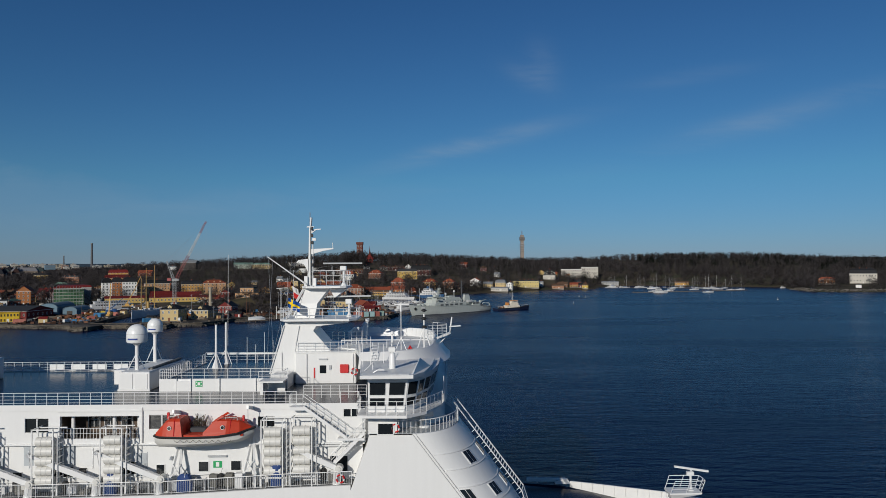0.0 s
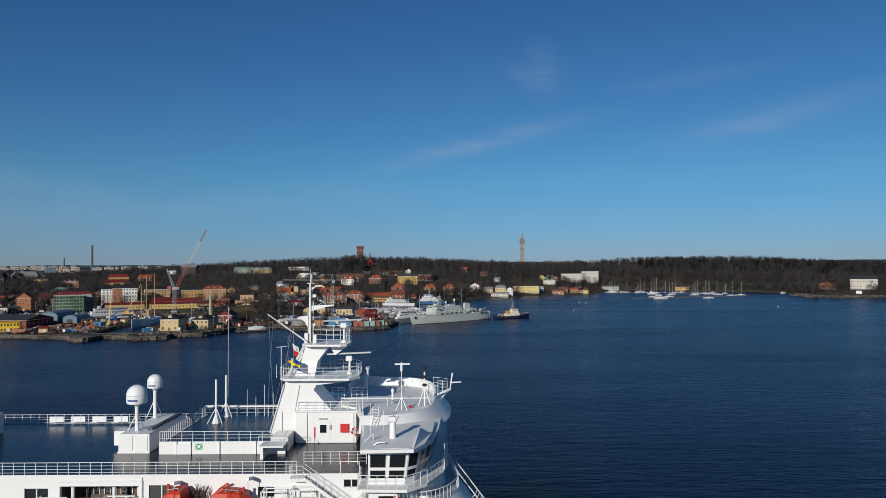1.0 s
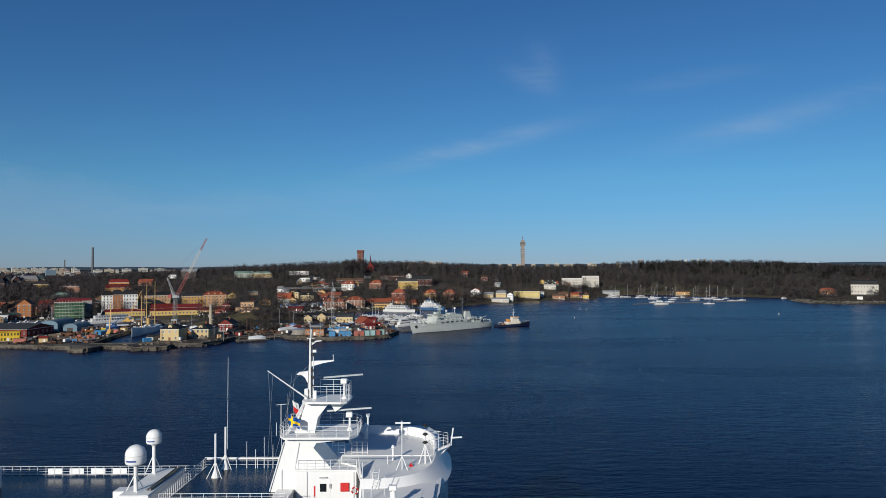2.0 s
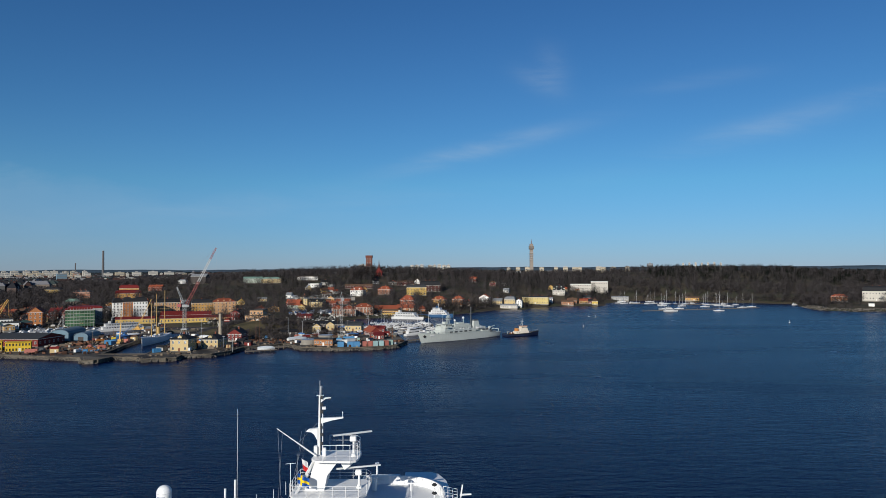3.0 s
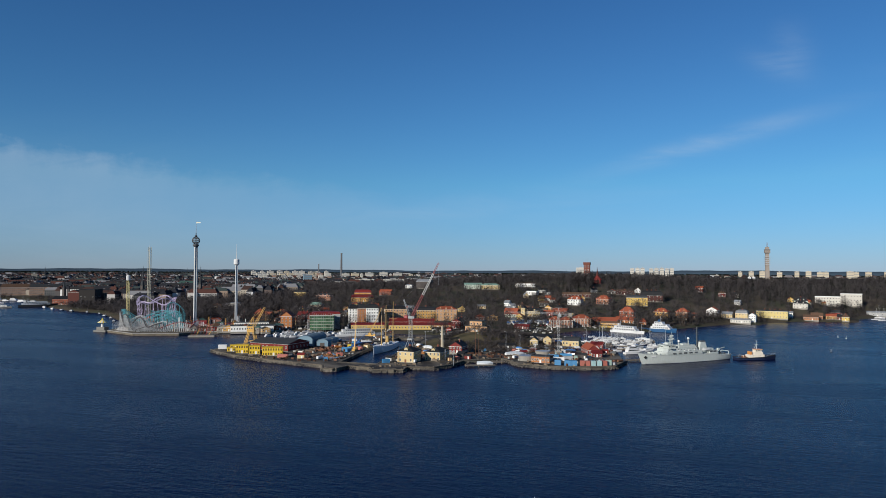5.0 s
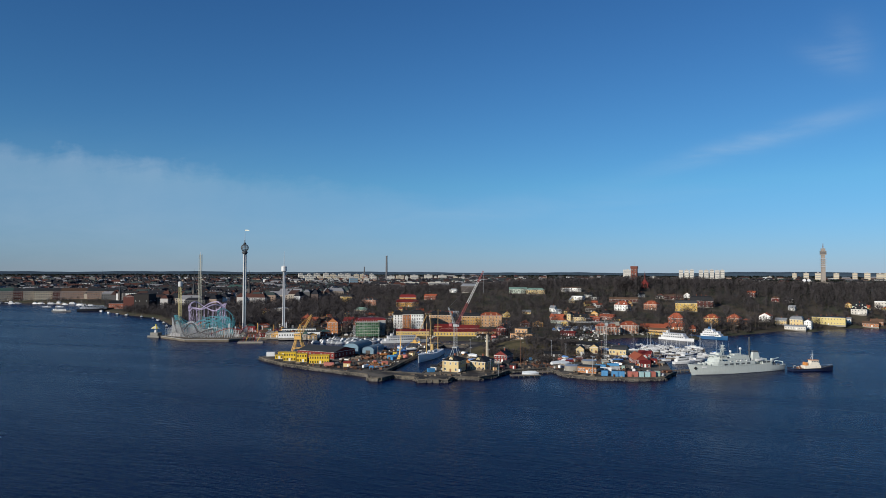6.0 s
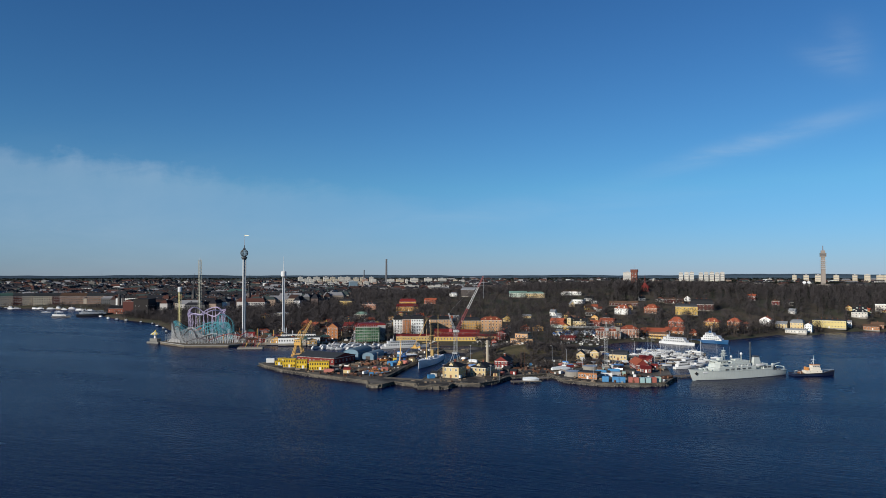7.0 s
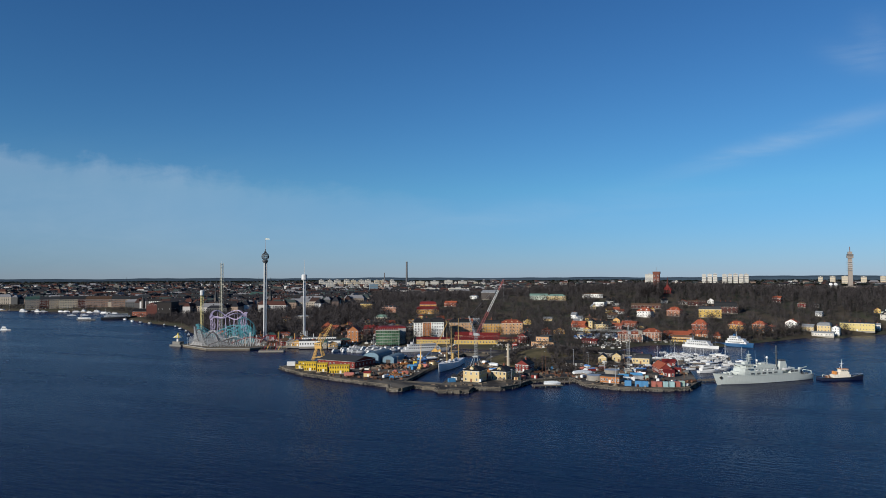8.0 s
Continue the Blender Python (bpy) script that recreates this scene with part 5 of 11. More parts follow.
for x, w in ((-20.6, 0.3), (-19.2, 0.28)):
    t = thing("stowed_fender", "dark canvas covered stores box lashed to the rail", "stores box", "", x, 62.7, prom_z(x))
    part("cover", Shape().loft([[(-w, -0.25, 0), (w, -0.25, 0), (w, 0.25, 0), (-w, 0.25, 0)], [(-w * 1.2, -0.3, 1.2), (w * 1.2, -0.3, 1.2), (w * 1.2, 0.3, 1.2), (-w * 1.2, 0.3, 1.2)]]), CANVAS, t)
for x, y, z in ((-9.0, 61.42, prom_z(-9) + 0.55), (-4.1, 61.4, 24.5), (-9.35, 74.3, 27.6)):
    t = thing("life_ring", "red and white life ring on the ship's rail", "life ring", "life rings", x, y, z)
    ring = [[(0, 0, 0)]]
    for k, m in ((0, RED), (1, WHITE)):
        s = Shape()
        for q in range(4):
            pts = [(0.34 * math.cos(radians(a)), 0, 0.34 * math.sin(radians(a))) for a in range(q * 90 + k * 55, q * 90 + (91 if k else 56), 11)]
            s.path(pts, 0.075, 6)
        part("red_segment" if k == 0 else "white_segment", s, m, t)
    part("holder", Shape().box(-0.03, 0.04, -0.5, 0.03, 0.08, 0.5), WHITE, t)
spart("hose_locker", Shape().rbox(-11.0, 62.75, prom_z(-11), -9.8, 63.29, prom_z(-11) + 1.3, 0.05).rbox(-17.2, 62.75, prom_z(-17), -16.4, 63.29, prom_z(-17) + 1.5, 0.05), WHITE)
for a, b, r in (((-27.2, 62.9, 23.0), (-27.2, 62.9, 26.2), 0.07), ((-15.2, 62.9, 23.6), (-13.6, 62.9, 24.7), 0.04), ((-16.0, 62.85, 22.6), (-7.2, 62.85, 22.65), 0.09)):
    spart("wall_pipe", Shape().tube(a, b, r, 6), WHITE)
spart("wall_lamp", Shape().box(-21.3, 63.1, 21.6, -19.6, 63.29, 21.75).lathe([(0.2, 0), (0.1, 0.3)], 8, (-24.6, 63.1, 21.4)), STEEL)
for x0, x1 in ((-33.0, -30.6), (-38.4, -36.8), (-14.0, -11.2)):
    lp = spart("locker_panel", Shape().box(x0, 63.25, 20.6, x1, 63.298, 22.5), WHITE)
    part("locker_seam", Shape().box((x0 + x1) / 2 - 0.03, 63.22, 20.6, (x0 + x1) / 2 + 0.03, 63.249, 22.5), STEEL, lp)


# loose gear along the boat deck
rng = random.Random(97)
taken = (-41.6, -35.5, -29.4, -15.1, -12.5)
for i in range(40):
    x = -46 + i * 0.93 + rng.uniform(-0.2, 0.2)
    if min(abs(x - q) for q in taken) < 1.5:
        continue
    z, y, kind = prom_z(x) + 0.05, rng.uniform(62.0, 62.9), i % 5
    if kind == 0:
        t = thing("rope_coil", "coil of dark mooring rope on the boat deck", "rope", "rope coils", x, y, z)
        part("coil", Shape().lathe([(0.2, 0), (0.46, 0.05), (0.5, 0.25), (0.4, 0.4), (0.18, 0.42), (0.16, 0.1)], 12), CANVAS, t)
        part("rope_end", Shape().path([(0.4, 0, 0.4), (0.6, -0.2, 0.2), (0.8, -0.3, 0.04)], 0.04, 5), CANVAS, t)
    elif kind == 1:
        t = thing("hose_drum", "grey steel hose drum on the boat deck", "hose drum", "hose drums", x, y, z)
        part("drum", Shape().tube((-0.4, 0, 0.6), (0.4, 0, 0.6), 0.36, 12), BOATDECK, t)
        part("stand", Shape().box(-0.5, -0.3, 0, -0.42, 0.3, 1.0).box(0.42, -0.3, 0, 0.5, 0.3, 1.0), STEEL, t)
    elif kind == 2:
        t = thing("deck_bollard", "white twin mooring bollard on the boat deck", "bollard", "deck bollards", x, y, z)
        part("base", Shape().rbox(-0.55, -0.25, 0, 0.55, 0.25, 0.1, 0.02), STEEL, t)
        for u in (-0.32, 0.32):
            part("post", Shape().lathe([(0.16, 0.1), (0.15, 0.62), (0.2, 0.66), (0.2, 0.74)], 10, (u, 0, 0)), WHITE, t)
    elif kind == 3:
        t = thing("fender", "black rubber fender leaning on the boat deck", "fender", "fenders", x, y, z)
        part("body", Shape().lathe([(0.12, 0), (0.28, 0.15), (0.3, 1.0), (0.12, 1.2)], 10), BLACK, t)
        part("lanyard", Shape().tube((0, 0, 1.2), (0.1, 0.2, 1.6), 0.02, 4), CANVAS, t)
    else:
        t = thing("deck_chest", "grey equipment chest on the boat deck", "chest", "deck chests", x, y, z)
        part("body", Shape().rbox(-0.45, -0.3, 0.08, 0.45, 0.3, 0.8, 0.04), CANVAS if i % 2 else STEEL, t)
        part("lid", Shape().rbox(-0.48, -0.33, 0.8, 0.48, 0.33, 0.88, 0.02), CANVAS if i % 2 else STEEL, t)


# ---- building kit ----
PAL = dict(cream=(0.50, 0.38, 0.19), yellow=(0.50, 0.34, 0.10), paleyellow=(0.50, 0.40, 0.16), ochre=(0.48, 0.27, 0.08), orange=(0.34, 0.135, 0.05), peach=(0.46, 0.27, 0.14), pink=(0.36, 0.165, 0.10),
           white=(0.72, 0.71, 0.67), red=(0.15, 0.024, 0.02), brick=(0.23, 0.075, 0.045), grey=(0.32, 0.32, 0.31), blue=(0.14, 0.215, 0.27), dark=(0.07, 0.06, 0.055), slategrey=(0.11, 0.11, 0.115), tarred=(0.022, 0.019, 0.018), brightyellow=(0.62, 0.42, 0.035), stonegrey=(0.27, 0.23, 0.18), dustypink=(0.30, 0.19, 0.135), sand=(0.46, 0.39, 0.28), rust=(0.085, 0.028, 0.022), darkbrick=(0.145, 0.05, 0.034), offwhite=(0.48, 0.45, 0.39), palegreen=(0.42, 0.48, 0.40))
ROOFS = dict(tile=(0.25, 0.068, 0.036), darkcopper=(0.055, 0.10, 0.085), black=(0.02, 0.021, 0.023), slate=(0.038, 0.041, 0.044), copper=(0.17, 0.27, 0.22), redtin=(0.15, 0.022, 0.02), greytin=(0.20, 0.21, 0.22), bluetin=(0.12, 0.165, 0.19), yellowtin=(0.42, 0.28, 0.03), white=(0.6, 0.6, 0.58), brown=(0.10, 0.06, 0.04))


def wall_paint(c):
    return mat("wall_" + c, PAL[c], 0.85, 0, 0.5, 0.08, 0.12, per_object=0.07, streak=0.1, spec=0.3)


def roofing(c):
    return mat("roof_" + c, ROOFS[c], 0.7 if c in ("tile", "brown", "slate", "black") else 0.5, 0, 0.7, 0.16, 0.28, per_object=0.2, bump=0.04, spec=0.12)


TRIM = mat("white_joinery", (0.66, 0.65, 0.61), 0.6)
DIMGLASS = mat("window_glass", (0.025, 0.03, 0.035), 0.12, 0, 0.3, 0.2, 0.4, per_object=0.5, spec=0.6)
CONCRETE = mat("weathered_concrete", (0.24, 0.22, 0.19), 0.9, 0, 0.4, 0.2, 0.25, bump=0.1, spec=0.15)
ASPHALT = mat("harbour_asphalt", (0.045, 0.042, 0.04), 0.92, 0, 0.12, 0.4, 0.4, second=(0.13, 0.115, 0.095), spec=0.1)
ROCK = mat("grey_granite", (0.15, 0.135, 0.115), 0.95, 0, 0.5, 0.3, 0.3, bump=0.25, per_island=0.35, spec=0.1)
QUAYSTONE = mat("weathered_quay_stone", (0.155, 0.13, 0.098), 0.92, 0, 0.45, 0.35, 0.35, second=(0.085, 0.075, 0.06), bump=0.15, spec=0.12)
RUST = mat("rusty_iron", (0.16, 0.07, 0.035), 0.8, 0.1, 1, 0.3, 0.3, per_object=0.3)
KEEP_CLEAR = []          # (x, y, radius) of ground that no tree stands on
WINDOWS = {}


def window_mesh(w, h, frame_m, thick=0.08):
    """A casement: a frame with crossing bars, and panes behind it."""
    key = (round(w, 2), round(h, 2), frame_m.name)
    if key not in WINDOWS:
        s, at, panes = Shape(), {}, []
        f = max(0.07, w * 0.09)
        xs, zs = (-w / 2 - f, -w / 2, -f / 3, f / 3, w / 2, w / 2 + f), (-h / 2 - f, -h / 2, h / 2, h / 2 + f)
        deep = {(i, j): -thick * (0.35 if j == 1 and i in (1, 3) else 0.7 if j == 1 and i == 2 else 1.6 if j == 0 else 1.0) for i in range(5) for j in range(3)}

        def corner(x, y, z):
            if (x, y, z) not in at:
                at[x, y, z] = len(s.v)
                s.v.append((x, y, z))
            return at[x, y, z]

        def quad(*pts):
            s.f.append(tuple(corner(*p) for p in pts))

        for i in range(5):
            for j in range(3):
                y, x0, x1, z0, z1 = deep[i, j], xs[i], xs[i + 1], zs[j], zs[j + 1]
                if j == 1 and i in (1, 3):
                    panes.append(len(s.f))
                quad((x0, y, z0), (x1, y, z0), (x1, y, z1), (x0, y, z1))
                for di, dj, p, q in ((1, 0, (x1, z0), (x1, z1)), (0, 1, (x1, z1), (x0, z1)), (-1, 0, (x0, z1), (x0, z0)), (0, -1, (x0, z0), (x1, z0))):
                    o = deep.get((i + di, j + dj), 0.02)
                    if y < o:
                        quad((p[0], y, p[1]), (p[0], o, p[1]), (q[0], o, q[1]), (q[0], y, q[1]))
        me = bpy.data.meshes.new("window")
        me.from_pydata(s.v, [], s.f)
        me.materials.append(frame_m)
        me.materials.append(DIMGLASS)
        for k in panes:
            me.polygons[k].material_index = 1
        WINDOWS[key] = me
    return WINDOWS[key]


def door_mesh(w, h, m):
    key = ("door", round(w, 2), round(h, 2), m.name)
    if key not in WINDOWS:
        me = Shape().box(-w / 2 - 0.1, -0.1, 0, -w / 2, 0.02, h + 0.1).box(w / 2, -0.1, 0, w / 2 + 0.1, 0.02, h + 0.1).box(-w / 2, -0.1, h, w / 2, 0.02, h + 0.1).box(-w / 2, -0.05, 0, w / 2, 0.0, h).mesh("door")
        me.materials.append(m)
        WINDOWS[key] = me
    return WINDOWS[key]


def roof_shape(kind, w, d, h, rh, o):
    s, t = Shape(), 0.28
    W, D = w / 2 + o, d / 2 + o
    if kind == "gable":
        s.loft([[(x, -D, h - 0.15), (x, 0, h + rh), (x, D, h - 0.15), (x, D, h - 0.15 + t), (x, 0, h + rh + t), (x, -D, h - 0.15 + t)] for x in (-W, W)])
    elif kind == "gablefront":
        s.loft([[(-W, y, h - 0.15), (0, y, h + rh), (W, y, h - 0.15), (W, y, h - 0.15 + t), (0, y, h + rh + t), (-W, y, h - 0.15 + t)] for y in (-D, D)])
    elif kind == "barrel":
        n = 10
        prof = [(-W * math.cos(math.pi * i / n), h - 0.2 + rh * math.sin(math.pi * i / n)) for i in range(n + 1)]
        s.loft([[(x, y, z) for x, z in prof] + [(x * 0.97, y, z - 0.2) for x, z in reversed(prof)] for y in (-D, D)])
    elif kind == "hip":
        k = min(W, D) * 0.9
        top = [(-(W - k), 0, h + rh), (W - k, 0, h + rh)] if W >= D else [(0, -(D - k), h + rh), (0, D - k, h + rh)]
        base = [(-W, -D, h), (W, -D, h), (W, D, h), (-W, D, h)]
        s.add(base + [(x, y, h + 0.25) for x, y, z in base] + top, [(3, 2, 1, 0), (0, 1, 5, 4), (1, 2, 6, 5), (2, 3, 7, 6), (3, 0, 4, 7)]
              + ([(4, 5, 9, 8), (5, 6, 9), (6, 7, 8, 9), (7, 4, 8)] if W >= D else [(4, 5, 8), (5, 6, 9, 8), (6, 7, 9), (7, 4, 8, 9)]))
    elif kind == "mansard":
        a, b = 0.12 * rh + 0.6, min(w, d) * 0.3
        rings = [[(-W, -D), (W, -D), (W, D), (-W, D)], [(-W, -D), (W, -D), (W, D), (-W, D)], [(-W + a, -D + a), (W - a, -D + a), (W - a, D - a), (-W + a, D - a)], [(-W + b, -D + b), (W - b, -D + b), (W - b, D - b), (-W + b, D - b)]]
        s.loft([[(x, y, z) for x, y in r] for r, z in zip(rings, (h, h + 0.25, h + rh * 0.72, h + rh))])
    else:
        s.box(-W, -D, h, W, D, h + 0.3)
        s.box(-W, -D, h + 0.3, W, -D + 0.3, h + 0.3 + rh).box(-W, D - 0.3, h + 0.3, W, D, h + 0.3 + rh).box(-W, -D + 0.3, h + 0.3, -W + 0.3, D - 0.3, h + 0.3 + rh).box(W - 0.3, -D + 0.3, h + 0.3, W, D - 0.3, h + 0.3 + rh)
    return s


def house(name, label, x, y, w, d, h, rz=0, wall="cream", roof="tile", kind="gable", rh=3.0, rows=2, cols=4, z=None, category="house", group="", chimneys=1, trim=None, wsize=None, overhang=0.4, sides=None, ground=True, clear=True):
    """A building: walls on a plinth, a roof with eaves, framed windows, a door, chimneys."""
    if z is None:
        z = float(ground_height(x, y))
    if sides is None:        # the gable end that faces open ground
        sides = (1,) if math.cos(radians(rz)) * x + math.sin(radians(rz)) * y < 0 else (-1,)
    t = thing(name, label, category, group, x, y, z - 0.3, rz)
    KEEP_CLEAR.append((x, y, max(w, d) * 0.5 + 2.5))
    n = math.hypot(x, y)
    if clear:
        for k in (6, 15):          # open garden towards the water
            KEEP_CLEAR.append((x - x / n * (d * 0.5 + k), y - y / n * (d * 0.5 + k), max(w * 0.36, 5)))
    wm, frame_m = wall_paint(wall), trim or TRIM
    s = Shape().box(-w / 2, -d / 2, 0, w / 2, d / 2, h)
    if kind == "gable":
        s.add([(a * w / 2, b, c) for a in (-1, 1) for b, c in ((-d / 2, h), (d / 2, h), (0, h + rh))], [(0, 1, 2), (3, 5, 4), (0, 2, 5, 3), (1, 4, 5, 2)])
    elif kind == "gablefront":
        s.add([(b, a * d / 2, c) for a in (-1, 1) for b, c in ((-w / 2, h), (w / 2, h), (0, h + rh))], [(0, 2, 1), (3, 4, 5), (0, 3, 5, 2), (1, 2, 5, 4)])
    elif kind == "barrel":
        for v in (-d / 2, d / 2 - 0.2):
            s.loft([[(-w / 2 * math.cos(math.pi * i / 10), q, h + (rh - 0.3) * math.sin(math.pi * i / 10)) for i in range(11)] for q in (v, v + 0.2)])
    part("wall", s, wm, t)
    part("plinth", Shape().box(-w / 2 - 0.06, -d / 2 - 0.06, -1.5, w / 2 + 0.06, d / 2 + 0.06, min(0.7, h * 0.12)), CONCRETE, t)
    r = part("roof", roof_shape(kind, w, d, h, rh, overhang), roofing(roof), t)
    far_panes = Shape() if math.hypot(x, y) > 1000 and group != "white institute" else None

    def opening(me, at):
        if far_panes is None:
            part("window", me, frame_m, t, at=at)
        else:
            far_panes.add([at @ v.co for v in me.vertices], [tuple(p.vertices) for p in me.polygons])
            far_index.extend(p.material_index for p in me.polygons)

    far_index = []
    if kind == "barrel":
        part("shed_door", Shape().box(-w * 0.2, -d / 2 - 0.08, 0, w * 0.2, -d / 2 - 0.004, h * 0.85), wall_paint("dark"), t)
    if rows and cols:
        storey = h / rows
        ww, wh = wsize or (min(1.15, w / cols * 0.5), min(1.7, storey * 0.52))
        me = window_mesh(ww, wh, frame_m)
        skip = cols // 2
        for i in range(rows):
            zc = storey * (i + 0.55)
            for j in range(cols):
                u = -w / 2 + w * (j + 0.5) / cols
                if i == 0 and j == skip and ground:
                    part("door", door_mesh(1.2, min(2.3, storey * 0.75), RUST if wall in ("cream", "yellow") else TRIM), TRIM, t, at=pose(u, -d / 2 - 0.02, 0.35))
                else:
                    opening(me, pose(u, -d / 2 - 0.015, zc))
            nd = max(1, round(d / (w / cols)))
            for sd in sides:
                for j in range(min(nd, 6)):
                    opening(me, pose(sd * (w / 2 + 0.015), -d / 2 + d * (j + 0.5) / min(nd, 6), zc, 0, 0, 90 * sd))
    if far_index:
        me = bpy.data.meshes.new("glazing")
        me.from_pydata(far_panes.v, [], far_panes.f)
        me.materials.append(frame_m)
        me.materials.append(DIMGLASS)
        me.polygons.foreach_set("material_index", far_index)
        tagged(part("glazing", me, frame_m, t), kind="stuff")
    if kind in ("gable", "hip", "mansard", "gablefront") and h > 4:
        part("cornice", Shape().box(-w / 2 - 0.2, -d / 2 - 0.2, h - 0.35, w / 2 + 0.2, -d / 2 - 0.002, h - 0.1).box(w / 2 + 0.002, -d / 2, h - 0.35, w / 2 + 0.2, d / 2, h - 0.1).box(-w / 2 - 0.2, -d / 2, h - 0.35, -w / 2 - 0.002, d / 2, h - 0.1), frame_m, t)
    if group == "brick halls":
        strip = Shape().box(-0.45, -0.16, 0.1, 0.45, -0.004, h - 0.36).mesh("pilaster")
        for j in range(0, cols + 1, 1 if cols < 6 else 2):
            part("pilaster", strip, wall_paint("offwhite"), t, at=pose(max(-w / 2 + 0.5, min(w / 2 - 0.5, -w / 2 + w * j / cols)), -d / 2, 0))
    if roof in ("tile", "redtin", "black", "slate") and kind in ("hip", "gable", "mansard") and w > 9 and rh > 2.5 and rows > 1 and math.hypot(x, y) < 1500:
        n_ = 1 if w < 13 else 2 if w < 26 else 3          # gabled dormers on the front slope
        dw, dh = (min(3.2, w * 0.22), rh * 0.5) if n_ == 1 else (1.7, rh * 0.42)
        for j in range(n_):
            u = w * ((j + 0.5) / n_ - 0.5) * 0.8
            q = part("dormer", Shape().box(u - dw / 2, -d * 0.44, h + 0.1, u + dw / 2, -d * 0.1, h + 0.3 + dh).add([(u + b, v, c) for v in (-d * 0.44, -d * 0.05) for b, c in ((-dw / 2, h + 0.3 + dh), (dw / 2, h + 0.3 + dh), (0, h + 0.3 + dh + dw * 0.4))], [(0, 1, 2), (3, 5, 4), (0, 2, 5, 3), (1, 4, 5, 2)]), wm, r)
            part("window", window_mesh(min(1.0, dw * 0.4), min(1.2, dh * 0.7), frame_m), frame_m, q, at=pose(u, -d * 0.44 - 0.015, h + 0.2 + dh * 0.5))
    for i in range(chimneys):
        u = (i + 1) / (chimneys + 1) - 0.5
        px_, py_ = (w * u * 0.8, d * 0.08) if kind != "gablefront" else (w * 0.1, d * u * 0.8)
        c = part("chimney", Shape().box(px_ - 0.4, py_ - 0.4, h + rh * 0.3, px_ + 0.4, py_ + 0.4, h + rh + 1.3).box(px_ - 0.5, py_ - 0.5, h + rh + 1.3, px_ + 0.5, py_ + 0.5, h + rh + 1.5), wall_paint("brick"), r)
    return t


def lattice(s, a, b, w0, w1, n, r=0.09, faces=True):
    """A four-legged braced girder from a to b, w0 wide at a and w1 at b."""
    a, b = Vector(a), Vector(b)
    d = (b - a).normalized()
    u = d.cross(Vector((0, 0, 1)))
    u = u.normalized() if u.length > 0.05 else Vector((1, 0, 0))
    v = u.cross(d)
    def corner(k, f):
        w = (w0 + (w1 - w0) * f) / 2
        return a.lerp(b, f) + u * w * (1 if k in (0, 1) else -1) + v * w * (1 if k in (1, 2) else -1)
    for k in range(4):
        s.tube(corner(k, 0), corner(k, 1), r, 4)
    for i in range(n):
        for k in range(4):
            s.tube(corner(k, i / n), corner((k + 1) % 4, (i + 1) / n), r * 0.55, 3, cap=False)
            s.tube(corner(k, i / n), corner((k + 1) % 4, i / n), r * 0.55, 3, cap=False)
    return s


def hull_mesh(L, B, D, rise=0.3, stern=0.75, draft=1.0, sections=9):
    """A boat's hull, bow towards +x, waterline at z = 0, deck at z = D."""
    rings = []
    for i in range(sections):
        f = i / (sections - 1)
        x = -L / 2 + L * f
        k = stern + (1 - stern) * min(1, f * 3) if f < 0.45 else max(0.02, 1 - ((f - 0.45) / 0.55) ** 2.1)
        w, dz = B / 2 * k, D * (1 + rise * max(0, f - 0.5) * 2)
        fl = 1 - 0.35 * max(0, f - 0.5)
        back = -0.05 * L * max(0, f - 0.55)
        rings.append([(x, -w, dz), (x + back * 0.6, -w * fl, 0.2), (x + back, -w * 0.6 * fl, -draft), (x + back, w * 0.6 * fl, -draft), (x + back * 0.6, w * fl, 0.2), (x, w, dz)])
    return Shape().loft(rings)


def band_windows(parent, x0, x1, y, z, n, w, h, me=None):
    me = me or window_mesh(w, h, STEEL, 0.05)
    for i in range(n):
        u = x0 + (x1 - x0) * (i + 0.5) / n
        for sd in (-1, 1):
            part("window", me, STEEL, parent, at=pose(u, sd * y, z, 0, 0, 0 if sd < 0 else 180))


def sailboat(x, y, rz, L=10, hullc=None, z=0.0):
    t = thing("sailing_boat", "white sailing boat with a bare mast at its mooring", "sailing boat", "moored sailing boats", x, y, z, rz)
    b = L * 0.3
    part("hull", hull_mesh(L, b, 1.15, 0.25, 0.7, 0.4, 7), hullc or BOATWHITE, t, smooth=True)
    part("cabin", Shape().loft([[(-L * 0.18, -b * 0.26, 1.1), (L * 0.2, -b * 0.18, 1.1), (L * 0.2, b * 0.18, 1.1), (-L * 0.18, b * 0.26, 1.1)], [(-L * 0.15, -b * 0.2, 1.7), (L * 0.13, -b * 0.13, 1.6), (L * 0.13, b * 0.13, 1.6), (-L * 0.15, b * 0.2, 1.7)]]), BOATWHITE, t)
    part("mast", Shape().tube((L * 0.06, 0, 1.2), (L * 0.06, 0, L * 1.42), 0.12, 5, 0.07).tube((L * 0.06, -b * 0.4, L * 0.8), (L * 0.06, b * 0.4, L * 0.8), 0.06, 4), BOATWHITE, t)
    part("boom", Shape().tube((L * 0.06, 0, 2.1), (-L * 0.32, 0, 2.15), 0.16, 6), TARPBLUE if (int(x) % 3) else CANVAS, t)
    part("stay", Shape().tube((L * 0.48, 0, 1.5), (L * 0.06, 0, L * 1.3), 0.025, 3).tube((-L * 0.48, 0, 1.2), (L * 0.06, 0, L * 1.3), 0.025, 3), STEEL, t)
    return t


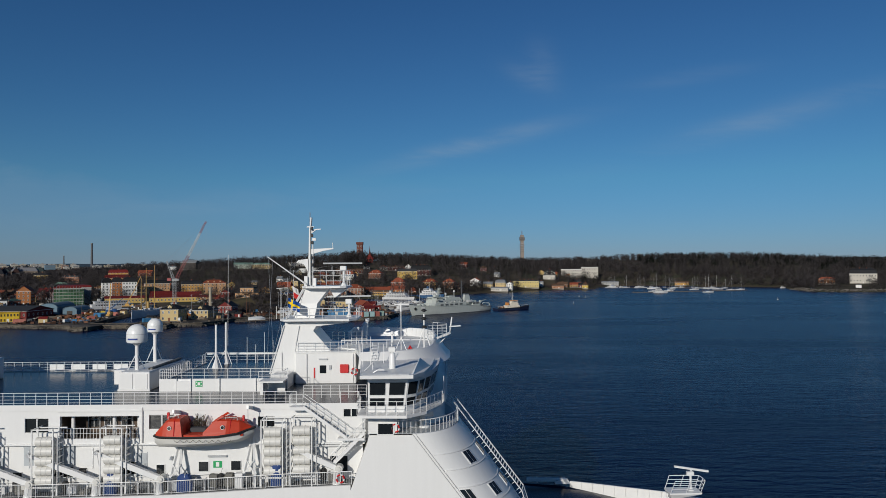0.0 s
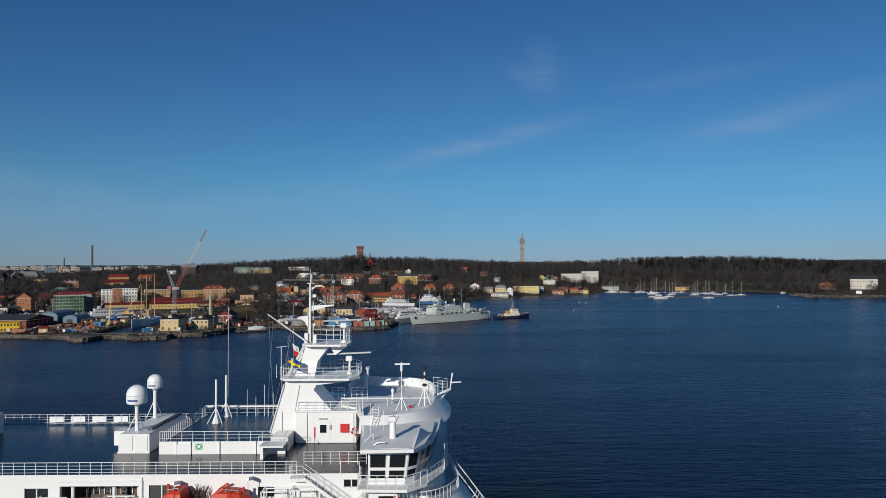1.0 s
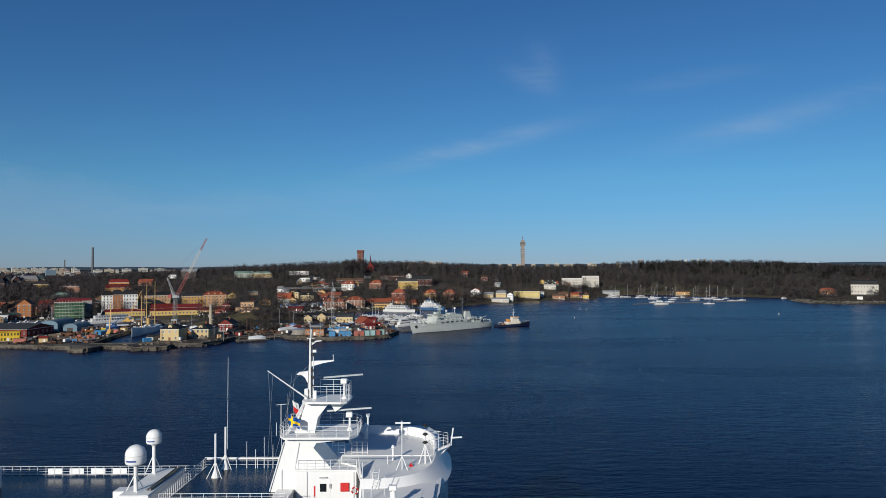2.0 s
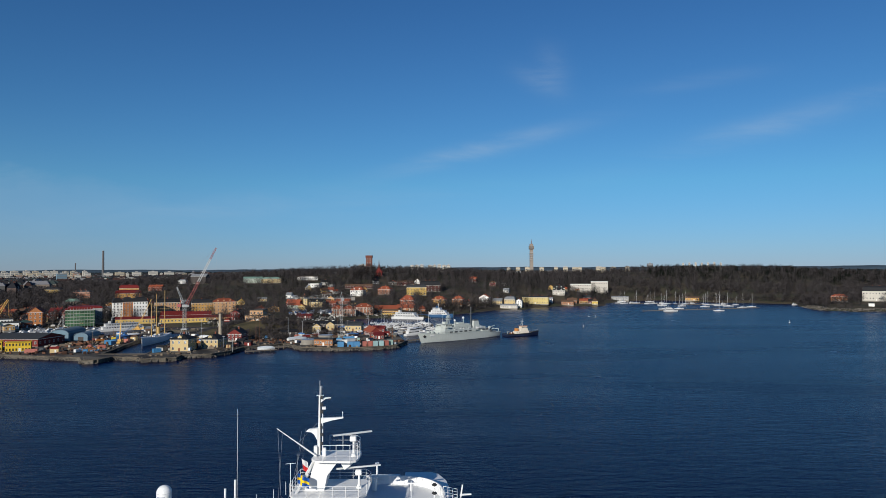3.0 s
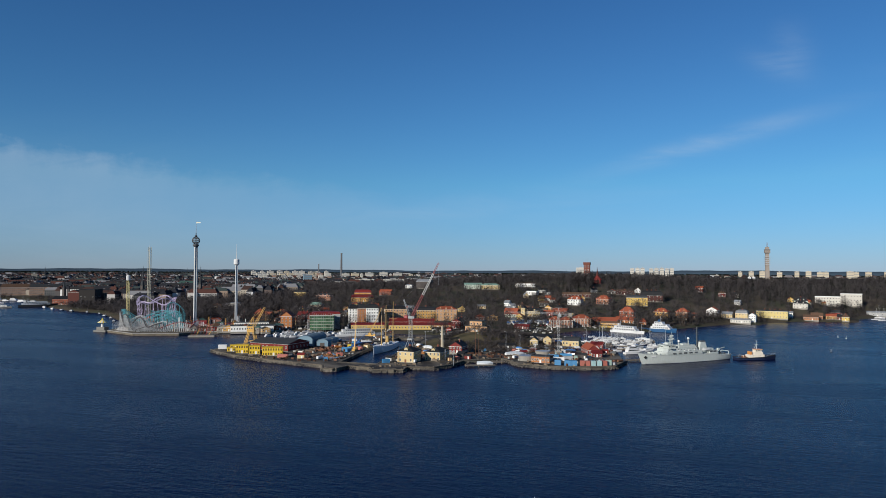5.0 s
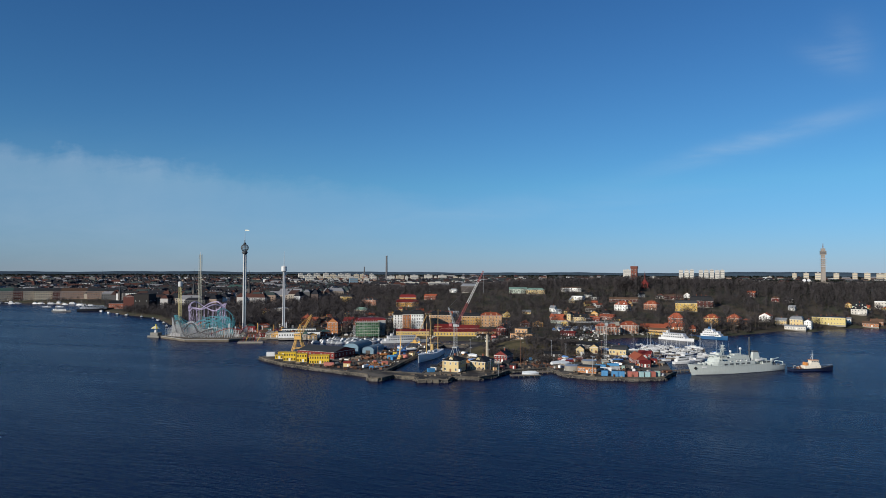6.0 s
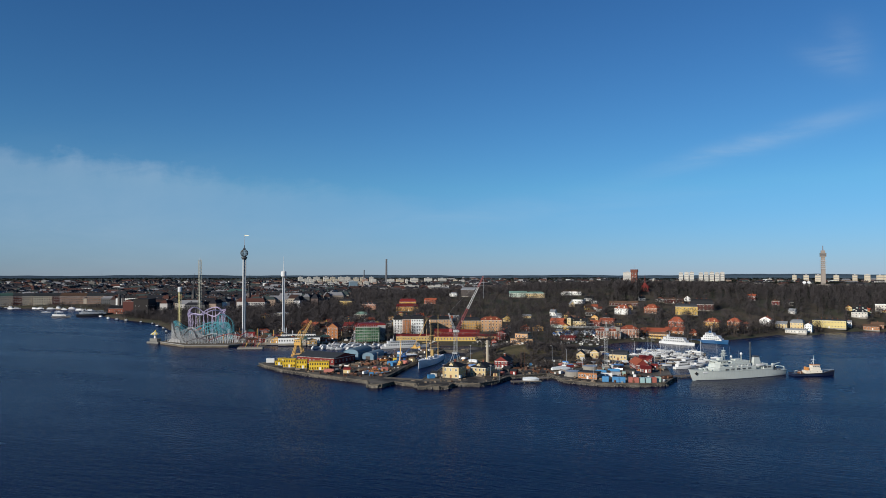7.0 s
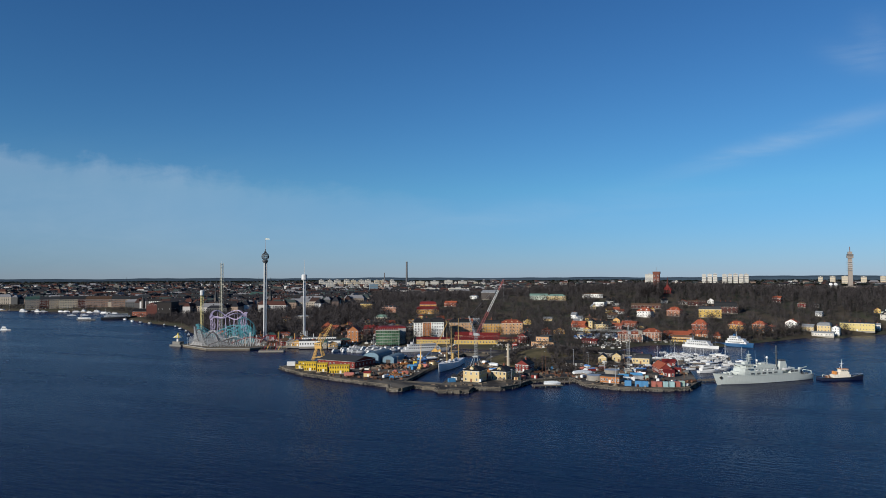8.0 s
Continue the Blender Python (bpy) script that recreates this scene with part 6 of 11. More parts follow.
def motor_yacht(x, y, rz, L, z=0.0, hullc=None, tiers=2, name="motor_yacht", label="white motor yacht moored in the basin", group="moored motor yachts"):
    t = thing(name, label, "boat", group, x, y, z, rz)
    b, D = L * 0.24, max(1.4, L * 0.085)
    part("hull", hull_mesh(L, b, D, 0.3, 0.85, 0.5, 8), hullc or BOATWHITE, t, smooth=True)
    z0, x0, x1 = D, -L * 0.4, L * 0.22
    for k in range(tiers):
        hh = 2.2 if L > 14 else 1.3
        w = b * (0.42 - 0.05 * k)
        c = part("deck_house", Shape().loft([[(x0, -w, z0), (x1, -w * 0.85, z0), (x1, w * 0.85, z0), (x0, w, z0)], [(x0 + 0.2, -w * 0.93, z0 + hh), (x1 - hh * 0.7, -w * 0.75, z0 + hh), (x1 - hh * 0.7, w * 0.75, z0 + hh), (x0 + 0.2, w * 0.93, z0 + hh)]]), BOATWHITE, t)
        part("window_band", Shape().loft([[(x0 + 0.8, -w * 0.985, z0 + hh * 0.5), (x1 - hh * 0.42, -w * 0.81, z0 + hh * 0.5), (x1 - hh * 0.42, w * 0.81, z0 + hh * 0.5), (x0 + 0.8, w * 0.985, z0 + hh * 0.5)], [(x0 + 0.8, -w * 0.965, z0 + hh * 0.8), (x1 - hh * 0.6, -w * 0.79, z0 + hh * 0.8), (x1 - hh * 0.6, w * 0.79, z0 + hh * 0.8), (x0 + 0.8, w * 0.965, z0 + hh * 0.8)]]), DARKGLASS, c)
        z0, x0, x1 = z0 + hh, x0 + L * 0.06, x1 - L * 0.13
    part("mast", Shape().tube((x0 + L * 0.1, 0, z0), (x0 + L * 0.08, 0, z0 + L * 0.14), 0.1, 5).tube((x0 + L * 0.1, -b * 0.15, z0 + L * 0.07), (x0 + L * 0.1, b * 0.15, z0 + L * 0.07), 0.06, 4), BOATWHITE, t)
    return t


BOATWHITE = mat("white_gelcoat", (0.56, 0.56, 0.55), 0.4, 0, 0.6, 0.06, 0.14, per_object=0.16)
TARPBLUE = mat("faded_blue_cover", (0.06, 0.17, 0.40), 0.8, 0, 0.8, 0.2, 0.2, per_object=0.3)
NAVYGREY = mat("naval_grey_paint", (0.56, 0.60, 0.55), 0.55, 0, 0.5, 0.06, 0.1, streak=0.08)
NAVYDARK = mat("dark_grey_paint", (0.06, 0.065, 0.07), 0.6)
HULLNAVY = mat("navy_blue_hull", (0.012, 0.018, 0.045), 0.4)
HULLBLUE = mat("bright_blue_hull", (0.006, 0.065, 0.165), 0.45)
CRANEYELLOW = mat("crane_yellow_paint", (0.55, 0.32, 0.08), 0.55, 0, 0.8, 0.12, 0.2, per_object=0.1)
CRANEWHITE = mat("crane_grey_white_paint", (0.5, 0.5, 0.48), 0.5)
CRANEGREY = mat("crane_grey_paint", (0.27, 0.28, 0.28), 0.6, 0, 0.8, 0.12, 0.2)
CRANERED = mat("crane_red_paint", (0.26, 0.035, 0.035), 0.5)
DARKPILE = mat("dark_tarred_timber", (0.055, 0.045, 0.037), 0.95, 0, 0.6, 0.3, 0.3, per_island=0.4, spec=0.15)
WOODGREY = mat("grey_weathered_timber", (0.15, 0.12, 0.09), 0.9, 0, 0.6, 0.25, 0.2, per_object=0.25)


# the dockyard island
house("barrack", "long yellow site barrack with two rows of windows on the quay", -331.7, 488.2, 9.6, 5, 6.9, 26, "brightyellow", "yellowtin", "flat", 0.2, 2, 5, z=2.2, trim=wall_paint("brightyellow"), group='yellow barracks', chimneys=0)
house("barrack", "yellow two-storey site barrack on the stone quay", -318.7, 486.3, 8.1, 5, 6.8, 25, "brightyellow", "yellowtin", "flat", 0.2, 2, 4, z=2.2, trim=wall_paint("brightyellow"), group='yellow barracks', chimneys=0)
house("barrack", "long yellow site barrack beside the red boat shed", -300.6, 483.2, 15.5, 5, 6.7, 24, "brightyellow", "yellowtin", "flat", 0.2, 2, 8, z=2.2, trim=wall_paint("brightyellow"), group='yellow barracks', chimneys=0)
house("site_hut", "low yellow site hut at the end of the quay", -347.6, 496.3, 6.5, 4, 3.3, 27, "brightyellow", "yellowtin", "flat", 0.1, 1, 3, z=2.2, trim=wall_paint("brightyellow"), chimneys=0)
house("site_hut", "small yellow hut behind the barracks", -356.8, 512.8, 5.8, 4, 3.4, 27, "brightyellow", "yellowtin", "flat", 0.1, 1, 2, z=2.2, trim=wall_paint("brightyellow"), chimneys=0)
house("boat_shed", "long dark red boat shed with a low dark roof", -320.6, 526.6, 38.9, 30, 6.2, -6, "red", "slate", "gable", 3, 1, 10, z=2.2, chimneys=0, category='shed')
house("arched_shed", "pale blue corrugated shed with an arched roof", -311.3, 565.7, 13.7, 34, 6.5, 7, "blue", "bluetin", "barrel", 3.5, 0, 0, z=2.2, chimneys=0, category='shed', group='blue sheds')
house("arched_shed", "small pale blue shed with an arched roof", -296.7, 567.6, 10.6, 26, 4.0, 6, "blue", "bluetin", "barrel", 3, 0, 0, z=2.2, chimneys=0, category='shed', group='blue sheds')
house("quay_house", "cream two-storey quay house with a dark hipped roof", -187.4, 487.5, 12.6, 15, 8.4, -1, "cream", "black", "hip", 3.2, 2, 3, z=2.2)
house("quay_house", "cream quay house with a broad dark roof", -171.8, 506.0, 12.4, 18, 6.7, -5, "cream", "black", "hip", 3.2, 2, 4, z=2.2)
house("red_house", "dark red wooden house with white window frames and a black roof", -167.5, 546.0, 11, 14, 5.6, -2, "red", "black", "gablefront", 3.6, 2, 4, z=3.5)
house("outhouse", "low dark timber outhouse beside the red house", -159.6, 530.8, 5.3, 8, 2.6, -5, "dark", "black", "gable", 1.5, 0, 0, z=2.2, chimneys=0)
house("outhouse", "small cream outhouse with a dark roof", -159.9, 503.6, 3.1, 6, 2.9, -4, "cream", "black", "gable", 1.2, 1, 1, z=2.2, chimneys=0)
house("red_cottage", "small red cottage on the knoll", -230.3, 718.8, 5.5, 6, 5.4, -4, "red", "tile", "gablefront", 2, 1, 2, chimneys=1)
house("harbour_hall", "low orange harbour building with a flat dark roof", -93.8, 517.9, 13.9, 9, 4.9, -8, "orange", "slate", "flat", 0.3, 1, 7, z=2.2, chimneys=0)
house("cottage", "small cream cottage with a black roof", -121.1, 627.7, 6.8, 12, 5, 7, "cream", "black", "gablefront", 2.6, 1, 2, z=3, chimneys=0, group='cream cottages')
house("cottage", "small cream cottage with a black gabled roof", -111.2, 640.9, 7.3, 12, 5.5, 6, "cream", "black", "gablefront", 2.6, 1, 2, z=3, chimneys=0, group='cream cottages')
house("dark_shed", "long low tarred shed with a black roof behind the cottages", -116, 676, 36, 11, 4.2, -24, "dark", "black", "gable", 2.2, 1, 7, z=2.2, chimneys=0, category='shed', clear=False)
house("dark_shed", "low brown timber shed below the knoll", -140, 600, 15, 8, 3.2, 30, "dark", "black", "gable", 1.6, 1, 3, z=2.2, chimneys=0, category='shed', clear=False)
house("long_cottage", "long cream harbour house with a dark gabled roof", -88.8, 636.0, 15.0, 10, 5.4, -6, "cream", "slate", "gable", 3.2, 1, 5, z=2.5, chimneys=1)
house("red_barn", "dark red barn with a red tiled roof", -66.5, 584.5, 9.2, 24, 4.6, 20, "red", "tile", "gablefront", 4, 1, 3, z=2.2, chimneys=0, category='barn', group='red barns')
house("red_barn", "low dark red barn with a rust red roof", -59.4, 566.8, 7.8, 9, 3.5, 10, "red", "redtin", "gable", 1.6, 1, 3, z=2.2, chimneys=0, category='barn', group='red barns')
house("red_barn", "dark red boat store beside the moorings", -66.0, 636.0, 11, 10, 3.9, -3, "red", "redtin", "gable", 2, 1, 3, z=1.5, chimneys=0, category='barn', group='red barns')

# along the inner harbour
house("storehouse", "tall orange storehouse with a stepped gable", -420.2, 706.2, 12.6, 16, 14.2, 17, "orange", "tile", "gablefront", 5, 4, 3, chimneys=0)
house("scaffolded_house", "tall house behind green scaffold netting with a red roof", -378.0, 718.4, 30.2, 18, 17.2, 32, "grey", "redtin", "mansard", 2.6, 0, 0, chimneys=0)
house("low_shed", "low yellow boat shed on the quay", -382.6, 712.0, 14.2, 9, 4.5, 6, "yellow", "greytin", "gable", 1.5, 1, 5, chimneys=0)
house("apartment_house", "white apartment house with a black mansard roof", -369.5, 770.1, 10.0, 14, 18.3, 30, "white", "black", "mansard", 5, 6, 3, z=5, group='apartment houses')
house("apartment_house", "brick red apartment house with a black mansard roof", -360.1, 774.1, 10.0, 14, 19.0, 29, "orange", "black", "mansard", 5, 6, 3, z=5, group='apartment houses')
house("apartment_house", "white five-storey apartment house with a black mansard roof", -348.5, 779.2, 14.7, 14, 19.0, 28, "white", "black", "mansard", 5, 5, 5, z=5, group='apartment houses')
house("apartment_house", "peach apartment house with a black roof", -334.7, 820.6, 27.0, 14, 16.2, 26, "peach", "black", "mansard", 4, 4, 8, z=5, group='apartment houses')
house("apartment_house", "ochre yellow apartment house with a black roof", -299.5, 835.9, 22.9, 14, 14.8, 24, "ochre", "black", "mansard", 4, 4, 7, z=5, group='apartment houses')
house("apartment_house", "peach apartment house with a red tiled roof and balconies", -276.3, 846.0, 26.4, 14, 15.5, 22, "peach", "tile", "hip", 4, 4, 6, z=5, group='apartment houses')
house("long_warehouse", "long yellow warehouse with arched doors", -330.6, 728.4, 37.4, 10, 5.7, 24, "yellow", "redtin", "gable", 2, 1, 12, z=2.5, chimneys=0, category='warehouse', group='yellow warehouses')
house("long_warehouse", "long low yellow warehouse with a red roof", -284.1, 741.4, 48.3, 10, 5.7, 21, "yellow", "redtin", "gable", 2, 1, 14, z=2.5, chimneys=0, category='warehouse', group='yellow warehouses')
house("red_shed", "dark red timber shed with a red tin roof", -310.3, 774.0, 23.4, 12, 5.3, 22, "red", "redtin", "gable", 4, 1, 5, z=4, chimneys=0, category='shed')
house("red_shed", "dark red shed behind the warehouses", -285.1, 785.0, 27.4, 12, 5.3, 20, "red", "redtin", "gable", 3, 1, 5, z=4, chimneys=0, category='shed')
house("red_shed", "low red shed with a cream porch", -265.1, 772.1, 37.0, 8, 3.9, 19, "peach", "redtin", "gable", 2, 1, 6, z=3, chimneys=0, category='shed')
house("red_house", "red wooden house with white corners", -235.3, 764.9, 11.2, 9, 8.3, -11, "red", "black", "gablefront", 3, 2, 3)
house("customs_house", "cream stone house with a taller flat-roofed middle", -188.9, 681.9, 23.7, 9, 6.2, -7, "peach", "slate", "flat", 0.4, 1, 7, z=8, chimneys=0)
house("customs_house", "cream two-storey house with arched windows", -189.0, 682.4, 13.4, 10, 11.2, -7, "peach", "slate", "flat", 0.5, 2, 4, z=8, chimneys=0)
house("yellow_hut", "small ochre house with a grey roof", -396.7, 767.9, 4.4, 9, 6.9, 5, "brick", "redtin", "gable", 3, 2, 2, chimneys=1)
house("brick_house", "long brick house with a dark roof", -440.1, 781.4, 17.1, 12, 8.5, 13, "brick", "redtin", "gable", 4, 2, 5, chimneys=2)
house("yellow_house", "small yellow house with a pale roof", -498.5, 881.6, 13.3, 10, 5.6, 11, "yellow", "greytin", "gable", 2.5, 1, 4)
house("white_quay_building", "long low white terminal building with window bands", -434.4, 656.6, 44.5, 14, 6.7, 33, "white", "slate", "flat", 0.4, 1, 16, z=2.6, chimneys=0, category='terminal')
house("terminal_upper_storey", "white upper storey set back on the terminal", -442.3, 667.2, 36.8, 10, 8.8, 34, "white", "slate", "flat", 0.3, 2, 14, z=3, chimneys=0, category='terminal')

# the far side of the basin
house("brick_hall", "brick and cream naval hall with a broad gable", -136.6, 839.6, 13.1, 16, 9.2, 19, "pink", "tile", "hip", 4, 2, 4, z=3, chimneys=0, category='hall', group='brick halls')
house("brick_hall", "brick hall with pale corner pilasters and a red roof", -123.6, 837.6, 13.7, 16, 9.1, 18, "pink", "tile", "hip", 4, 2, 4, z=3, chimneys=0, category='hall', group='brick halls')
house("brick_hall", "brick hall with tall arched windows and a red roof", -108.4, 859.6, 20.5, 16, 10.0, 17, "pink", "tile", "hip", 4.5, 2, 5, z=3, chimneys=0, category='hall', group='brick halls')
house("low_brick_hall", "long low brick hall with a red tiled roof", -83.6, 885.3, 28.6, 14, 6.1, 9, "orange", "tile", "gable", 4, 1, 9, z=3, chimneys=0, category='hall', group='brick halls')
house("low_brick_hall", "long orange brick hall beside the water", -59.2, 904.1, 23, 14, 6.2, -8, "orange", "tile", "gable", 4, 1, 8, z=3, chimneys=0, category='hall', group='brick halls')
house("kiosk", "small brick pavilion with a pointed roof", -38.6, 902.2, 10.7, 9, 4.1, -14, "orange", "tile", "hip", 5, 1, 3, z=3, chimneys=0)
house("brick_villa", "brick villa with a tall red roof", -59.7, 944.0, 18.7, 14, 7.9, -6, "brick", "tile", "hip", 6, 2, 5)
house("yellow_shed", "low yellow shed at the water", -76.1, 855.6, 19.6, 7, 3.9, -11, "yellow", "brown", "flat", 0.2, 1, 6, z=1.5, chimneys=0, category='shed')
house("school", "pale yellow school with a corner tower and a dark roof", -180.1, 918.9, 25.7, 13, 7.3, -11, "cream", "black", "gable", 4, 2, 7)
house("school_tower", "cream stair tower with a dark cap", -190.0, 913.3, 5.4, 8, 11.7, -10, "cream", "black", "hip", 3, 3, 1, chimneys=0)
house("red_hall", "low red hall with a tiled roof", -209.2, 927.5, 18.6, 10, 5.2, -9, "brick", "tile", "gable", 4, 1, 5, chimneys=0)
house("red_hall", "low red-roofed hall behind the school", -147.9, 955.5, 20.8, 10, 4.5, -13, "brick", "tile", "gable", 3, 1, 5, chimneys=0)
house("grey_shed", "grey tin shed on the slope", -186.6, 837.8, 7.4, 9, 4.1, -9, "cream", "greytin", "gable", 2, 1, 3, chimneys=0)

# villas on the hill
house("white_villa", "white villa with a curved gable and a red tiled roof", -141.1, 1050.4, 20.4, 12, 9, -14, "white", "tile", "hip", 5, 2, 5)
house("pink_villa", "pink villa with a steep red roof", -102.1, 1071.0, 19.7, 12, 8.2, -17, "pink", "tile", "hip", 5, 2, 4)
house("yellow_villa", "large yellow villa with a dark mansard roof", -54.3, 1068.5, 30.0, 14, 12.1, 3, "yellow", "slate", "mansard", 4, 2, 6, chimneys=2)
house("dark_manor", "dark brown manor house with a black mansard roof", -35.3, 1120.3, 32.5, 14, 9.2, 2, "rust", "black", "mansard", 7.5, 2, 6, chimneys=3)
house("orange_villa", "orange yellow villa with a red tiled roof", -17.8, 970.7, 18.8, 12, 8.7, -15, "ochre", "tile", "hip", 4.5, 2, 5)
house("orange_villa", "orange wooden house with a tiled roof", 8.9, 995.3, 15.7, 11, 8.8, -17, "orange", "tile", "hip", 4.5, 2, 4)
house("small_house", "small pink house with a tiled roof", 23.1, 1008.6, 8.3, 8, 4.4, -17, "pink", "tile", "gable", 3, 1, 2)
house("white_villa", "white timber villa with red roof and balcony", 48.8, 1044.7, 14.8, 10, 8.3, -19, "white", "tile", "gablefront", 4, 2, 4)
house("white_house", "cream white house with a pale roof", 67.5, 1039.5, 14.0, 10, 5.6, -16, "cream", "greytin", "gable", 3, 2, 4)
house("white_hall", "pale hall with a grey domed roof above the water", 86.0, 1041.0, 15.5, 12, 8.6, -14, "cream", "greytin", "mansard", 4.5, 2, 4, chimneys=1, category='hall')
house("white_terrace", "low white terraced waterside building with a row of windows", 82.0, 1011.1, 25.0, 8, 4.4, -14, "offwhite", "greytin", "gable", 1.6, 1, 8, chimneys=0, category='hall', clear=False)
house("white_wing", "tall white waterside wing with a gable and pale roof", 97.5, 1022.0, 8.6, 10, 9.4, -14, "white", "greytin", "gablefront", 2.6, 3, 3, chimneys=1, category='hall', clear=False)
house("yellow_palace", "long pale yellow palace with rows of small windows", 129.7, 1092.1, 40.5, 14, 10.6, -13, "paleyellow", "slate", "hip", 1.5, 2, 11, chimneys=4, wsize=(0.9, 1.5))
house("white_house", "small white house beside the yellow palace", 155.5, 1112.0, 6.9, 8, 7.8, -8, "white", "greytin", "gable", 2, 2, 2)
house("orange_house", "low orange house with a brown roof", 181.7, 1109.5, 19, 8, 4.6, -9, "orange", "brown", "gable", 3, 1, 6)
house("white_house", "pale house with a dark hipped roof", 177.5, 1168.4, 20.0, 12, 7.4, -14, "offwhite", "black", "hip", 4.5, 2, 5)
house("red_cottage", "red wooden cottage in the wood", 38.5, 1265.8, 12.9, 9, 7.2, -18, "rust", "tile", "gable", 3, 2, 3)
house("brown_house", "brown timber house on the slope", -79.4, 1180.2, 26.4, 10, 6.5, 4, "rust", "brown", "gable", 2, 1, 5)
house("mansion", "large ochre mansion with stacked red roofs", -486.4, 1048.5, 36.1, 18, 7.4, 25, "ochre", "redtin", "mansard", 5, 1, 8, chimneys=2)
house("mansion_tower", "ochre pavilion rising from the mansion with a red roof", -490.6, 1059.7, 27.4, 12, 14.0, 25, "ochre", "redtin", "mansard", 5, 2, 5, chimneys=1)
house("yellow_tower_house", "yellow house with a domed turret", -644.9, 1128.5, 23.7, 12, 10.3, 8, "yellow", "black", "mansard", 4, 2, 4, chimneys=1)
house("pink_school", "long pink house with a dark roof", -566.0, 1067.5, 27.4, 13, 9.6, 6, "pink", "slate", "hip", 3, 2, 8, chimneys=2)
house("red_hut", "red house with a tiled roof on the hill", -482.1, 1137.9, 21.9, 10, 5.9, 1, "brick", "tile", "gable", 4, 1, 4)
house("green_roofed_hall", "long pale hall with a green copper roof", -312.7, 1210.1, 33.0, 14, 7.9, 14, "cream", "copper", "hip", 3, 2, 8, chimneys=0, category='hall')
house("green_roofed_hall", "pale glass-fronted hall with a green copper roof", -346.9, 1218.4, 31.5, 16, 8.0, 16, "palegreen", "copper", "gable", 3, 1, 8, chimneys=0, category='hall')
house("round_pavilion", "white round pavilion with a flat roof", -257.0, 1245.6, 35.2, 20, 7.0, 12, "white", "brown", "flat", 0.5, 1, 10, chimneys=0, category='pavilion')
house("white_block", "low white modern block", -224.1, 1144.1, 18.5, 12, 7.3, -11, "white", "slate", "flat", 0.3, 1, 4, chimneys=0)
house("grey_hall", "open grey-roofed stage hall on the hill", -450.8, 1250.0, 27.4, 18, 12.7, -2, "dark", "greytin", "gable", 4, 0, 0, chimneys=0, category='hall')
house("white_cottage", "small cream cottage on the hill", -484.8, 1256.5, 14.9, 8, 6.5, -1, "white", "greytin", "hip", 2, 1, 2)
house("red_hall", "long low red hall on the hill", -151.3, 1137.3, 43.6, 9, 4.3, 8, "rust", "brown", "gable", 3, 1, 8, chimneys=0)
house("white_block", "grey modern block with a flat roof", -199.0, 1152.3, 10.2, 9, 4.6, -12, "grey", "slate", "flat", 0.3, 1, 3, chimneys=0)

# small houses between the quays and the hill
house("garden_pavilion", "pale green pavilion with a red tiled roof", -201.7, 901.0, 19.3, 9, 4.3, -9, "palegreen", "tile", "hip", 3.5, 1, 5)
house("red_house", "dark red wooden house with a tiled roof", -159.3, 928.3, 14.1, 8, 4.4, -12, "red", "tile", "gable", 3, 1, 4)
house("orange_house", "orange house with a steep tiled roof near the park", -508.1, 785.7, 13.5, 10, 8.1, 11, "orange", "tile", "hip", 6, 1, 3)
house("low_house", "ochre house with a tiled roof near the park", -497.0, 788.6, 9.5, 9, 6.6, 10, "ochre", "tile", "gable", 4, 1, 3)
house("low_house", "brown house with a dark roof near the park", -490.0, 798.8, 10.2, 9, 6.6, 10, "brick", "brown", "gable", 4, 1, 3)
house("yellow_house", "yellow house with a dark roof below the wood", -498.1, 875.4, 13.9, 9, 7.2, 8, "yellow", "slate", "gable", 3, 2, 4)
house("brick_house", "long brick house with a red roof", -446.1, 788.8, 16.5, 9, 6.5, 7, "brick", "redtin", "gable", 3, 2, 5)
house("park_hall", "grey-roofed exhibition hall behind the park", -640.1, 919.8, 31.7, 14, 7.0, 35, "offwhite", "greytin", "barrel", 5, 0, 0, chimneys=0, category='hall')
house("yellow_house", "low yellow house behind the park", -661.4, 905.2, 13.6, 9, 7, 14, "yellow", "brown", "gable", 3, 1, 4)
house("green_hall", "pale hall with a green copper roof behind the park", -515.7, 948.6, 20.5, 10, 6.9, 7, "sand", "copper", "hip", 4, 1, 5, chimneys=0)
house("small_house", "small red house with a black roof beside the school", -242.3, 802.6, 7.3, 7, 5.3, -5, "red", "black", "gable", 3, 2, 2)
house("grey_house", "grey house with a slate roof behind the barracks", -256.6, 848.9, 9.7, 8, 4.2, -5, "grey", "slate", "gable", 3, 1, 3)
house("long_shed", "long red shed with a tin roof beside the boats", -166.1, 791.1, 17.4, 7, 3.1, -10, "red", "redtin", "gable", 2, 1, 6, chimneys=0)
house("yellow_wing", "long yellow shed at the water beside the brick halls", -74.4, 863.1, 21.8, 7, 4.6, -11, "ochre", "brown", "gable", 2, 1, 8, chimneys=0)

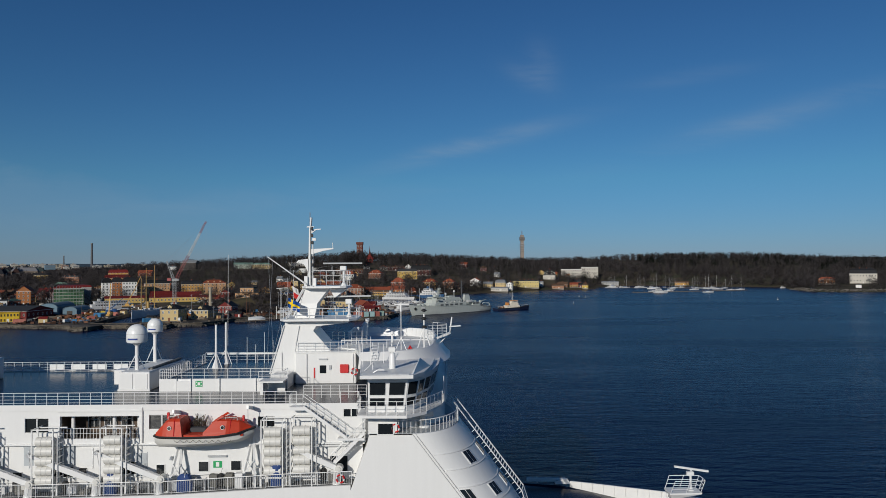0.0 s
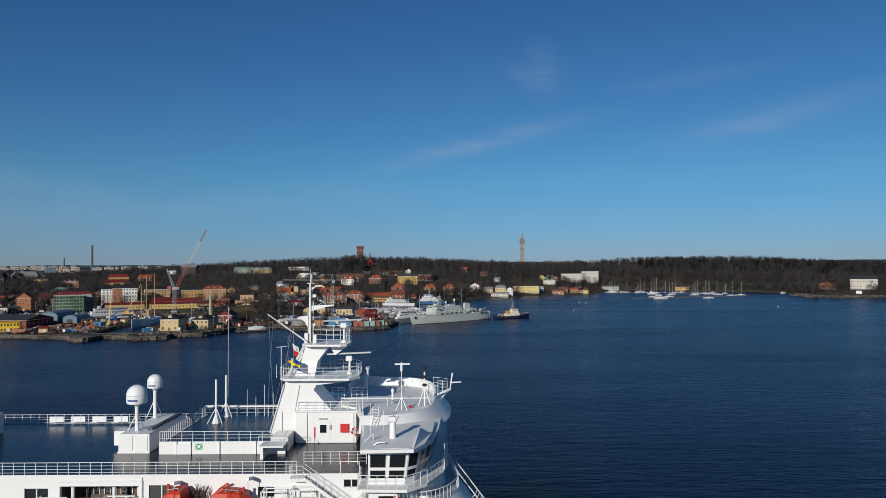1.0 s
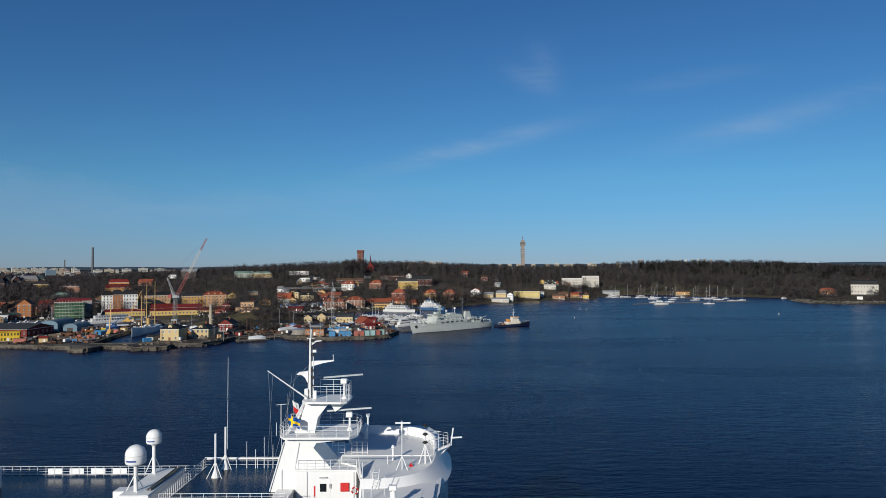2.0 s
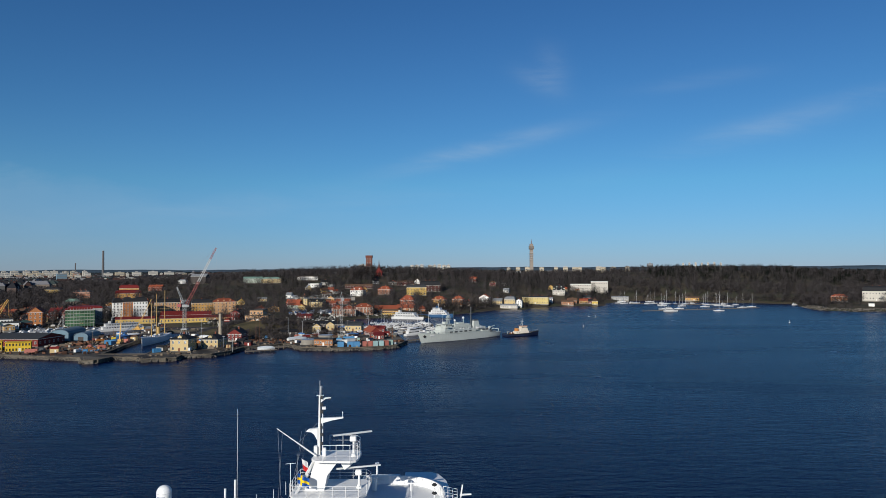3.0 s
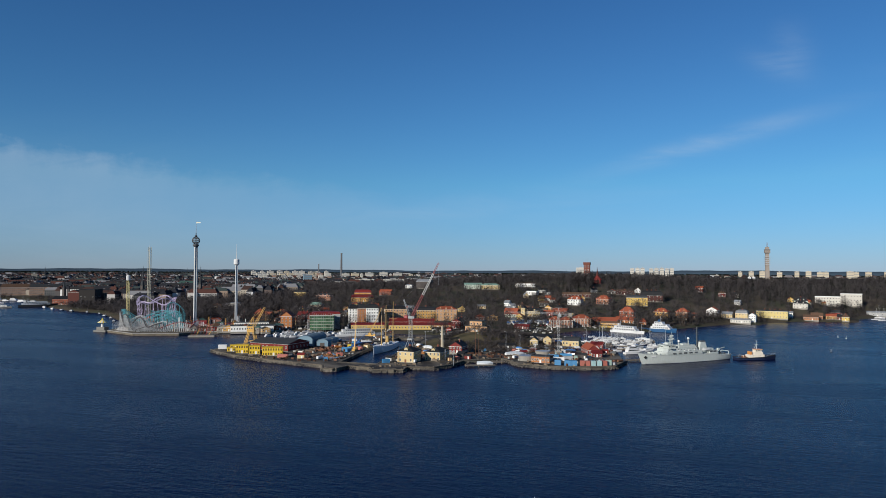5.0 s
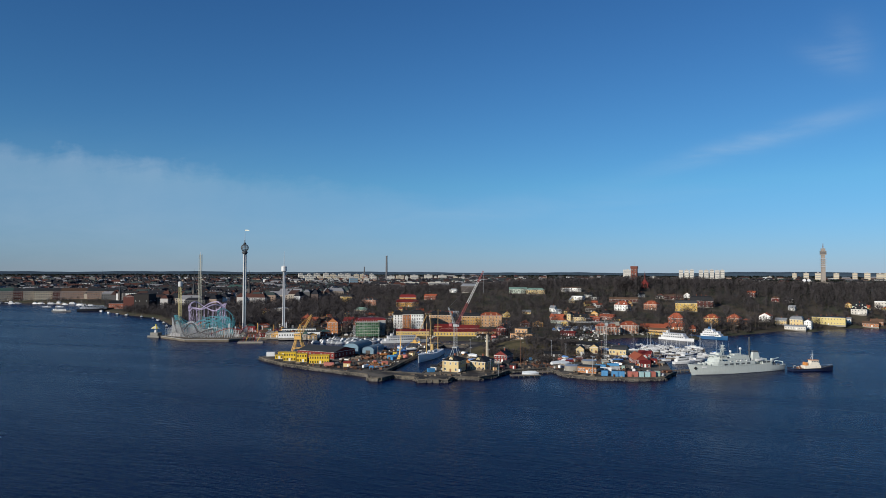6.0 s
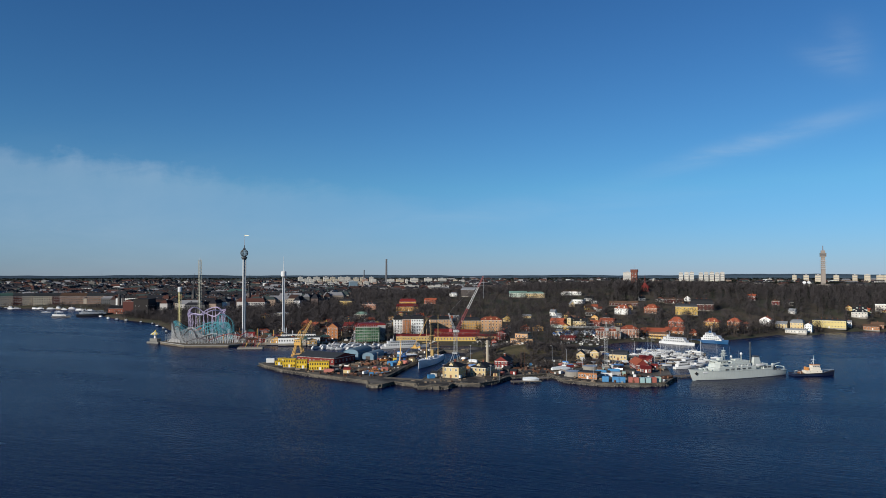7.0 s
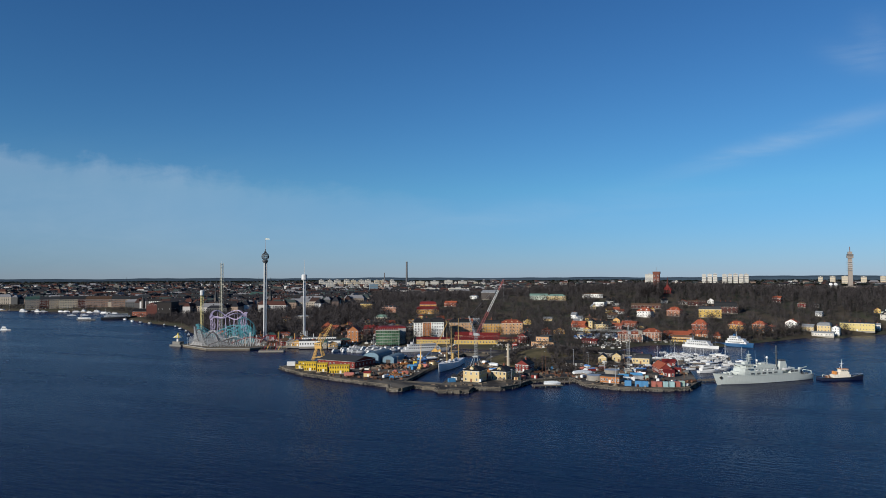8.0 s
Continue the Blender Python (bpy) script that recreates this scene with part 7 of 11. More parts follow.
# a scatter of small houses and sheds between the quays and the wood
rng = random.Random(63)
SMALL = [("cream", "cream"), ("red", "red"), ("ochre", "ochre"), ("grey", "grey"), ("brick", "brick"), ("yellow", "yellow"), ("white", "white"), ("dark", "dark timber")]
for zone, count in (((-560, -430, 720, 900), 22), ((-470, -250, 800, 1000), 20), ((-235, -130, 850, 1010), 14), ((-240, -60, 1000, 1240), 12), ((60, 330, 1110, 1260), 9)):
    for k in range(count):
        for trial in range(30):
            x, y = rng.uniform(zone[0], zone[1]), rng.uniform(zone[2], zone[3])
            w, d = rng.uniform(7, 15), rng.uniform(6, 9)
            if float(shore_distance(np.array([x]), np.array([y]), SHORE)[0]) > 9 and all(math.hypot(x - c[0], y - c[1]) > c[2] + w * 0.4 for c in KEEP_CLEAR):
                wall, word = SMALL[rng.randrange(8)]
                roof, cover = rng.choice((("tile", "red tiled"), ("black", "black"), ("slate", "dark slate"), ("brown", "brown"), ("greytin", "grey tin")))
                house("small_house", "small " + word + " house with a " + cover + " roof among bare trees", x, y, w, d, rng.uniform(3.2, 6), math.degrees(-math.atan2(x, y)) + rng.uniform(-25, 25), wall, roof, rng.choice(("gable", "gable", "hip", "gablefront")), rng.uniform(2.2, 3.8), 1, 3, clear=k % 2 == 0, chimneys=k % 2, group="small houses")
                break

# the eastern shore
house("white_institute", "long white functionalist building with many windows", 228.4, 1249.4, 35.3, 14, 14.0, -10, "offwhite", "white", "flat", 0.5, 3, 9, chimneys=0, clear=False, group='white institute')
house("white_institute", "white functionalist block with a roof terrace", 272.1, 1300.0, 30.6, 14, 19.8, -12, "offwhite", "white", "flat", 0.6, 3, 7, chimneys=0, clear=False, group='white institute')
house("dark_roofed_house", "pale house with a black hipped roof", 179.5, 1179.5, 18.5, 12, 8.5, -9, "palegreen", "black", "hip", 5, 2, 4)
house("boat_house", "orange wooden house with a brown roof by the shore", 191.2, 1120.9, 15, 9, 4.6, -10, "orange", "brown", "gable", 4, 1, 5)
house("boat_house", "orange boat house with a tiled roof", 209.3, 1121.2, 13, 8, 4.4, -11, "ochre", "tile", "gable", 3, 1, 4)
house("yellow_pavilion", "bright yellow pavilion with a tower at the water", 226.0, 1114.4, 9, 7, 5.4, -11, "brightyellow", "brown", "hip", 4, 2, 3)
house("point_house", "orange house with a red roof on the point", 585.8, 1070.4, 21.9, 10, 6.9, -29, "orange", "tile", "hip", 3, 2, 5, z=8)
house("palace", "cream white palace with a dark mansard roof among bare trees", 639.1, 1066.0, 36, 18, 15.0, -31, "offwhite", "black", "mansard", 7.5, 2, 9, z=8, chimneys=2, clear=False)
for spot in ((556, 962, 26), (600, 990, 30), (556, 1010, 24), (606, 1030, 26), (640, 1010, 22)):
    KEEP_CLEAR.append(spot)
house("white_tower_hut", "small white round hut on the point", 583.7, 984.9, 7.0, 5, 5.5, -31, "white", "slate", "hip", 1.5, 1, 1, z=3, chimneys=0)
house("shore_shed", "low pale shed behind the marina", 298.7, 1254.1, 29.6, 8, 6.0, -13, "grey", "greytin", "gable", 2, 1, 5, chimneys=0)
house("brown_shed", "low brown shed among the trees", 422.8, 1242.2, 23.4, 8, 5.0, -19, "ochre", "brown", "gable", 2, 1, 4, chimneys=0)

# the western waterfront
house("waterfront_palace", "brown palace with a green copper roof on the far quay", -1554.6, 1136.6, 33.4, 16, 22.3, 54, "stonegrey", "darkcopper", "mansard", 7, 4, 10, z=4.0, group='waterfront palaces', chimneys=3, sides=(1,), wsize=(1.7, 2.5))
# the next two are coloured dark to paint shaded gaps into the row
house("waterfront_palace", "dark brick palace with a corner gable on the far quay", -1529.7, 1148.3, 21.8, 16, 22.3, 53, "rust", "slate", "mansard", 7, 4, 6, z=4.0, group='waterfront palaces', chimneys=3, sides=(1,), wsize=(1.7, 2.5))
house("waterfront_palace", "narrow dark palace between pale neighbours", -1450.1, 1185.4, 20.6, 16, 22.4, 51, "rust", "slate", "mansard", 7, 4, 6, z=4.0, group='waterfront palaces', chimneys=3, sides=(1,), wsize=(1.7, 2.5))
house("waterfront_palace", "cream palace with a grey mansard roof", -1340.2, 1236.8, 25.9, 16, 22.4, 47, "sand", "slate", "mansard", 7, 4, 7, z=4.0, group='waterfront palaces', chimneys=3, sides=(1,), wsize=(1.7, 2.5))
house("waterfront_palace", "grey stone palace on the far waterfront", -1508.2, 1158.3, 25.7, 16, 22.3, 52, "stonegrey", "slate", "mansard", 7, 4, 7, z=4.0, group='waterfront palaces', chimneys=3, sides=(1,), wsize=(1.7, 2.5))
house("waterfront_palace", "cream stone palace with tall windows on the far waterfront", -1478.0, 1172.4, 41.2, 16, 22.3, 52, "sand", "slate", "mansard", 7, 4, 12, z=4.0, group='waterfront palaces', chimneys=3, sides=(1,), wsize=(1.7, 2.5))
house("waterfront_palace", "long pink brick palace with gables on the far waterfront", -1414.0, 1202.3, 59.3, 16, 22.4, 50, "dustypink", "brown", "mansard", 7, 4, 17, z=4.0, group='waterfront palaces', chimneys=3, sides=(1,), wsize=(1.7, 2.5))
house("waterfront_palace", "pink brick palace with a corner turret", -1369.5, 1223.1, 38.8, 16, 22.4, 48, "dustypink", "slate", "mansard", 7, 4, 11, z=4.0, group='waterfront palaces', chimneys=3, sides=(1,), wsize=(1.7, 2.5))
house("waterfront_palace", "pink brick waterfront house with turrets", -1328.8, 1258.3, 24.8, 16, 20.0, 47, "dustypink", "slate", "mansard", 7, 4, 7, z=10.0, group='waterfront palaces', chimneys=3, sides=(1,), wsize=(1.7, 2.5))
house("waterfront_palace", "grey stone house with a corner spire", -1254.8, 1293.3, 34.0, 16, 20.0, 44, "stonegrey", "slate", "mansard", 7, 4, 10, z=10.0, group='waterfront palaces', chimneys=3, sides=(1,), wsize=(1.7, 2.5))
house("waterfront_palace", "peach stone waterfront block with gables", -1196.5, 1320.9, 57.7, 16, 20.1, 42, "sand", "slate", "mansard", 7, 4, 16, z=10.0, group='waterfront palaces', chimneys=3, sides=(1,), wsize=(1.7, 2.5))
house("waterfront_palace", "long peach stone block behind the park", -1022.4, 1403.2, 71.3, 16, 20.2, 36, "sand", "slate", "mansard", 7, 4, 20, z=10.0, group='waterfront palaces', chimneys=3, sides=(1,), wsize=(1.7, 2.5))
house("waterfront_palace", "brick red block behind the park", -970.3, 1427.8, 21.2, 16, 20.3, 34, "brick", "slate", "mansard", 7, 4, 6, z=10.0, group='waterfront palaces', chimneys=3, sides=(1,), wsize=(1.7, 2.5))
house("ship_museum", "tall dark red museum hall with a copper roof", -1046.5, 1016.5, 20, 34, 23, 25, "rust", "brown", "gablefront", 4, 0, 0, z=3, chimneys=0, category='museum')
house("museum_hall", "black timber museum hall with a stepped flat roof", -1024.5, 1026.5, 27, 40, 27.5, 25, "tarred", "black", "flat", 0.5, 1, 4, z=3, chimneys=0, category='museum')
house("museum_wing", "low dark red museum wing with a sunlit timber front", -1066.0, 1002.5, 26, 26, 10.5, 27, "brick", "black", "gable", 5, 1, 6, z=3, chimneys=0, category='museum')
house("great_museum", "large grey stone museum with green roofs and turrets", -1130.6, 1433.3, 65.7, 34, 22.3, 38, "stonegrey", "darkcopper", "hip", 12, 2, 14, z=6, chimneys=0, category='museum')
house("great_museum", "long grey stone museum wing with a dark ridge roof", -1180.0, 1404.6, 54.6, 24, 18.1, 40, "stonegrey", "slate", "gable", 8, 2, 12, z=6, chimneys=0, category='museum')


# ---- the dockyard island: quays, dock, cranes and ships ----
from mathutils import geometry


def slab(outer, hole, top, bottom):
    """A flat piece of ground with upright edges and a basin cut through it."""
    loops = [[Vector((x, y, top)) for x, y in outer]] + ([[Vector((x, y, top)) for x, y in hole]] if hole else [])
    s = Shape()
    pts = [p for lp in loops for p in lp]
    s.add(pts, geometry.tessellate_polygon(loops))
    for lp in loops:
        n = len(lp)
        s.add([tuple(p) for p in lp] + [(p.x, p.y, bottom) for p in lp], [(i, (i + 1) % n, n + (i + 1) % n, n + i) for i in range(n)])
    return s


tagged(part("island_ground", slab(ISLAND, DOCK, 2.2, -2.0), ASPHALT), "grey-brown dockyard ground of packed gravel and asphalt", "ground", kind="structure")
tagged(part("dock_floor", Shape().prism(DOCK, -2.2, -2.0), CONCRETE), "dark floor of the flooded dock", "dock", kind="structure")

# coping and rough edging along the quays
s = Shape()
edge = ISLAND[:23]
for a, b in zip(edge, edge[1:]):
    s.bar((*a, 2.24), (*b, 2.24), 0.9, 0.5)
for a, b in zip(DOCK, DOCK[1:] + DOCK[:1]):
    s.bar((*a, 2.26), (*b, 2.26), 1.1, 0.5)
tagged(part("quay_coping", s, QUAYSTONE), "worn stone coping along the quay edge", "quay edge", kind="structure")
rng = random.Random(4)
s = Shape()
for a, b in zip(edge, edge[1:]):
    L = math.hypot(b[0] - a[0], b[1] - a[1])
    nx, ny = (b[1] - a[1]) / L, -(b[0] - a[0]) / L
    for i in range(int(L / 0.35)):
        f, o = rng.random(), rng.uniform(-1.6, 1.6)
        r = rng.uniform(0.35, 0.85)
        c = Vector((a[0] + (b[0] - a[0]) * f + nx * o, a[1] + (b[1] - a[1]) * f + ny * o, max(-0.2, 1.3 - o * 0.7) + rng.uniform(-0.3, 0.2)))
        v = [c + Vector((rng.uniform(0.6, 1) * r * p[0], rng.uniform(0.6, 1) * r * p[1], rng.uniform(0.5, 0.9) * r * p[2])) for p in ((1, 0, 0), (0, 1, 0), (-1, 0, 0), (0, -1, 0), (0.2, 0.1, 1), (0, 0, -1))]
        s.add(v, [(0, 1, 4), (1, 2, 4), (2, 3, 4), (3, 0, 4), (1, 0, 5), (2, 1, 5), (3, 2, 5), (0, 3, 5)])
tagged(part("shore_rubble", s, ROCK), "rough grey granite boulders along the waterline", "boulders", kind="stuff")

s = Shape()
rng = random.Random(14)
point = [(521, 1053), (501, 966), (535, 930), (592, 939), (700, 936)]
for a, b in zip(point, point[1:]):
    L = math.hypot(b[0] - a[0], b[1] - a[1])
    for i in range(int(L * 2.2)):
        f, o, r = rng.random(), rng.uniform(-2, 15), rng.uniform(0.5, 2.0)
        x, y = a[0] + (b[0] - a[0]) * f - (b[1] - a[1]) / L * o, a[1] + (b[1] - a[1]) * f + (b[0] - a[0]) / L * o
        c = Vector((x, y, max(0.1, float(ground_height(x, y)))))
        v = [c + Vector((rng.uniform(0.7, 1.2) * r * p[0], rng.uniform(0.7, 1.2) * r * p[1], rng.uniform(0.3, 0.8) * r * p[2])) for p in ((1, 0, 0), (0, 1, 0), (-1, 0, 0), (0, -1, 0), (0.2, 0.1, 1), (0, 0, -1))]
        s.add(v, [(0, 1, 4), (1, 2, 4), (2, 3, 4), (3, 0, 4), (1, 0, 5), (2, 1, 5), (3, 2, 5), (0, 3, 5)])
tagged(part("point_rocks", s, ROCK), "bare grey rocks along the eastern point", "rocks", kind="stuff")

# grassy knoll with scrub in the middle of the island
s, n = Shape(), 26
for i in range(n):
    for j in range(n):
        s.v.append((-222 + 108 * i / (n - 1), 560 + 134 * j / (n - 1), 0))
xs, ys = np.array([p[0] for p in s.v]), np.array([p[1] for p in s.v])
zs = knoll_rise(xs, ys) + 1.9 + 0.35 * np.sin(xs * 0.9) * np.cos(ys * 0.7)
s.v = list(zip(xs.tolist(), ys.tolist(), zs.tolist()))
s.f = [(i * n + j, (i + 1) * n + j, (i + 1) * n + j + 1, i * n + j + 1) for i in range(n - 1) for j in range(n - 1) if max(zs[i * n + j], zs[(i + 1) * n + j + 1]) > 2.3]
tagged(part("knoll", s, mat("dry_grass_slope", (0.13, 0.105, 0.058), 0.95, 0, 0.12, 0.35, 0.4, second=(0.075, 0.066, 0.036), spec=0.08), smooth=True), "brown knoll with dry grass and bare rock", "hill", kind="structure")

# stone pier heads at the dock mouth
for x, y in ((-225, 438), (-186, 446), (-207, 452)):
    tagged(part("pier_head", Shape().rbox(x - 5, y - 4, -1.5, x + 5, y + 3, 2.5, 0.3), QUAYSTONE), "worn stone pier head at the dock mouth", "pier", kind="structure")
tagged(part("caisson_gate", Shape().rbox(-235, 461.5, -1.5, -203, 465.5, 2.3, 0.2), QUAYSTONE), "low stone caisson gate closing the dry dock", "dock gate", kind="structure")
for k in range(7):
    part("bollard", Shape().lathe([(0.35, 0), (0.3, 0.6), (0.45, 0.8), (0.3, 0.95)], 8), BLACK, at=pose(-330 + k * 22, 478 - k * 4.5, 2.24)).update_tag()
for ob in [o for o in bpy.data.objects if o.name.startswith("bollard")]:
    tagged(ob, "black iron mooring bollard on the quay", "bollard", "bollards")

# dockside luffing crane
c = thing("luffing_crane", "tall dock crane with a lattice tower and red-white jib", "crane", "", -217, 567, 2.2)
part("portal", Shape().bar((-4, -4, 0), (-1.5, -1.5, 8), 0.35, 0.35).bar((4, -4, 0), (1.5, -1.5, 8), 0.35, 0.35).bar((-4, 4, 0), (-1.5, 1.5, 8), 0.35, 0.35).bar((4, 4, 0), (1.5, 1.5, 8), 0.35, 0.35).box(-2.4, -2.4, 7.6, 2.4, 2.4, 8.6), CRANEGREY, c)
part("tower", lattice(Shape(), (0, 0, 8.6), (0, 0, 26), 2.6, 2.4, 9, 0.1), CRANEGREY, c)
part("cab", Shape().rbox(-1.8, -1.6, 25.8, 2.4, 1.6, 28.0, 0.1).rbox(2.4, -1.2, 25.9, 3.6, 0.3, 27.6, 0.08), CRANEGREY, c)
a, b = Vector((1.5, 0, 28)), Vector((25, 1, 74))
for i in range(5):
    part("jib_section", lattice(Shape(), a.lerp(b, i / 5), a.lerp(b, (i + 1) / 5), 2.0 - i * 0.22, 1.8 - i * 0.22, 5, 0.095), CRANERED if i in (0, 1, 4) else CRANEWHITE, c)
part("back_mast", lattice(Shape(), (-1, 0, 28.5), (-6.5, 0, 42), 1.4, 0.8, 5, 0.1), CRANEGREY, c)
part("stay_rope", Shape().tube((-6.5, 0, 42), (24.5, 1, 73.5), 0.04, 3).tube((-6.5, 0, 42), (-2, 0, 27), 0.08, 4).tube((25, 1, 74), (25, 1, 55), 0.06, 3), STEEL, c)
part("counterweight", Shape().rbox(-5.5, -1.8, 26, -2.4, 1.8, 28.4, 0.1), CRANERED, c)

# yellow harbour crane on the western quay
c = thing("portal_crane", "yellow harbour crane on four splayed lattice legs", "crane", "", -366, 552, 2.2, 20)
for sx, sy in ((-1, -1), (1, -1), (1, 1), (-1, 1)):
    part("leg", lattice(Shape(), (sx * 5.2, sy * 4, 0), (sx * 2, sy * 2, 11), 1.2, 0.9, 4, 0.17), CRANEYELLOW, c)
part("ring_beam", Shape().box(-3.2, -3.2, 10.6, 3.2, 3.2, 12).bar((-5, -4, 2.6), (5, -4, 2.6), 0.4, 0.4).bar((-5, 4, 2.6), (5, 4, 2.6), 0.4, 0.4), CRANEYELLOW, c)
h = part("machine_house", Shape().rbox(-3.8, -2.2, 12, 2.8, 2.2, 15.6, 0.15), CRANEYELLOW, c)
for u in (-3, -1, 1):
    part("window", window_mesh(0.9, 1.0, STEEL), STEEL, h, at=pose(u, -2.22, 14))
part("tower", lattice(Shape(), (0.5, 0, 17), (1.5, 0, 24), 2.4, 1.4, 4, 0.16), CRANEYELLOW, c)
part("boom", lattice(Shape(), (2, 0, 15), (12, 0, 33), 2.0, 1.2, 8, 0.16), CRANEYELLOW, c)
part("tie", Shape().tube((1.5, 0, 24), (12, 0, 33), 0.12, 4).tube((12, 0, 33), (12.5, 0, 20), 0.07, 3).bar((1.5, 0, 24), (-4, 0, 16), 0.3, 0.3), CRANEYELLOW, c)

# tower crane with a level jib
c = thing("tower_crane", "white lattice tower crane with a level jib", "crane", "", -91, 576, 2.2, 10)
part("base", Shape().rbox(-3, -3, 0, 3, 3, 1.2, 0.1).rbox(-2.6, -2.6, 1.2, 2.6, 2.6, 2.4, 0.1), CONCRETE, c)
part("tower", lattice(Shape(), (0, 0, 2.4), (0, 0, 31.5), 2.1, 2.0, 14, 0.12), CRANEGREY, c)
part("cab", Shape().rbox(-0.2, -2.4, 30.2, 2.2, -0.8, 32.6, 0.08), CRANEGREY, c)
part("jib", lattice(Shape(), (0, 0, 32.6), (-40, 0, 33.2), 1.3, 0.8, 20, 0.07), CRANEGREY, c)
part("counter_jib", lattice(Shape(), (0, 0, 32.6), (11, 0, 32.6), 1.3, 1.1, 5, 0.07), CRANEGREY, c)
part("counterweight", Shape().rbox(8, -1, 30.4, 11, 1, 33.2, 0.08), CONCRETE, c)
part("apex", Shape().bar((-0.8, 0, 32.8), (0, 0, 37.5), 0.25, 0.25).bar((0.8, 0, 32.8), (0, 0, 37.5), 0.25, 0.25).tube((0, 0, 37.5), (-26, 0, 33.8), 0.06, 3).tube((0, 0, 37.5), (9, 0, 33.2), 0.06, 3), CRANEGREY, c)

# dock-side machinery
def mobile_crane(x, y, rz, reach, up, m, label):
    t = thing("mobile_crane", label, "crane", "mobile cranes", x, y, 2.2, rz)
    part("carrier", Shape().rbox(-5, -1.3, 0.7, 5, 1.3, 2.0, 0.1).rbox(3, -1.25, 2, 5, 1.25, 3.1, 0.1), m, t)
    wheel = Shape().tube((0, -1.4, 0.6), (0, -1.0, 0.6), 0.6, 10).mesh("wheel")
    for u in (-4, -2.4, 2.2, 4):
        part("wheel", wheel, BLACK, t, at=pose(u, 0, 0))
        part("wheel", wheel, BLACK, t, at=pose(u, 2.4, 0))
    part("cab", Shape().rbox(-2.5, -1.2, 2.0, 1.0, 1.2, 3.8, 0.1), m, t)
    part("boom", Shape().bar((-1.5, 0, 3), (reach * 0.5, 0, 3 + up * 0.5), 0.65, 0.7).bar((reach * 0.45, 0, 3 + up * 0.45), (reach, 0, 3 + up), 0.4, 0.42), m, t)
    part("hook_rope", Shape().tube((reach, 0, 3 + up), (reach, 0, 6), 0.06, 3), STEEL, t)


mobile_crane(-292, 650, 15, 11, 26, CRANEYELLOW, "yellow mobile crane with a steep telescopic boom")
mobile_crane(-253, 532, 100, 2.5, 22, CRANEYELLOW, "orange yellow crane with an upright boom beside the dock")
mobile_crane(-262, 550, 30, 10, 10, mat("blue_machine_paint", (0.025, 0.09, 0.22), 0.5), "blue mobile lift with a raised arm")


def skip_box(x, y, z, rz, w, d, h, m, label, name="container", cat="container", group="harbour containers"):
    t = thing(name, label, cat, group, x, y, z, rz)
    part("body", Shape().rbox(-w / 2, -d / 2, 0, w / 2, d / 2, h, 0.06), m, t)
    ribs = Shape()
    k = int(w / 0.8)
    for i in range(k):
        u = -w / 2 + w * (i + 0.5) / k
        ribs.box(u - 0.1, -d / 2 - 0.06, 0.15, u + 0.1, -d / 2 - 0.001, h - 0.15)
    part("corrugation", ribs, m, t)
    part("roof_sheet", Shape().box(-w / 2 + 0.1, -d / 2 + 0.1, h, w / 2 - 0.1, d / 2 - 0.1, h + 0.05), m, t)
    return t


BLUEBOX, TEALBOX, REDBOX, GREENBOX, ORANGEBOX, WHITEBOX = (mat(nm, c, 0.55, 0, 0.7, 0.12, 0.2, per_object=0.15) for nm, c in (("blue_container", (0.045, 0.19, 0.37)), ("pale_teal_container", (0.27, 0.40, 0.40)), ("rust_red_container", (0.34, 0.11, 0.08)), ("grey_green_container", (0.30, 0.40, 0.34)), ("orange_container", (0.5, 0.2, 0.05)), ("white_container", (0.62, 0.62, 0.6))))
for x, y, rz, m, lab in ((-80.5, 507, 4, BLUEBOX, "bright blue steel tank box on the quay"), (-73.5, 507, 5, BLUEBOX, "bright blue tank box beside another"), (-69.2, 508, 5, BLUEBOX, "bright blue tank box at the quay edge"), (-63.5, 510, 12, REDBOX, "rust red quay shed"), (-59.8, 510.5, 14, REDBOX, "rust red quay shed beside a pale one"), (-56, 511.5, 16, TEALBOX, "pale teal quay shed"), (-52, 513, 18, TEALBOX, "pale teal shed with a flat roof"), (-48.6, 515.5, 24, REDBOX, "rust red shed at the row's end"), (-46, 519, 30, GREENBOX, "grey green shed near the moorings")):
    skip_box(x, y, 2.2, rz, 4.6 if m is BLUEBOX else 3.4, 3.2, 3.6, m, lab)
for x, y, rz, w, m, lab in ((-84, 531, 10, 9, WHITEBOX, "white site cabin on the quay"), (-90, 545, 14, 8, BLUEBOX, "blue container stacked behind the quay"), (-82, 556, 12, 9, BLUEBOX, "blue container near the tower crane"), (-78, 540, 8, 7, mat("grey_container", (0.25, 0.26, 0.27), 0.6), "grey steel container on the quay"), (-88, 524, 6, 10, mat("grey_container", (0, 0, 0)), "long grey container with a blue cover"), (-247, 470, 20, 3, BLUEBOX, "small blue bin near the quay"), (-262, 535, 20, 8, BLUEBOX, "blue container beside the dock"), (-256, 527, 70, 6, BLUEBOX, "blue steel tank beside the dock"), (-250, 498, 30, 5, REDBOX, "rusty steel box among scrap"), (-286, 474, 15, 8, REDBOX, "flat rusty barge deck on the quay"), (-268, 556, 20, 6, mat("yellow_container", (0.55, 0.4, 0.03), 0.5), "yellow container near the sheds")):
    skip_box(x, y, 2.2, rz, w, 2.6, 2.7, m, lab)
rng = random.Random(9)
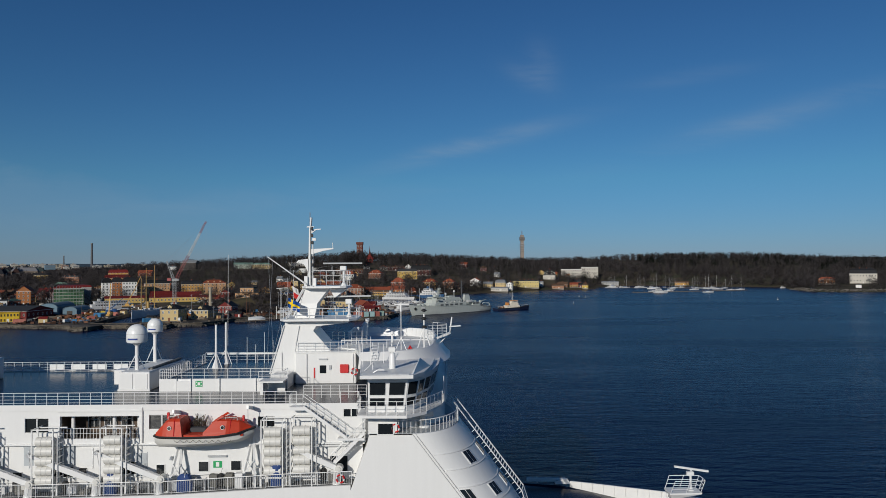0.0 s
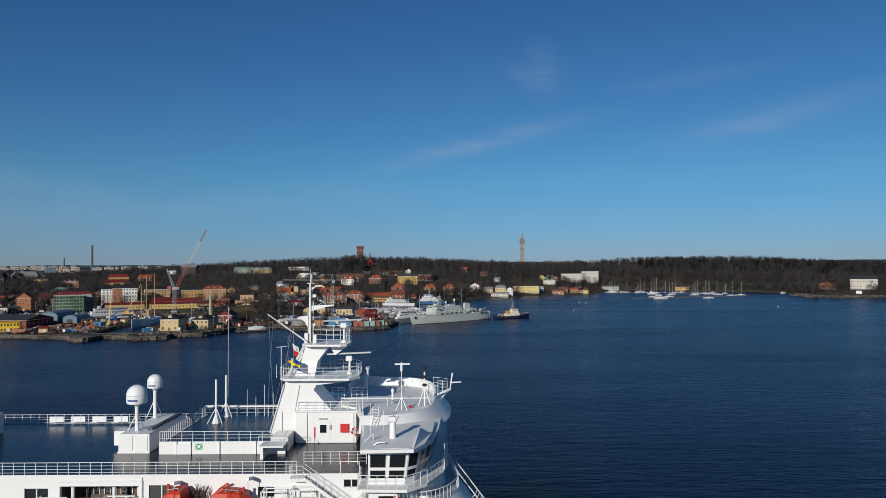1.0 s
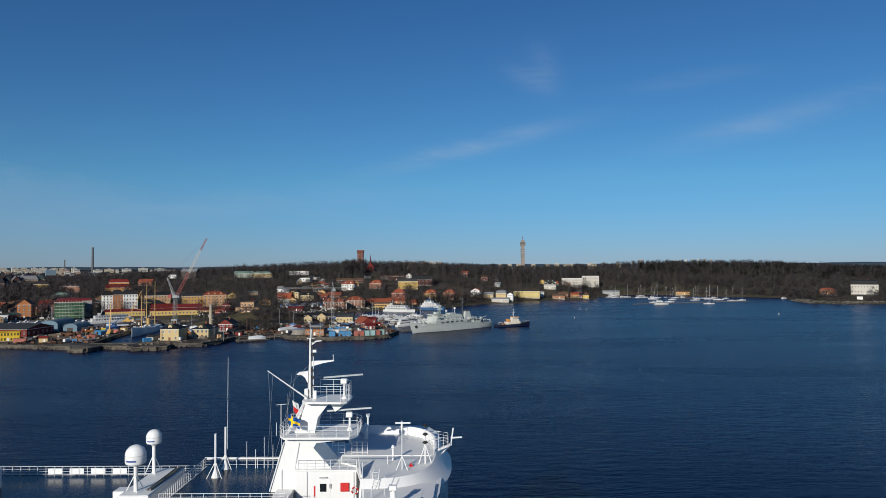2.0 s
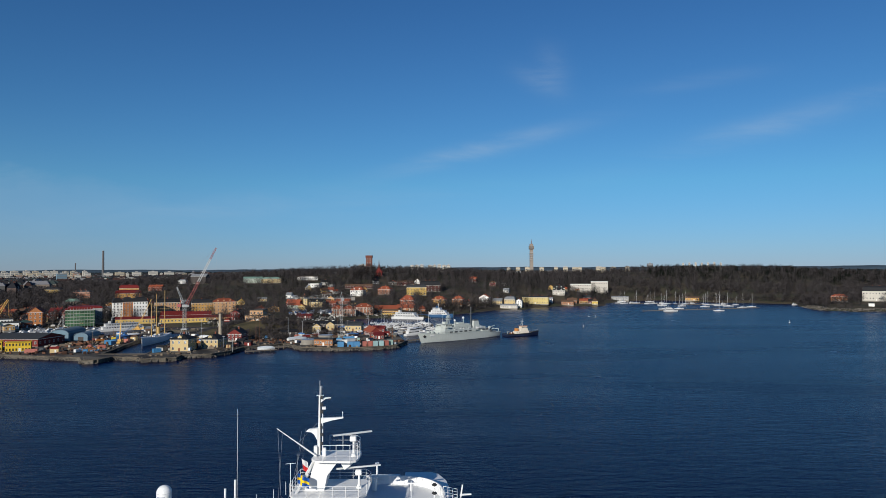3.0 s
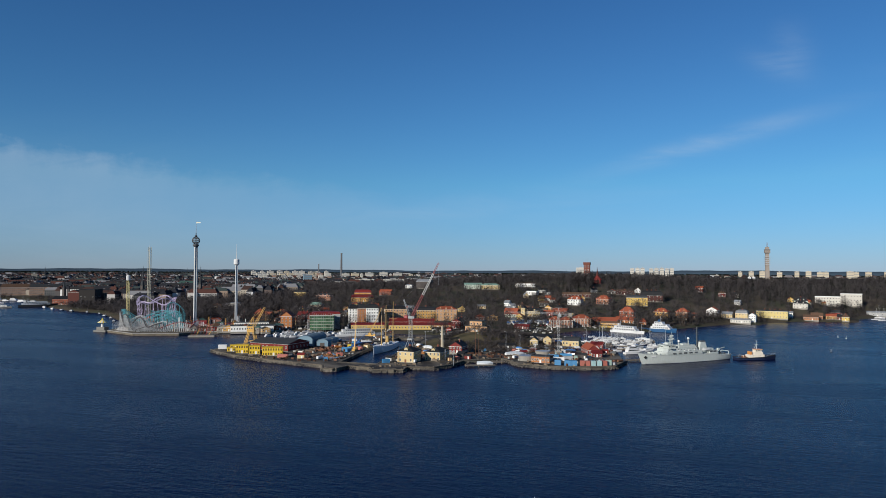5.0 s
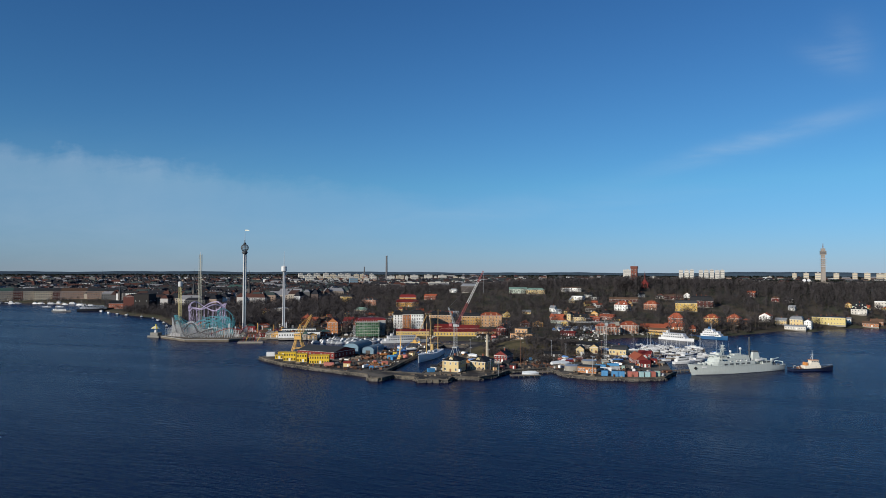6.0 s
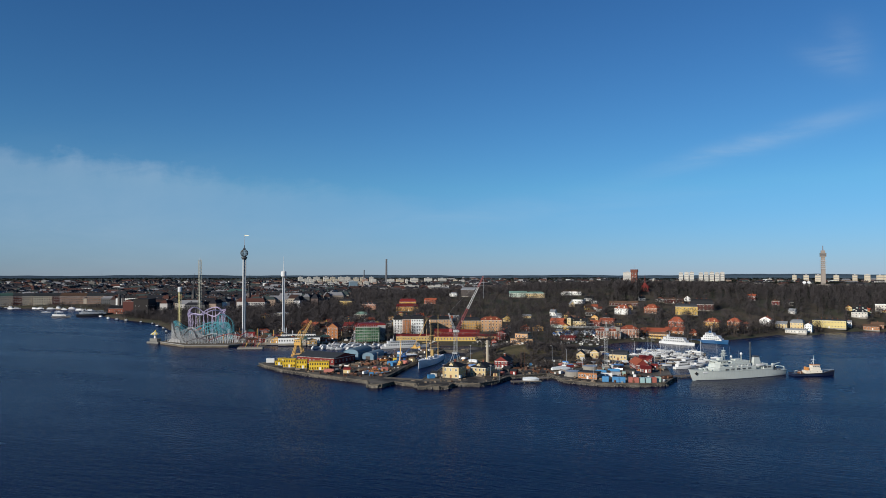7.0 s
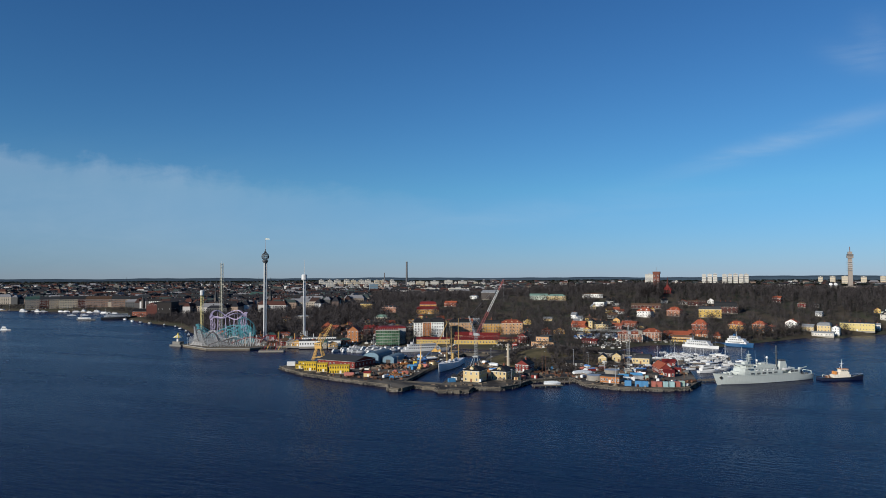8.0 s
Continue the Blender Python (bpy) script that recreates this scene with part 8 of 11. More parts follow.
for i in range(34):
    x, y = rng.uniform(-268, -243), rng.uniform(478, 508)
    if i > 22:
        x, y = rng.uniform(-120, -60), rng.uniform(530, 600)
    t = thing("scrap_heap", "heap of rusty ironwork and timber on the quay", "scrap", "scrap heaps", x, y, 2.2, rng.uniform(0, 180))
    s = Shape()
    for k in range(9):
        a = Vector((rng.uniform(-2.5, 2.5), rng.uniform(-1.5, 1.5), rng.uniform(0.1, 1.2)))
        s.bar(a, a + Vector((rng.uniform(-3, 3), rng.uniform(-2, 2), rng.uniform(-0.4, 1.2))), rng.uniform(0.15, 0.6), rng.uniform(0.15, 0.5))
    tagged(part("ironwork", s, (RUST, RUST, ORANGEBOX, WOODGREY, BLUEBOX)[i % 5], t), kind="stuff")
    part("base_timber", Shape().box(-2.2, -0.2, 0, 2.2, 0.2, 0.25).box(-2.2, 0.8, 0, 2.2, 1.1, 0.25), WOODGREY, t)


def car(x, y, z, rz, m, group="parked cars"):
    t = thing("car", "parked car on the quay", "car", group, x, y, z, rz)
    part("body", Shape().loft([[(-2.1, -0.85, 0.35), (2.1, -0.85, 0.35), (2.1, 0.85, 0.35), (-2.1, 0.85, 0.35)], [(-2.15, -0.86, 0.8), (2.15, -0.86, 0.75), (2.15, 0.86, 0.75), (-2.15, 0.86, 0.8)]]), m, t)
    part("cabin", Shape().loft([[(-1.7, -0.8, 0.8), (1.1, -0.8, 0.77), (1.1, 0.8, 0.77), (-1.7, 0.8, 0.8)], [(-1.3, -0.65, 1.42), (0.4, -0.65, 1.42), (0.4, 0.65, 1.42), (-1.3, 0.65, 1.42)]]), DARKGLASS, t)
    part("roof", Shape().box(-1.3, -0.66, 1.421, 0.4, 0.66, 1.47), m, t)
    wheel = Shape().tube((0, -0.9, 0.32), (0, -0.68, 0.32), 0.32, 8).mesh("wheel")
    for u in (-1.35, 1.35):
        part("wheel", wheel, BLACK, t, at=pose(u, 0, 0))
        part("wheel", wheel, BLACK, t, at=pose(u, 1.58, 0))
    return t


CARS = [mat("car_" + nm, c, 0.3, 0.2) for nm, c in (("silver", (0.4, 0.41, 0.42)), ("white", (0.6, 0.6, 0.6)), ("dark", (0.03, 0.03, 0.035)), ("red", (0.3, 0.03, 0.03)), ("blue", (0.03, 0.08, 0.25)))]
first = [car(-300 + i * 3.2, 700, 2.6, 90, m) for i, m in enumerate(CARS)]
rng = random.Random(3)
for i in range(38):
    if i < 16:
        x, y, z = -88 + (i % 8) * 3.4, 606 + (i // 8) * 14 + (i % 8) * 0.6, 2.2
    elif i < 26:
        x, y, z = -176 + (i - 16) * 4, 818 + (i - 16) * 2.2, 0
        z = float(ground_height(x, y))
    else:
        x, y, z = -284 + (i - 26) * 3, 560 + (i - 26) * 2.2, 2.2
    copy_thing(first[rng.randrange(5)], pose(x, y, z, 0, 0, 90 + rng.uniform(-6, 6)))

# tall stone chimney and poles on the island
t = thing("stone_chimney", "tall pale stone chimney beside the red house", "chimney", "", -184.5, 556, 2.3)
part("shaft", Shape().lathe([(1.5, 0), (1.35, 6), (1.0, 20), (1.15, 20.2), (1.15, 20.8)], 14), mat("pale_masonry", (0.36, 0.31, 0.23), 0.9, 0, 0.6, 0.15, 0.2, bump=0.1), t)
part("cap", Shape().lathe([(0.8, 20.8), (0.7, 21.1)], 14), CONCRETE, t)
for x, y, z, h in ((-137, 585, 5, 13), (-126, 590, 4, 11), (-150, 535, 3, 20), (-146, 530, 3, 18), (-90, 512, 2.2, 13), (-150, 478, 2.2, 10)):
    t = thing("harbour_lamp", "slim grey harbour lamp post", "lamp post", "harbour lamps", x, y, z - 0.2)
    part("pole", Shape().tube((0, 0, 0), (0, 0, h), 0.16, 6, 0.09), STEEL if h < 15 else RUST, t)
    part("lamp_arm", Shape().bar((0, 0, h), (-1.4, 0, h + 0.15), 0.2, 0.12), STEEL, t)

# slipway cradle, jetties and covered boats
for x, y, L_, rz in ((-135, 494, 22, 32), (-131, 512, 20, 40), (-30, 566, 30, 40)):
    t = thing("timber_jetty", "grey timber jetty on piles", "jetty", "jetties", x, y, 0, rz)
    part("deck", Shape().box(-L_ / 2, -3, 1.0, L_ / 2, 3, 1.4), WOODGREY, t)
    pile = Shape().tube((0, 0, -2), (0, 0, 1.9), 0.22, 6).mesh("pile")
    for k in range(int(L_ / 4)):
        for v in (-2.9, 2.9):
            part("pile", pile, WOODGREY, t, at=pose(-L_ / 2 + 1 + k * 4, v, 0))
for k in range(2):
    t = thing("slipway", "timber slipway rails running up from the water", "slipway", "slipways", -128 + k * 15, 548 + k * 6, 1.4, 52)
    part("rail", Shape().bar((-22, -2, -0.6), (28, -2, 2.6), 0.4, 0.5), RUST, t)
    part("rail", Shape().bar((-22, 2, -0.6), (28, 2, 2.6), 0.4, 0.5), RUST, t)
    sleeper = Shape().box(-0.2, -2.8, 0, 0.2, 2.8, 0.3).mesh("sleeper")
    for i in range(14):
        part("sleeper", sleeper, WOODGREY, t, at=pose(-20 + i * 3.4, 0, -0.55 + i * 0.22))
for x, y, z, rz, L_ in ((-132, 497, 1.4, 20, 12), (-122, 552, 3.0, 45, 17), (-117, 548, 3, 50, 9)):
    t = thing("covered_boat", "laid-up boat under a pale tarpaulin", "covered boat", "covered boats", x, y, z, rz)
    part("hull", hull_mesh(L_, L_ * 0.3, 1.2, 0.2, 0.7, 0.2, 7), BOATWHITE, t)
    part("cover", Shape().loft([[(u, -L_ * 0.15 * k, 1.1), (u, 0, 1.1 + 1.5 * k), (u, L_ * 0.15 * k, 1.1)] for u, k in ((-L_ / 2, 0.7), (0, 1.05), (L_ * 0.3, 0.9), (L_ / 2, 0.2))]), mat("pale_tarpaulin", (0.5, 0.53, 0.55), 0.7, 0, 0.8, 0.1, 0.25), t)
for x, y in ((-107, 525), (-101, 560)):
    t = thing("storage_tank", "round pale concrete storage tank", "tank", "storage tanks", x, y, 2.2)
    part("drum", Shape().lathe([(6.2, 0), (6.2, 3.6), (5.9, 3.7)], 24), CONCRETE, t)
    part("lid", Shape().lathe([(5.9, 3.7), (0.5, 4.2)], 24), STEEL, t)


# ---- ships ----
def place(x0, y0, x1, y1):
    """Middle, length and heading for a ship whose stern and bow are given."""
    return (x0 + x1) / 2, (y0 + y1) / 2, math.hypot(x1 - x0, y1 - y0), math.degrees(math.atan2(y1 - y0, x1 - x0))


x, y, L, rz = place(39.0, 612.0, -27, 547)
t = thing("naval_ship", "grey naval support ship moored beside the island", "warship", "", x, y, 0, rz)
NAVYPALE = mat("pale_naval_grey_paint", (0.46, 0.49, 0.455), 0.6, 0, 0.8, 0.08, 0.14, streak=0.14)
STATIONS = ((-46, 4.0, 4.6, 3.6), (-41, 4.0, 5.6, 5.0), (-33, 4.3, 6.3, 6.0), (-27, 5.6, 6.6, 6.4), (-10, 6.1, 6.8, 6.7), (8, 6.2, 6.8, 6.6), (20, 6.5, 6.3, 5.4), (30, 7.0, 4.9, 3.6), (38, 7.6, 3.0, 1.8), (43, 8.1, 1.5, 0.7), (46.3, 8.5, 0.12, 0.08))
hull = Shape().loft([[(u, -w, dz), (u - max(0, u - 20) * 0.08, -q - (w - q) * 0.3, dz * 0.45), (u - max(0, u - 20) * 0.14, -q, 0.3), (u - max(0, u - 20) * 0.17, -q * 0.7, -1.6), (u - max(0, u - 20) * 0.17, q * 0.7, -1.6), (u - max(0, u - 20) * 0.14, q, 0.3), (u - max(0, u - 20) * 0.08, q + (w - q) * 0.3, dz * 0.45), (u, w, dz)] for u, dz, w, q in STATIONS])
part("hull", hull, NAVYPALE, t, smooth=True)
for sd in (-1, 1):
    part("boot_stripe", Shape().add([(u - max(0, u - 20) * 0.14, sd * (q + 0.03), z) for u, dz, w, q in STATIONS[:-1] for z in (-0.2, 0.34)], [(2 * i, 2 * i + 2, 2 * i + 3, 2 * i + 1) for i in range(len(STATIONS) - 2)]), NAVYDARK, t)
    part("rubbing_strake", Shape().path([(u, sd * (w + 0.05), dz - 0.15) for u, dz, w, q in STATIONS], 0.12, 4), NAVYPALE, t)
    part("anchor_patch", Shape().loft([[(39.2, sd * 2.0, 5.2), (40.5, sd * 1.7, 6.4), (41.8, sd * 1.35, 5.2), (40.4, sd * 1.55, 4.0)], [(39.2, sd * 2.35, 5.2), (40.5, sd * 2.05, 6.4), (41.8, sd * 1.7, 5.2), (40.4, sd * 1.9, 4.0)]]), BLACK, t)
    part("hull_number_bar", Shape().loft([[(32.2, sd * (3.9 + o), 5.2), (35.8, sd * (3.15 + o), 5.3), (35.8, sd * (3.3 + o), 6.4), (32.2, sd * (4.05 + o), 6.3)] for o in (0.1, 0.22)]), BOATWHITE, t)
part("main_house", Shape().loft([[(-13, -6.3, 6.0), (23, -5.9, 6.4), (27, -4.4, 6.7), (27, 4.4, 6.7), (23, 5.9, 6.4), (-13, 6.3, 6.0)], [(-13, -6.1, 8.8), (22.4, -5.8, 8.9), (26, -4.2, 8.9), (26, 4.2, 8.9), (22.4, 5.8, 8.9), (-13, 6.1, 8.8)]]), NAVYPALE, t)
part("upper_house", Shape().loft([[(-9, -5.2, 8.82), (21.5, -5.2, 8.92), (24.5, -3.6, 8.92), (24.5, 3.6, 8.92), (21.5, 5.2, 8.92), (-9, 5.2, 8.82)], [(-8.6, -5.0, 11.3), (21, -5.0, 11.3), (24, -3.4, 11.3), (24, 3.4, 11.3), (21, 5.0, 11.3), (-8.6, 5.0, 11.3)]]), NAVYPALE, t)
br = part("bridge", Shape().loft([[(13, -4.8, 11.3), (20, -4.6, 11.3), (23.2, -2.4, 11.3), (23.2, 2.4, 11.3), (20, 4.6, 11.3), (13, 4.8, 11.3)], [(13.2, -4.7, 13.7), (20.4, -4.6, 13.7), (23.7, -2.4, 13.7), (23.7, 2.4, 13.7), (20.4, 4.6, 13.7), (13.2, 4.7, 13.7)]]), NAVYPALE, t)
bw = window_mesh(0.95, 0.85, NAVYGREY, 0.05)
for i in range(5):
    for sd in (-1, 1):
        part("window", bw, NAVYGREY, br, at=pose(14.2 + i * 1.3, sd * 4.75, 12.8, 0, 0, 0 if sd < 0 else 180))
for i in range(4):
    part("window", bw, NAVYGREY, br, at=pose(23.56, -1.8 + i * 1.2, 12.8, 0, 0, 90))
for sd in (-1, 1):
    part("bridge_wing", Shape().box(17.6, min(sd * 4.7, sd * 7.0), 11.2, 20.6, max(sd * 4.7, sd * 7.0), 11.35).box(17.6, min(sd * 6.9, sd * 7.0), 11.35, 20.6, max(sd * 6.9, sd * 7.0), 12.4), NAVYPALE, t)
part("compass_deck", Shape().box(13, -4.9, 13.7, 23.2, 4.9, 13.85).rbox(15, -1.6, 13.85, 18.5, 1.6, 15.4, 0.1), NAVYPALE, t)
part("radar_mast", lattice(Shape(), (13.6, 0, 13.8), (12.8, 0, 20.5), 2.0, 1.0, 5, 0.13).box(11.2, -2.4, 17.2, 14.6, 2.4, 17.4).box(11.8, -1.6, 19.4, 14, 1.6, 19.6).tube((12.9, -2.8, 18.4), (12.9, 2.8, 18.4), 0.22, 5).tube((12.9, -2.0, 20.7), (12.9, 2.0, 20.7), 0.26, 5).tube((12.8, 0, 20.4), (12.8, 0, 23.4), 0.09, 4), NAVYPALE, t)
part("mid_house", Shape().rbox(-8, -3.9, 11.3, 9, 3.9, 13.0, 0.12).rbox(-3, -2.6, 13.0, 4, 2.6, 14.2, 0.1), NAVYPALE, t)
for u, top in ((5.5, 14.8), (-4.5, 16.6)):
    part("radome_post", Shape().tube((u, 0, 13), (u, 0, top), 0.26, 6), NAVYPALE, t)
    part("radome", Shape().lathe([(0.2, 0), (0.95, 0.5), (1.0, 1.2), (0.6, 1.9), (0.05, 2.1)], 12, (u, 0, top)), BOATWHITE, t, smooth=True)
for u, v, top in ((9.5, 3, 24), (8.5, -3, 21), (1, 3.2, 20.5), (-7, -3, 18)):
    part("whip_aerial", Shape().tube((u, v, 13), (u + 0.3, v, top), 0.09, 4, 0.04), STEEL, t)
part("funnel", Shape().loft([[(-22, -2.6, 6.0), (-14, -2.6, 6.0), (-14, 2.6, 6.0), (-22, 2.6, 6.0)], [(-21.6, -2.3, 11), (-14.6, -2.3, 11), (-14.6, 2.3, 11), (-21.6, 2.3, 11)], [(-20.8, -1.8, 14.6), (-15.8, -1.8, 14.6), (-15.8, 1.8, 14.6), (-20.8, 1.8, 14.6)]]), NAVYPALE, t)
part("funnel_cap", Shape().loft([[(-20.8, -1.82, 14.6), (-15.8, -1.82, 14.6), (-15.8, 1.82, 14.6), (-20.8, 1.82, 14.6)], [(-20.5, -1.7, 15.6), (-16.2, -1.7, 15.6), (-16.2, 1.7, 15.6), (-20.5, 1.7, 15.6)]]), NAVYDARK, t)
part("main_mast", Shape().tube((-13.6, 0, 8.8), (-13.6, 0, 24.5), 0.62, 8, 0.42).box(-14.8, -1.5, 20.5, -12.4, 1.5, 20.8).tube((-13.6, -2, 22), (-13.6, 2, 22), 0.12, 4).lathe([(0.6, 0), (0.75, 0.9), (0.3, 1.8)], 8, (-13.6, 0, 24.5)), NAVYDARK, t)
part("aft_house", Shape().rbox(-31, -5.2, 4.6, -22, 5.2, 8.0, 0.15).rbox(-28, -3.4, 8.0, -23, 3.4, 9.6, 0.12), NAVYPALE, t)
# shaded side openings, painted as dark patches on the flat walls
for u in (-29, -25, -8, -2.5, 3, 8.5, 14):
    for sd in (-1, 1):
        v = 5.22 if u < -20 else 6.22
        part("recess", Shape().box(u, min(sd * v, sd * (v + 0.1)), 6.7, u + 3.2, max(sd * v, sd * (v + 0.1)), 7.9), NAVYDARK, t)
for u in range(-7, 22, 3):
    for sd in (-1, 1):
        part("porthole", Shape().tube((u, sd * 5.1, 10.2), (u, sd * 5.3, 10.2), 0.24, 8), BLACK, t)
raft = Shape().tube((-0.8, 0, 0.45), (0.8, 0, 0.45), 0.42, 8).mesh("raft_canister")
for u in (-11, -6, 0, 4, 10):
    for sd in (-1, 1):
        part("raft_canister", raft, BOATWHITE, t, at=pose(u, sd * 5.6, 8.85))
for sd in (-1, 1):
    part("work_boat", hull_mesh(7.5, 2.3, 1.1, 0.2, 0.8, 0.3, 6), (ORANGEBOX, BOATWHITE)[sd > 0], t, at=pose(-18, sd * 4.9, 8.6))
    part("boat_davit", Shape().path([(-15.5, sd * 4.2, 6.2), (-15.5, sd * 4.6, 10.4), (-15.5, sd * 5.6, 10.9)], 0.16, 5).path([(-20.5, sd * 4.2, 6.2), (-20.5, sd * 4.6, 10.4), (-20.5, sd * 5.6, 10.9)], 0.16, 5), NAVYPALE, t)
part("deck_crane", Shape().tube((-34, 2.5, 4.2), (-34, 2.5, 8.6), 0.5, 8).bar((-34, 2.5, 8.4), (-42, 1.5, 9.4), 0.5, 0.6).rbox(-35, 1.7, 7.6, -33, 3.3, 9.2, 0.08), NAVYPALE, t)
part("cable_drum", Shape().tube((-38, -2.4, 5.3), (-38, 0.4, 5.3), 1.2, 12).box(-39, -2.6, 4.1, -37, -2.45, 5.4).box(-39, 0.45, 4.1, -37, 0.6, 5.4), NAVYDARK, t)
part("stern_frame", Shape().path([(-43.5, -4.4, 4.1), (-44.2, -3.6, 6.4), (-44.2, 3.6, 6.4), (-43.5, 4.4, 4.1)], 0.3, 6), NAVYPALE, t)
part("foredeck_gear", Shape().lathe([(1.6, 0), (1.8, 1.2), (1.2, 1.8)], 12, (31, 0, 7.0)).tube((35, -1.5, 8.2), (35, 1.5, 8.2), 0.7, 10).box(28.2, -4.4, 6.9, 28.4, 4.4, 8.1).bar((31, 0, 8.6), (36, 0, 10.2), 0.3, 0.3), NAVYPALE, t)
for u, dz in ((-40, 4.1), (-36, 4.2), (24, 6.9), (33, 7.3)):
    part("deck_locker", Shape().rbox(u - 0.9, 2.2, dz - 0.1, u + 0.9, 3.6, dz + 1.3, 0.08), NAVYDARK if u < 0 else NAVYPALE, t)
for sd in (-1, 1):
    rail = Shape()
    for k in (0.5, 1.0):
        rail.path([(u, sd * (w - 0.1), dz + k) for u, dz, w, q in STATIONS[:-1]], 0.045, 3)
    for i in range(44):
        u = -45 + i * 2
        rail.tube((u, sd * float(np.interp(u, [q[0] for q in STATIONS], [q[2] - 0.1 for q in STATIONS])), float(np.interp(u, [q[0] for q in STATIONS], [q[1] for q in STATIONS])) - 0.1), (u, sd * float(np.interp(u, [q[0] for q in STATIONS], [q[2] - 0.1 for q in STATIONS])), float(np.interp(u, [q[0] for q in STATIONS], [q[1] for q in STATIONS])) + 1.05), 0.04, 3)
    part("guard_rail", rail, NAVYPALE, t)

x, y, L, rz = place(45, 604, 76, 620)
t = thing("tug_boat", "tug with a navy blue hull and white wheelhouse", "tug", "", x, y, 0, rz)
part("hull", hull_mesh(L, 9.4, 1.9, 0.7, 0.85, 1, 9), HULLNAVY, t, smooth=True)
part("fender", Shape().path([(-L / 2, -4.0, 1.9), (-L * 0.2, -4.8, 1.9), (L * 0.15, -4.3, 2.3), (L / 2, 0, 3.4), (L * 0.15, 4.3, 2.3), (-L * 0.2, 4.8, 1.9), (-L / 2, 4.0, 1.9)], 0.35, 6), BLACK, t)
TUGCREAM = mat("cream_white_paint", (0.66, 0.6, 0.5), 0.5, 0, 0.8, 0.06, 0.12, streak=0.08)
part("deck_house", Shape().rbox(-7.5, -2.7, 1.8, 6, 2.7, 4.2, 0.15).rbox(-3, -2.3, 4.2, 5, 2.3, 6.2, 0.15), TUGCREAM, t)
wh = part("wheelhouse", Shape().loft([[(-1.6, -2.0, 6.2), (4, -2.0, 6.2), (4, 2.0, 6.2), (-1.6, 2.0, 6.2)], [(-1.5, -2.2, 8.1), (4.3, -2.2, 8.1), (4.3, 2.2, 8.1), (-1.5, 2.2, 8.1)]]), TUGCREAM, t)
part("roof", Shape().box(-1.9, -2.4, 8.1, 4.6, 2.4, 8.4), ORANGEBOX, wh)
band_windows(wh, -1.3, 3.9, 2.12, 7.3, 4, 0.8, 0.8)
for u in (-6, -4, 2, 4.4):
    part("porthole", Shape().tube((u, -2.72, 3.2), (u, -2.8, 3.2), 0.22, 8), BLACK, t)
part("mast", Shape().tube((0.5, 0, 8.3), (0.5, 0, 15.5), 0.3, 6, 0.16).box(-0.5, -1.3, 12, 1.3, 1.3, 12.2).bar((-1.4, 0, 9), (0.5, 0, 12), 0.2, 0.2), BOATWHITE, t)
part("funnel", Shape().rbox(-6.2, -2.1, 4.2, -4.6, -0.9, 6.6, 0.1).rbox(-6.2, 0.9, 4.2, -4.6, 2.1, 6.6, 0.1), ORANGEBOX, t)
part("towing_winch", Shape().tube((-10.5, -1.5, 2.8), (-10.5, 1.5, 2.8), 0.9, 10).rbox(-11.8, -2, 1.8, -9.2, 2, 2.4, 0.1), RUST, t)
part("tow_bow", Shape().path([(-12.5, -3.6, 1.9), (-12.5, -3.2, 3.6), (-12.5, 3.2, 3.6), (-12.5, 3.6, 1.9)], 0.16, 5), TUGCREAM, t)
for sd in (-1, 1):
    part("bow_rail", Shape().path([(6.5, sd * 4.0, 3.4), (11, sd * 2.6, 3.9), (L / 2 - 0.6, sd * 0.2, 4.4)], 0.06, 4).path([(6.5, sd * 4.0, 2.3), (6.5, sd * 4.0, 3.4)], 0.06, 4), BOATWHITE, t)

# steamer lying in the dock
x, y, L, rz = place(-244.5, 600, -236.5, 532)
t = thing("museum_ship", "white three-masted ship lying in the dock", "ship", "", x, y, 0, rz)
part("hull", hull_mesh(L, 11.5, 4.6, 0.5, 0.6, 1, 12), mat("fresh_white_hull", (0.85, 0.85, 0.83), 0.4, 0, 0.5, 0.04, 0.08), t, smooth=True)
for sd in (-1, 1):
    part("bulwark_line", Shape().path([(-L / 2 + 2, sd * 3.4, 4.0), (-10, sd * 4.82, 3.98), (8, sd * 4.82, 4.0), (L * 0.33, sd * 2.6, 5.2), (L / 2, 0, 5.95)], 0.16, 4), mat("brown_oak", (0.2, 0.11, 0.05), 0.7), t)
part("hull_band", Shape().loft([[(u, v * 1.012, 2.6) for v in (-w, w)] + [(u, v * 1.012, 2.3) for v in (w, -w)] for u, w in ((-L / 2 + 1, 3.2), (-8, 4.72), (8, 4.7), (L * 0.3, 2.7))]), HULLNAVY, t)
for u in (-30, -20, -12, -2, 6, 14, 20):
    part("deck_gear", Shape().rbox(u - 1.2, -1.4, 3.7, u + 1.2, 1.4, 5.2 + (u % 3) * 0.3, 0.1).tube((u, -3, 4), (u + 1.2, -3, 5.4), 0.2, 5), (WOODGREY, BOATWHITE, CANVAS)[int(u) % 3], t)
part("bowsprit", Shape().tube((L * 0.46, 0, 5.6), (L * 0.46 + 9, 0, 7.6), 0.3, 6, 0.15), mat("varnished_spar", (0.42, 0.27, 0.09), 0.6), t)
part("deck_house", Shape().rbox(-14, -2.6, 3.8, -4, 2.6, 6.2, 0.1), BOATWHITE, t)
part("fore_house", Shape().rbox(2, -2, 3.8, 8, 2, 6, 0.1), BOATWHITE, t)
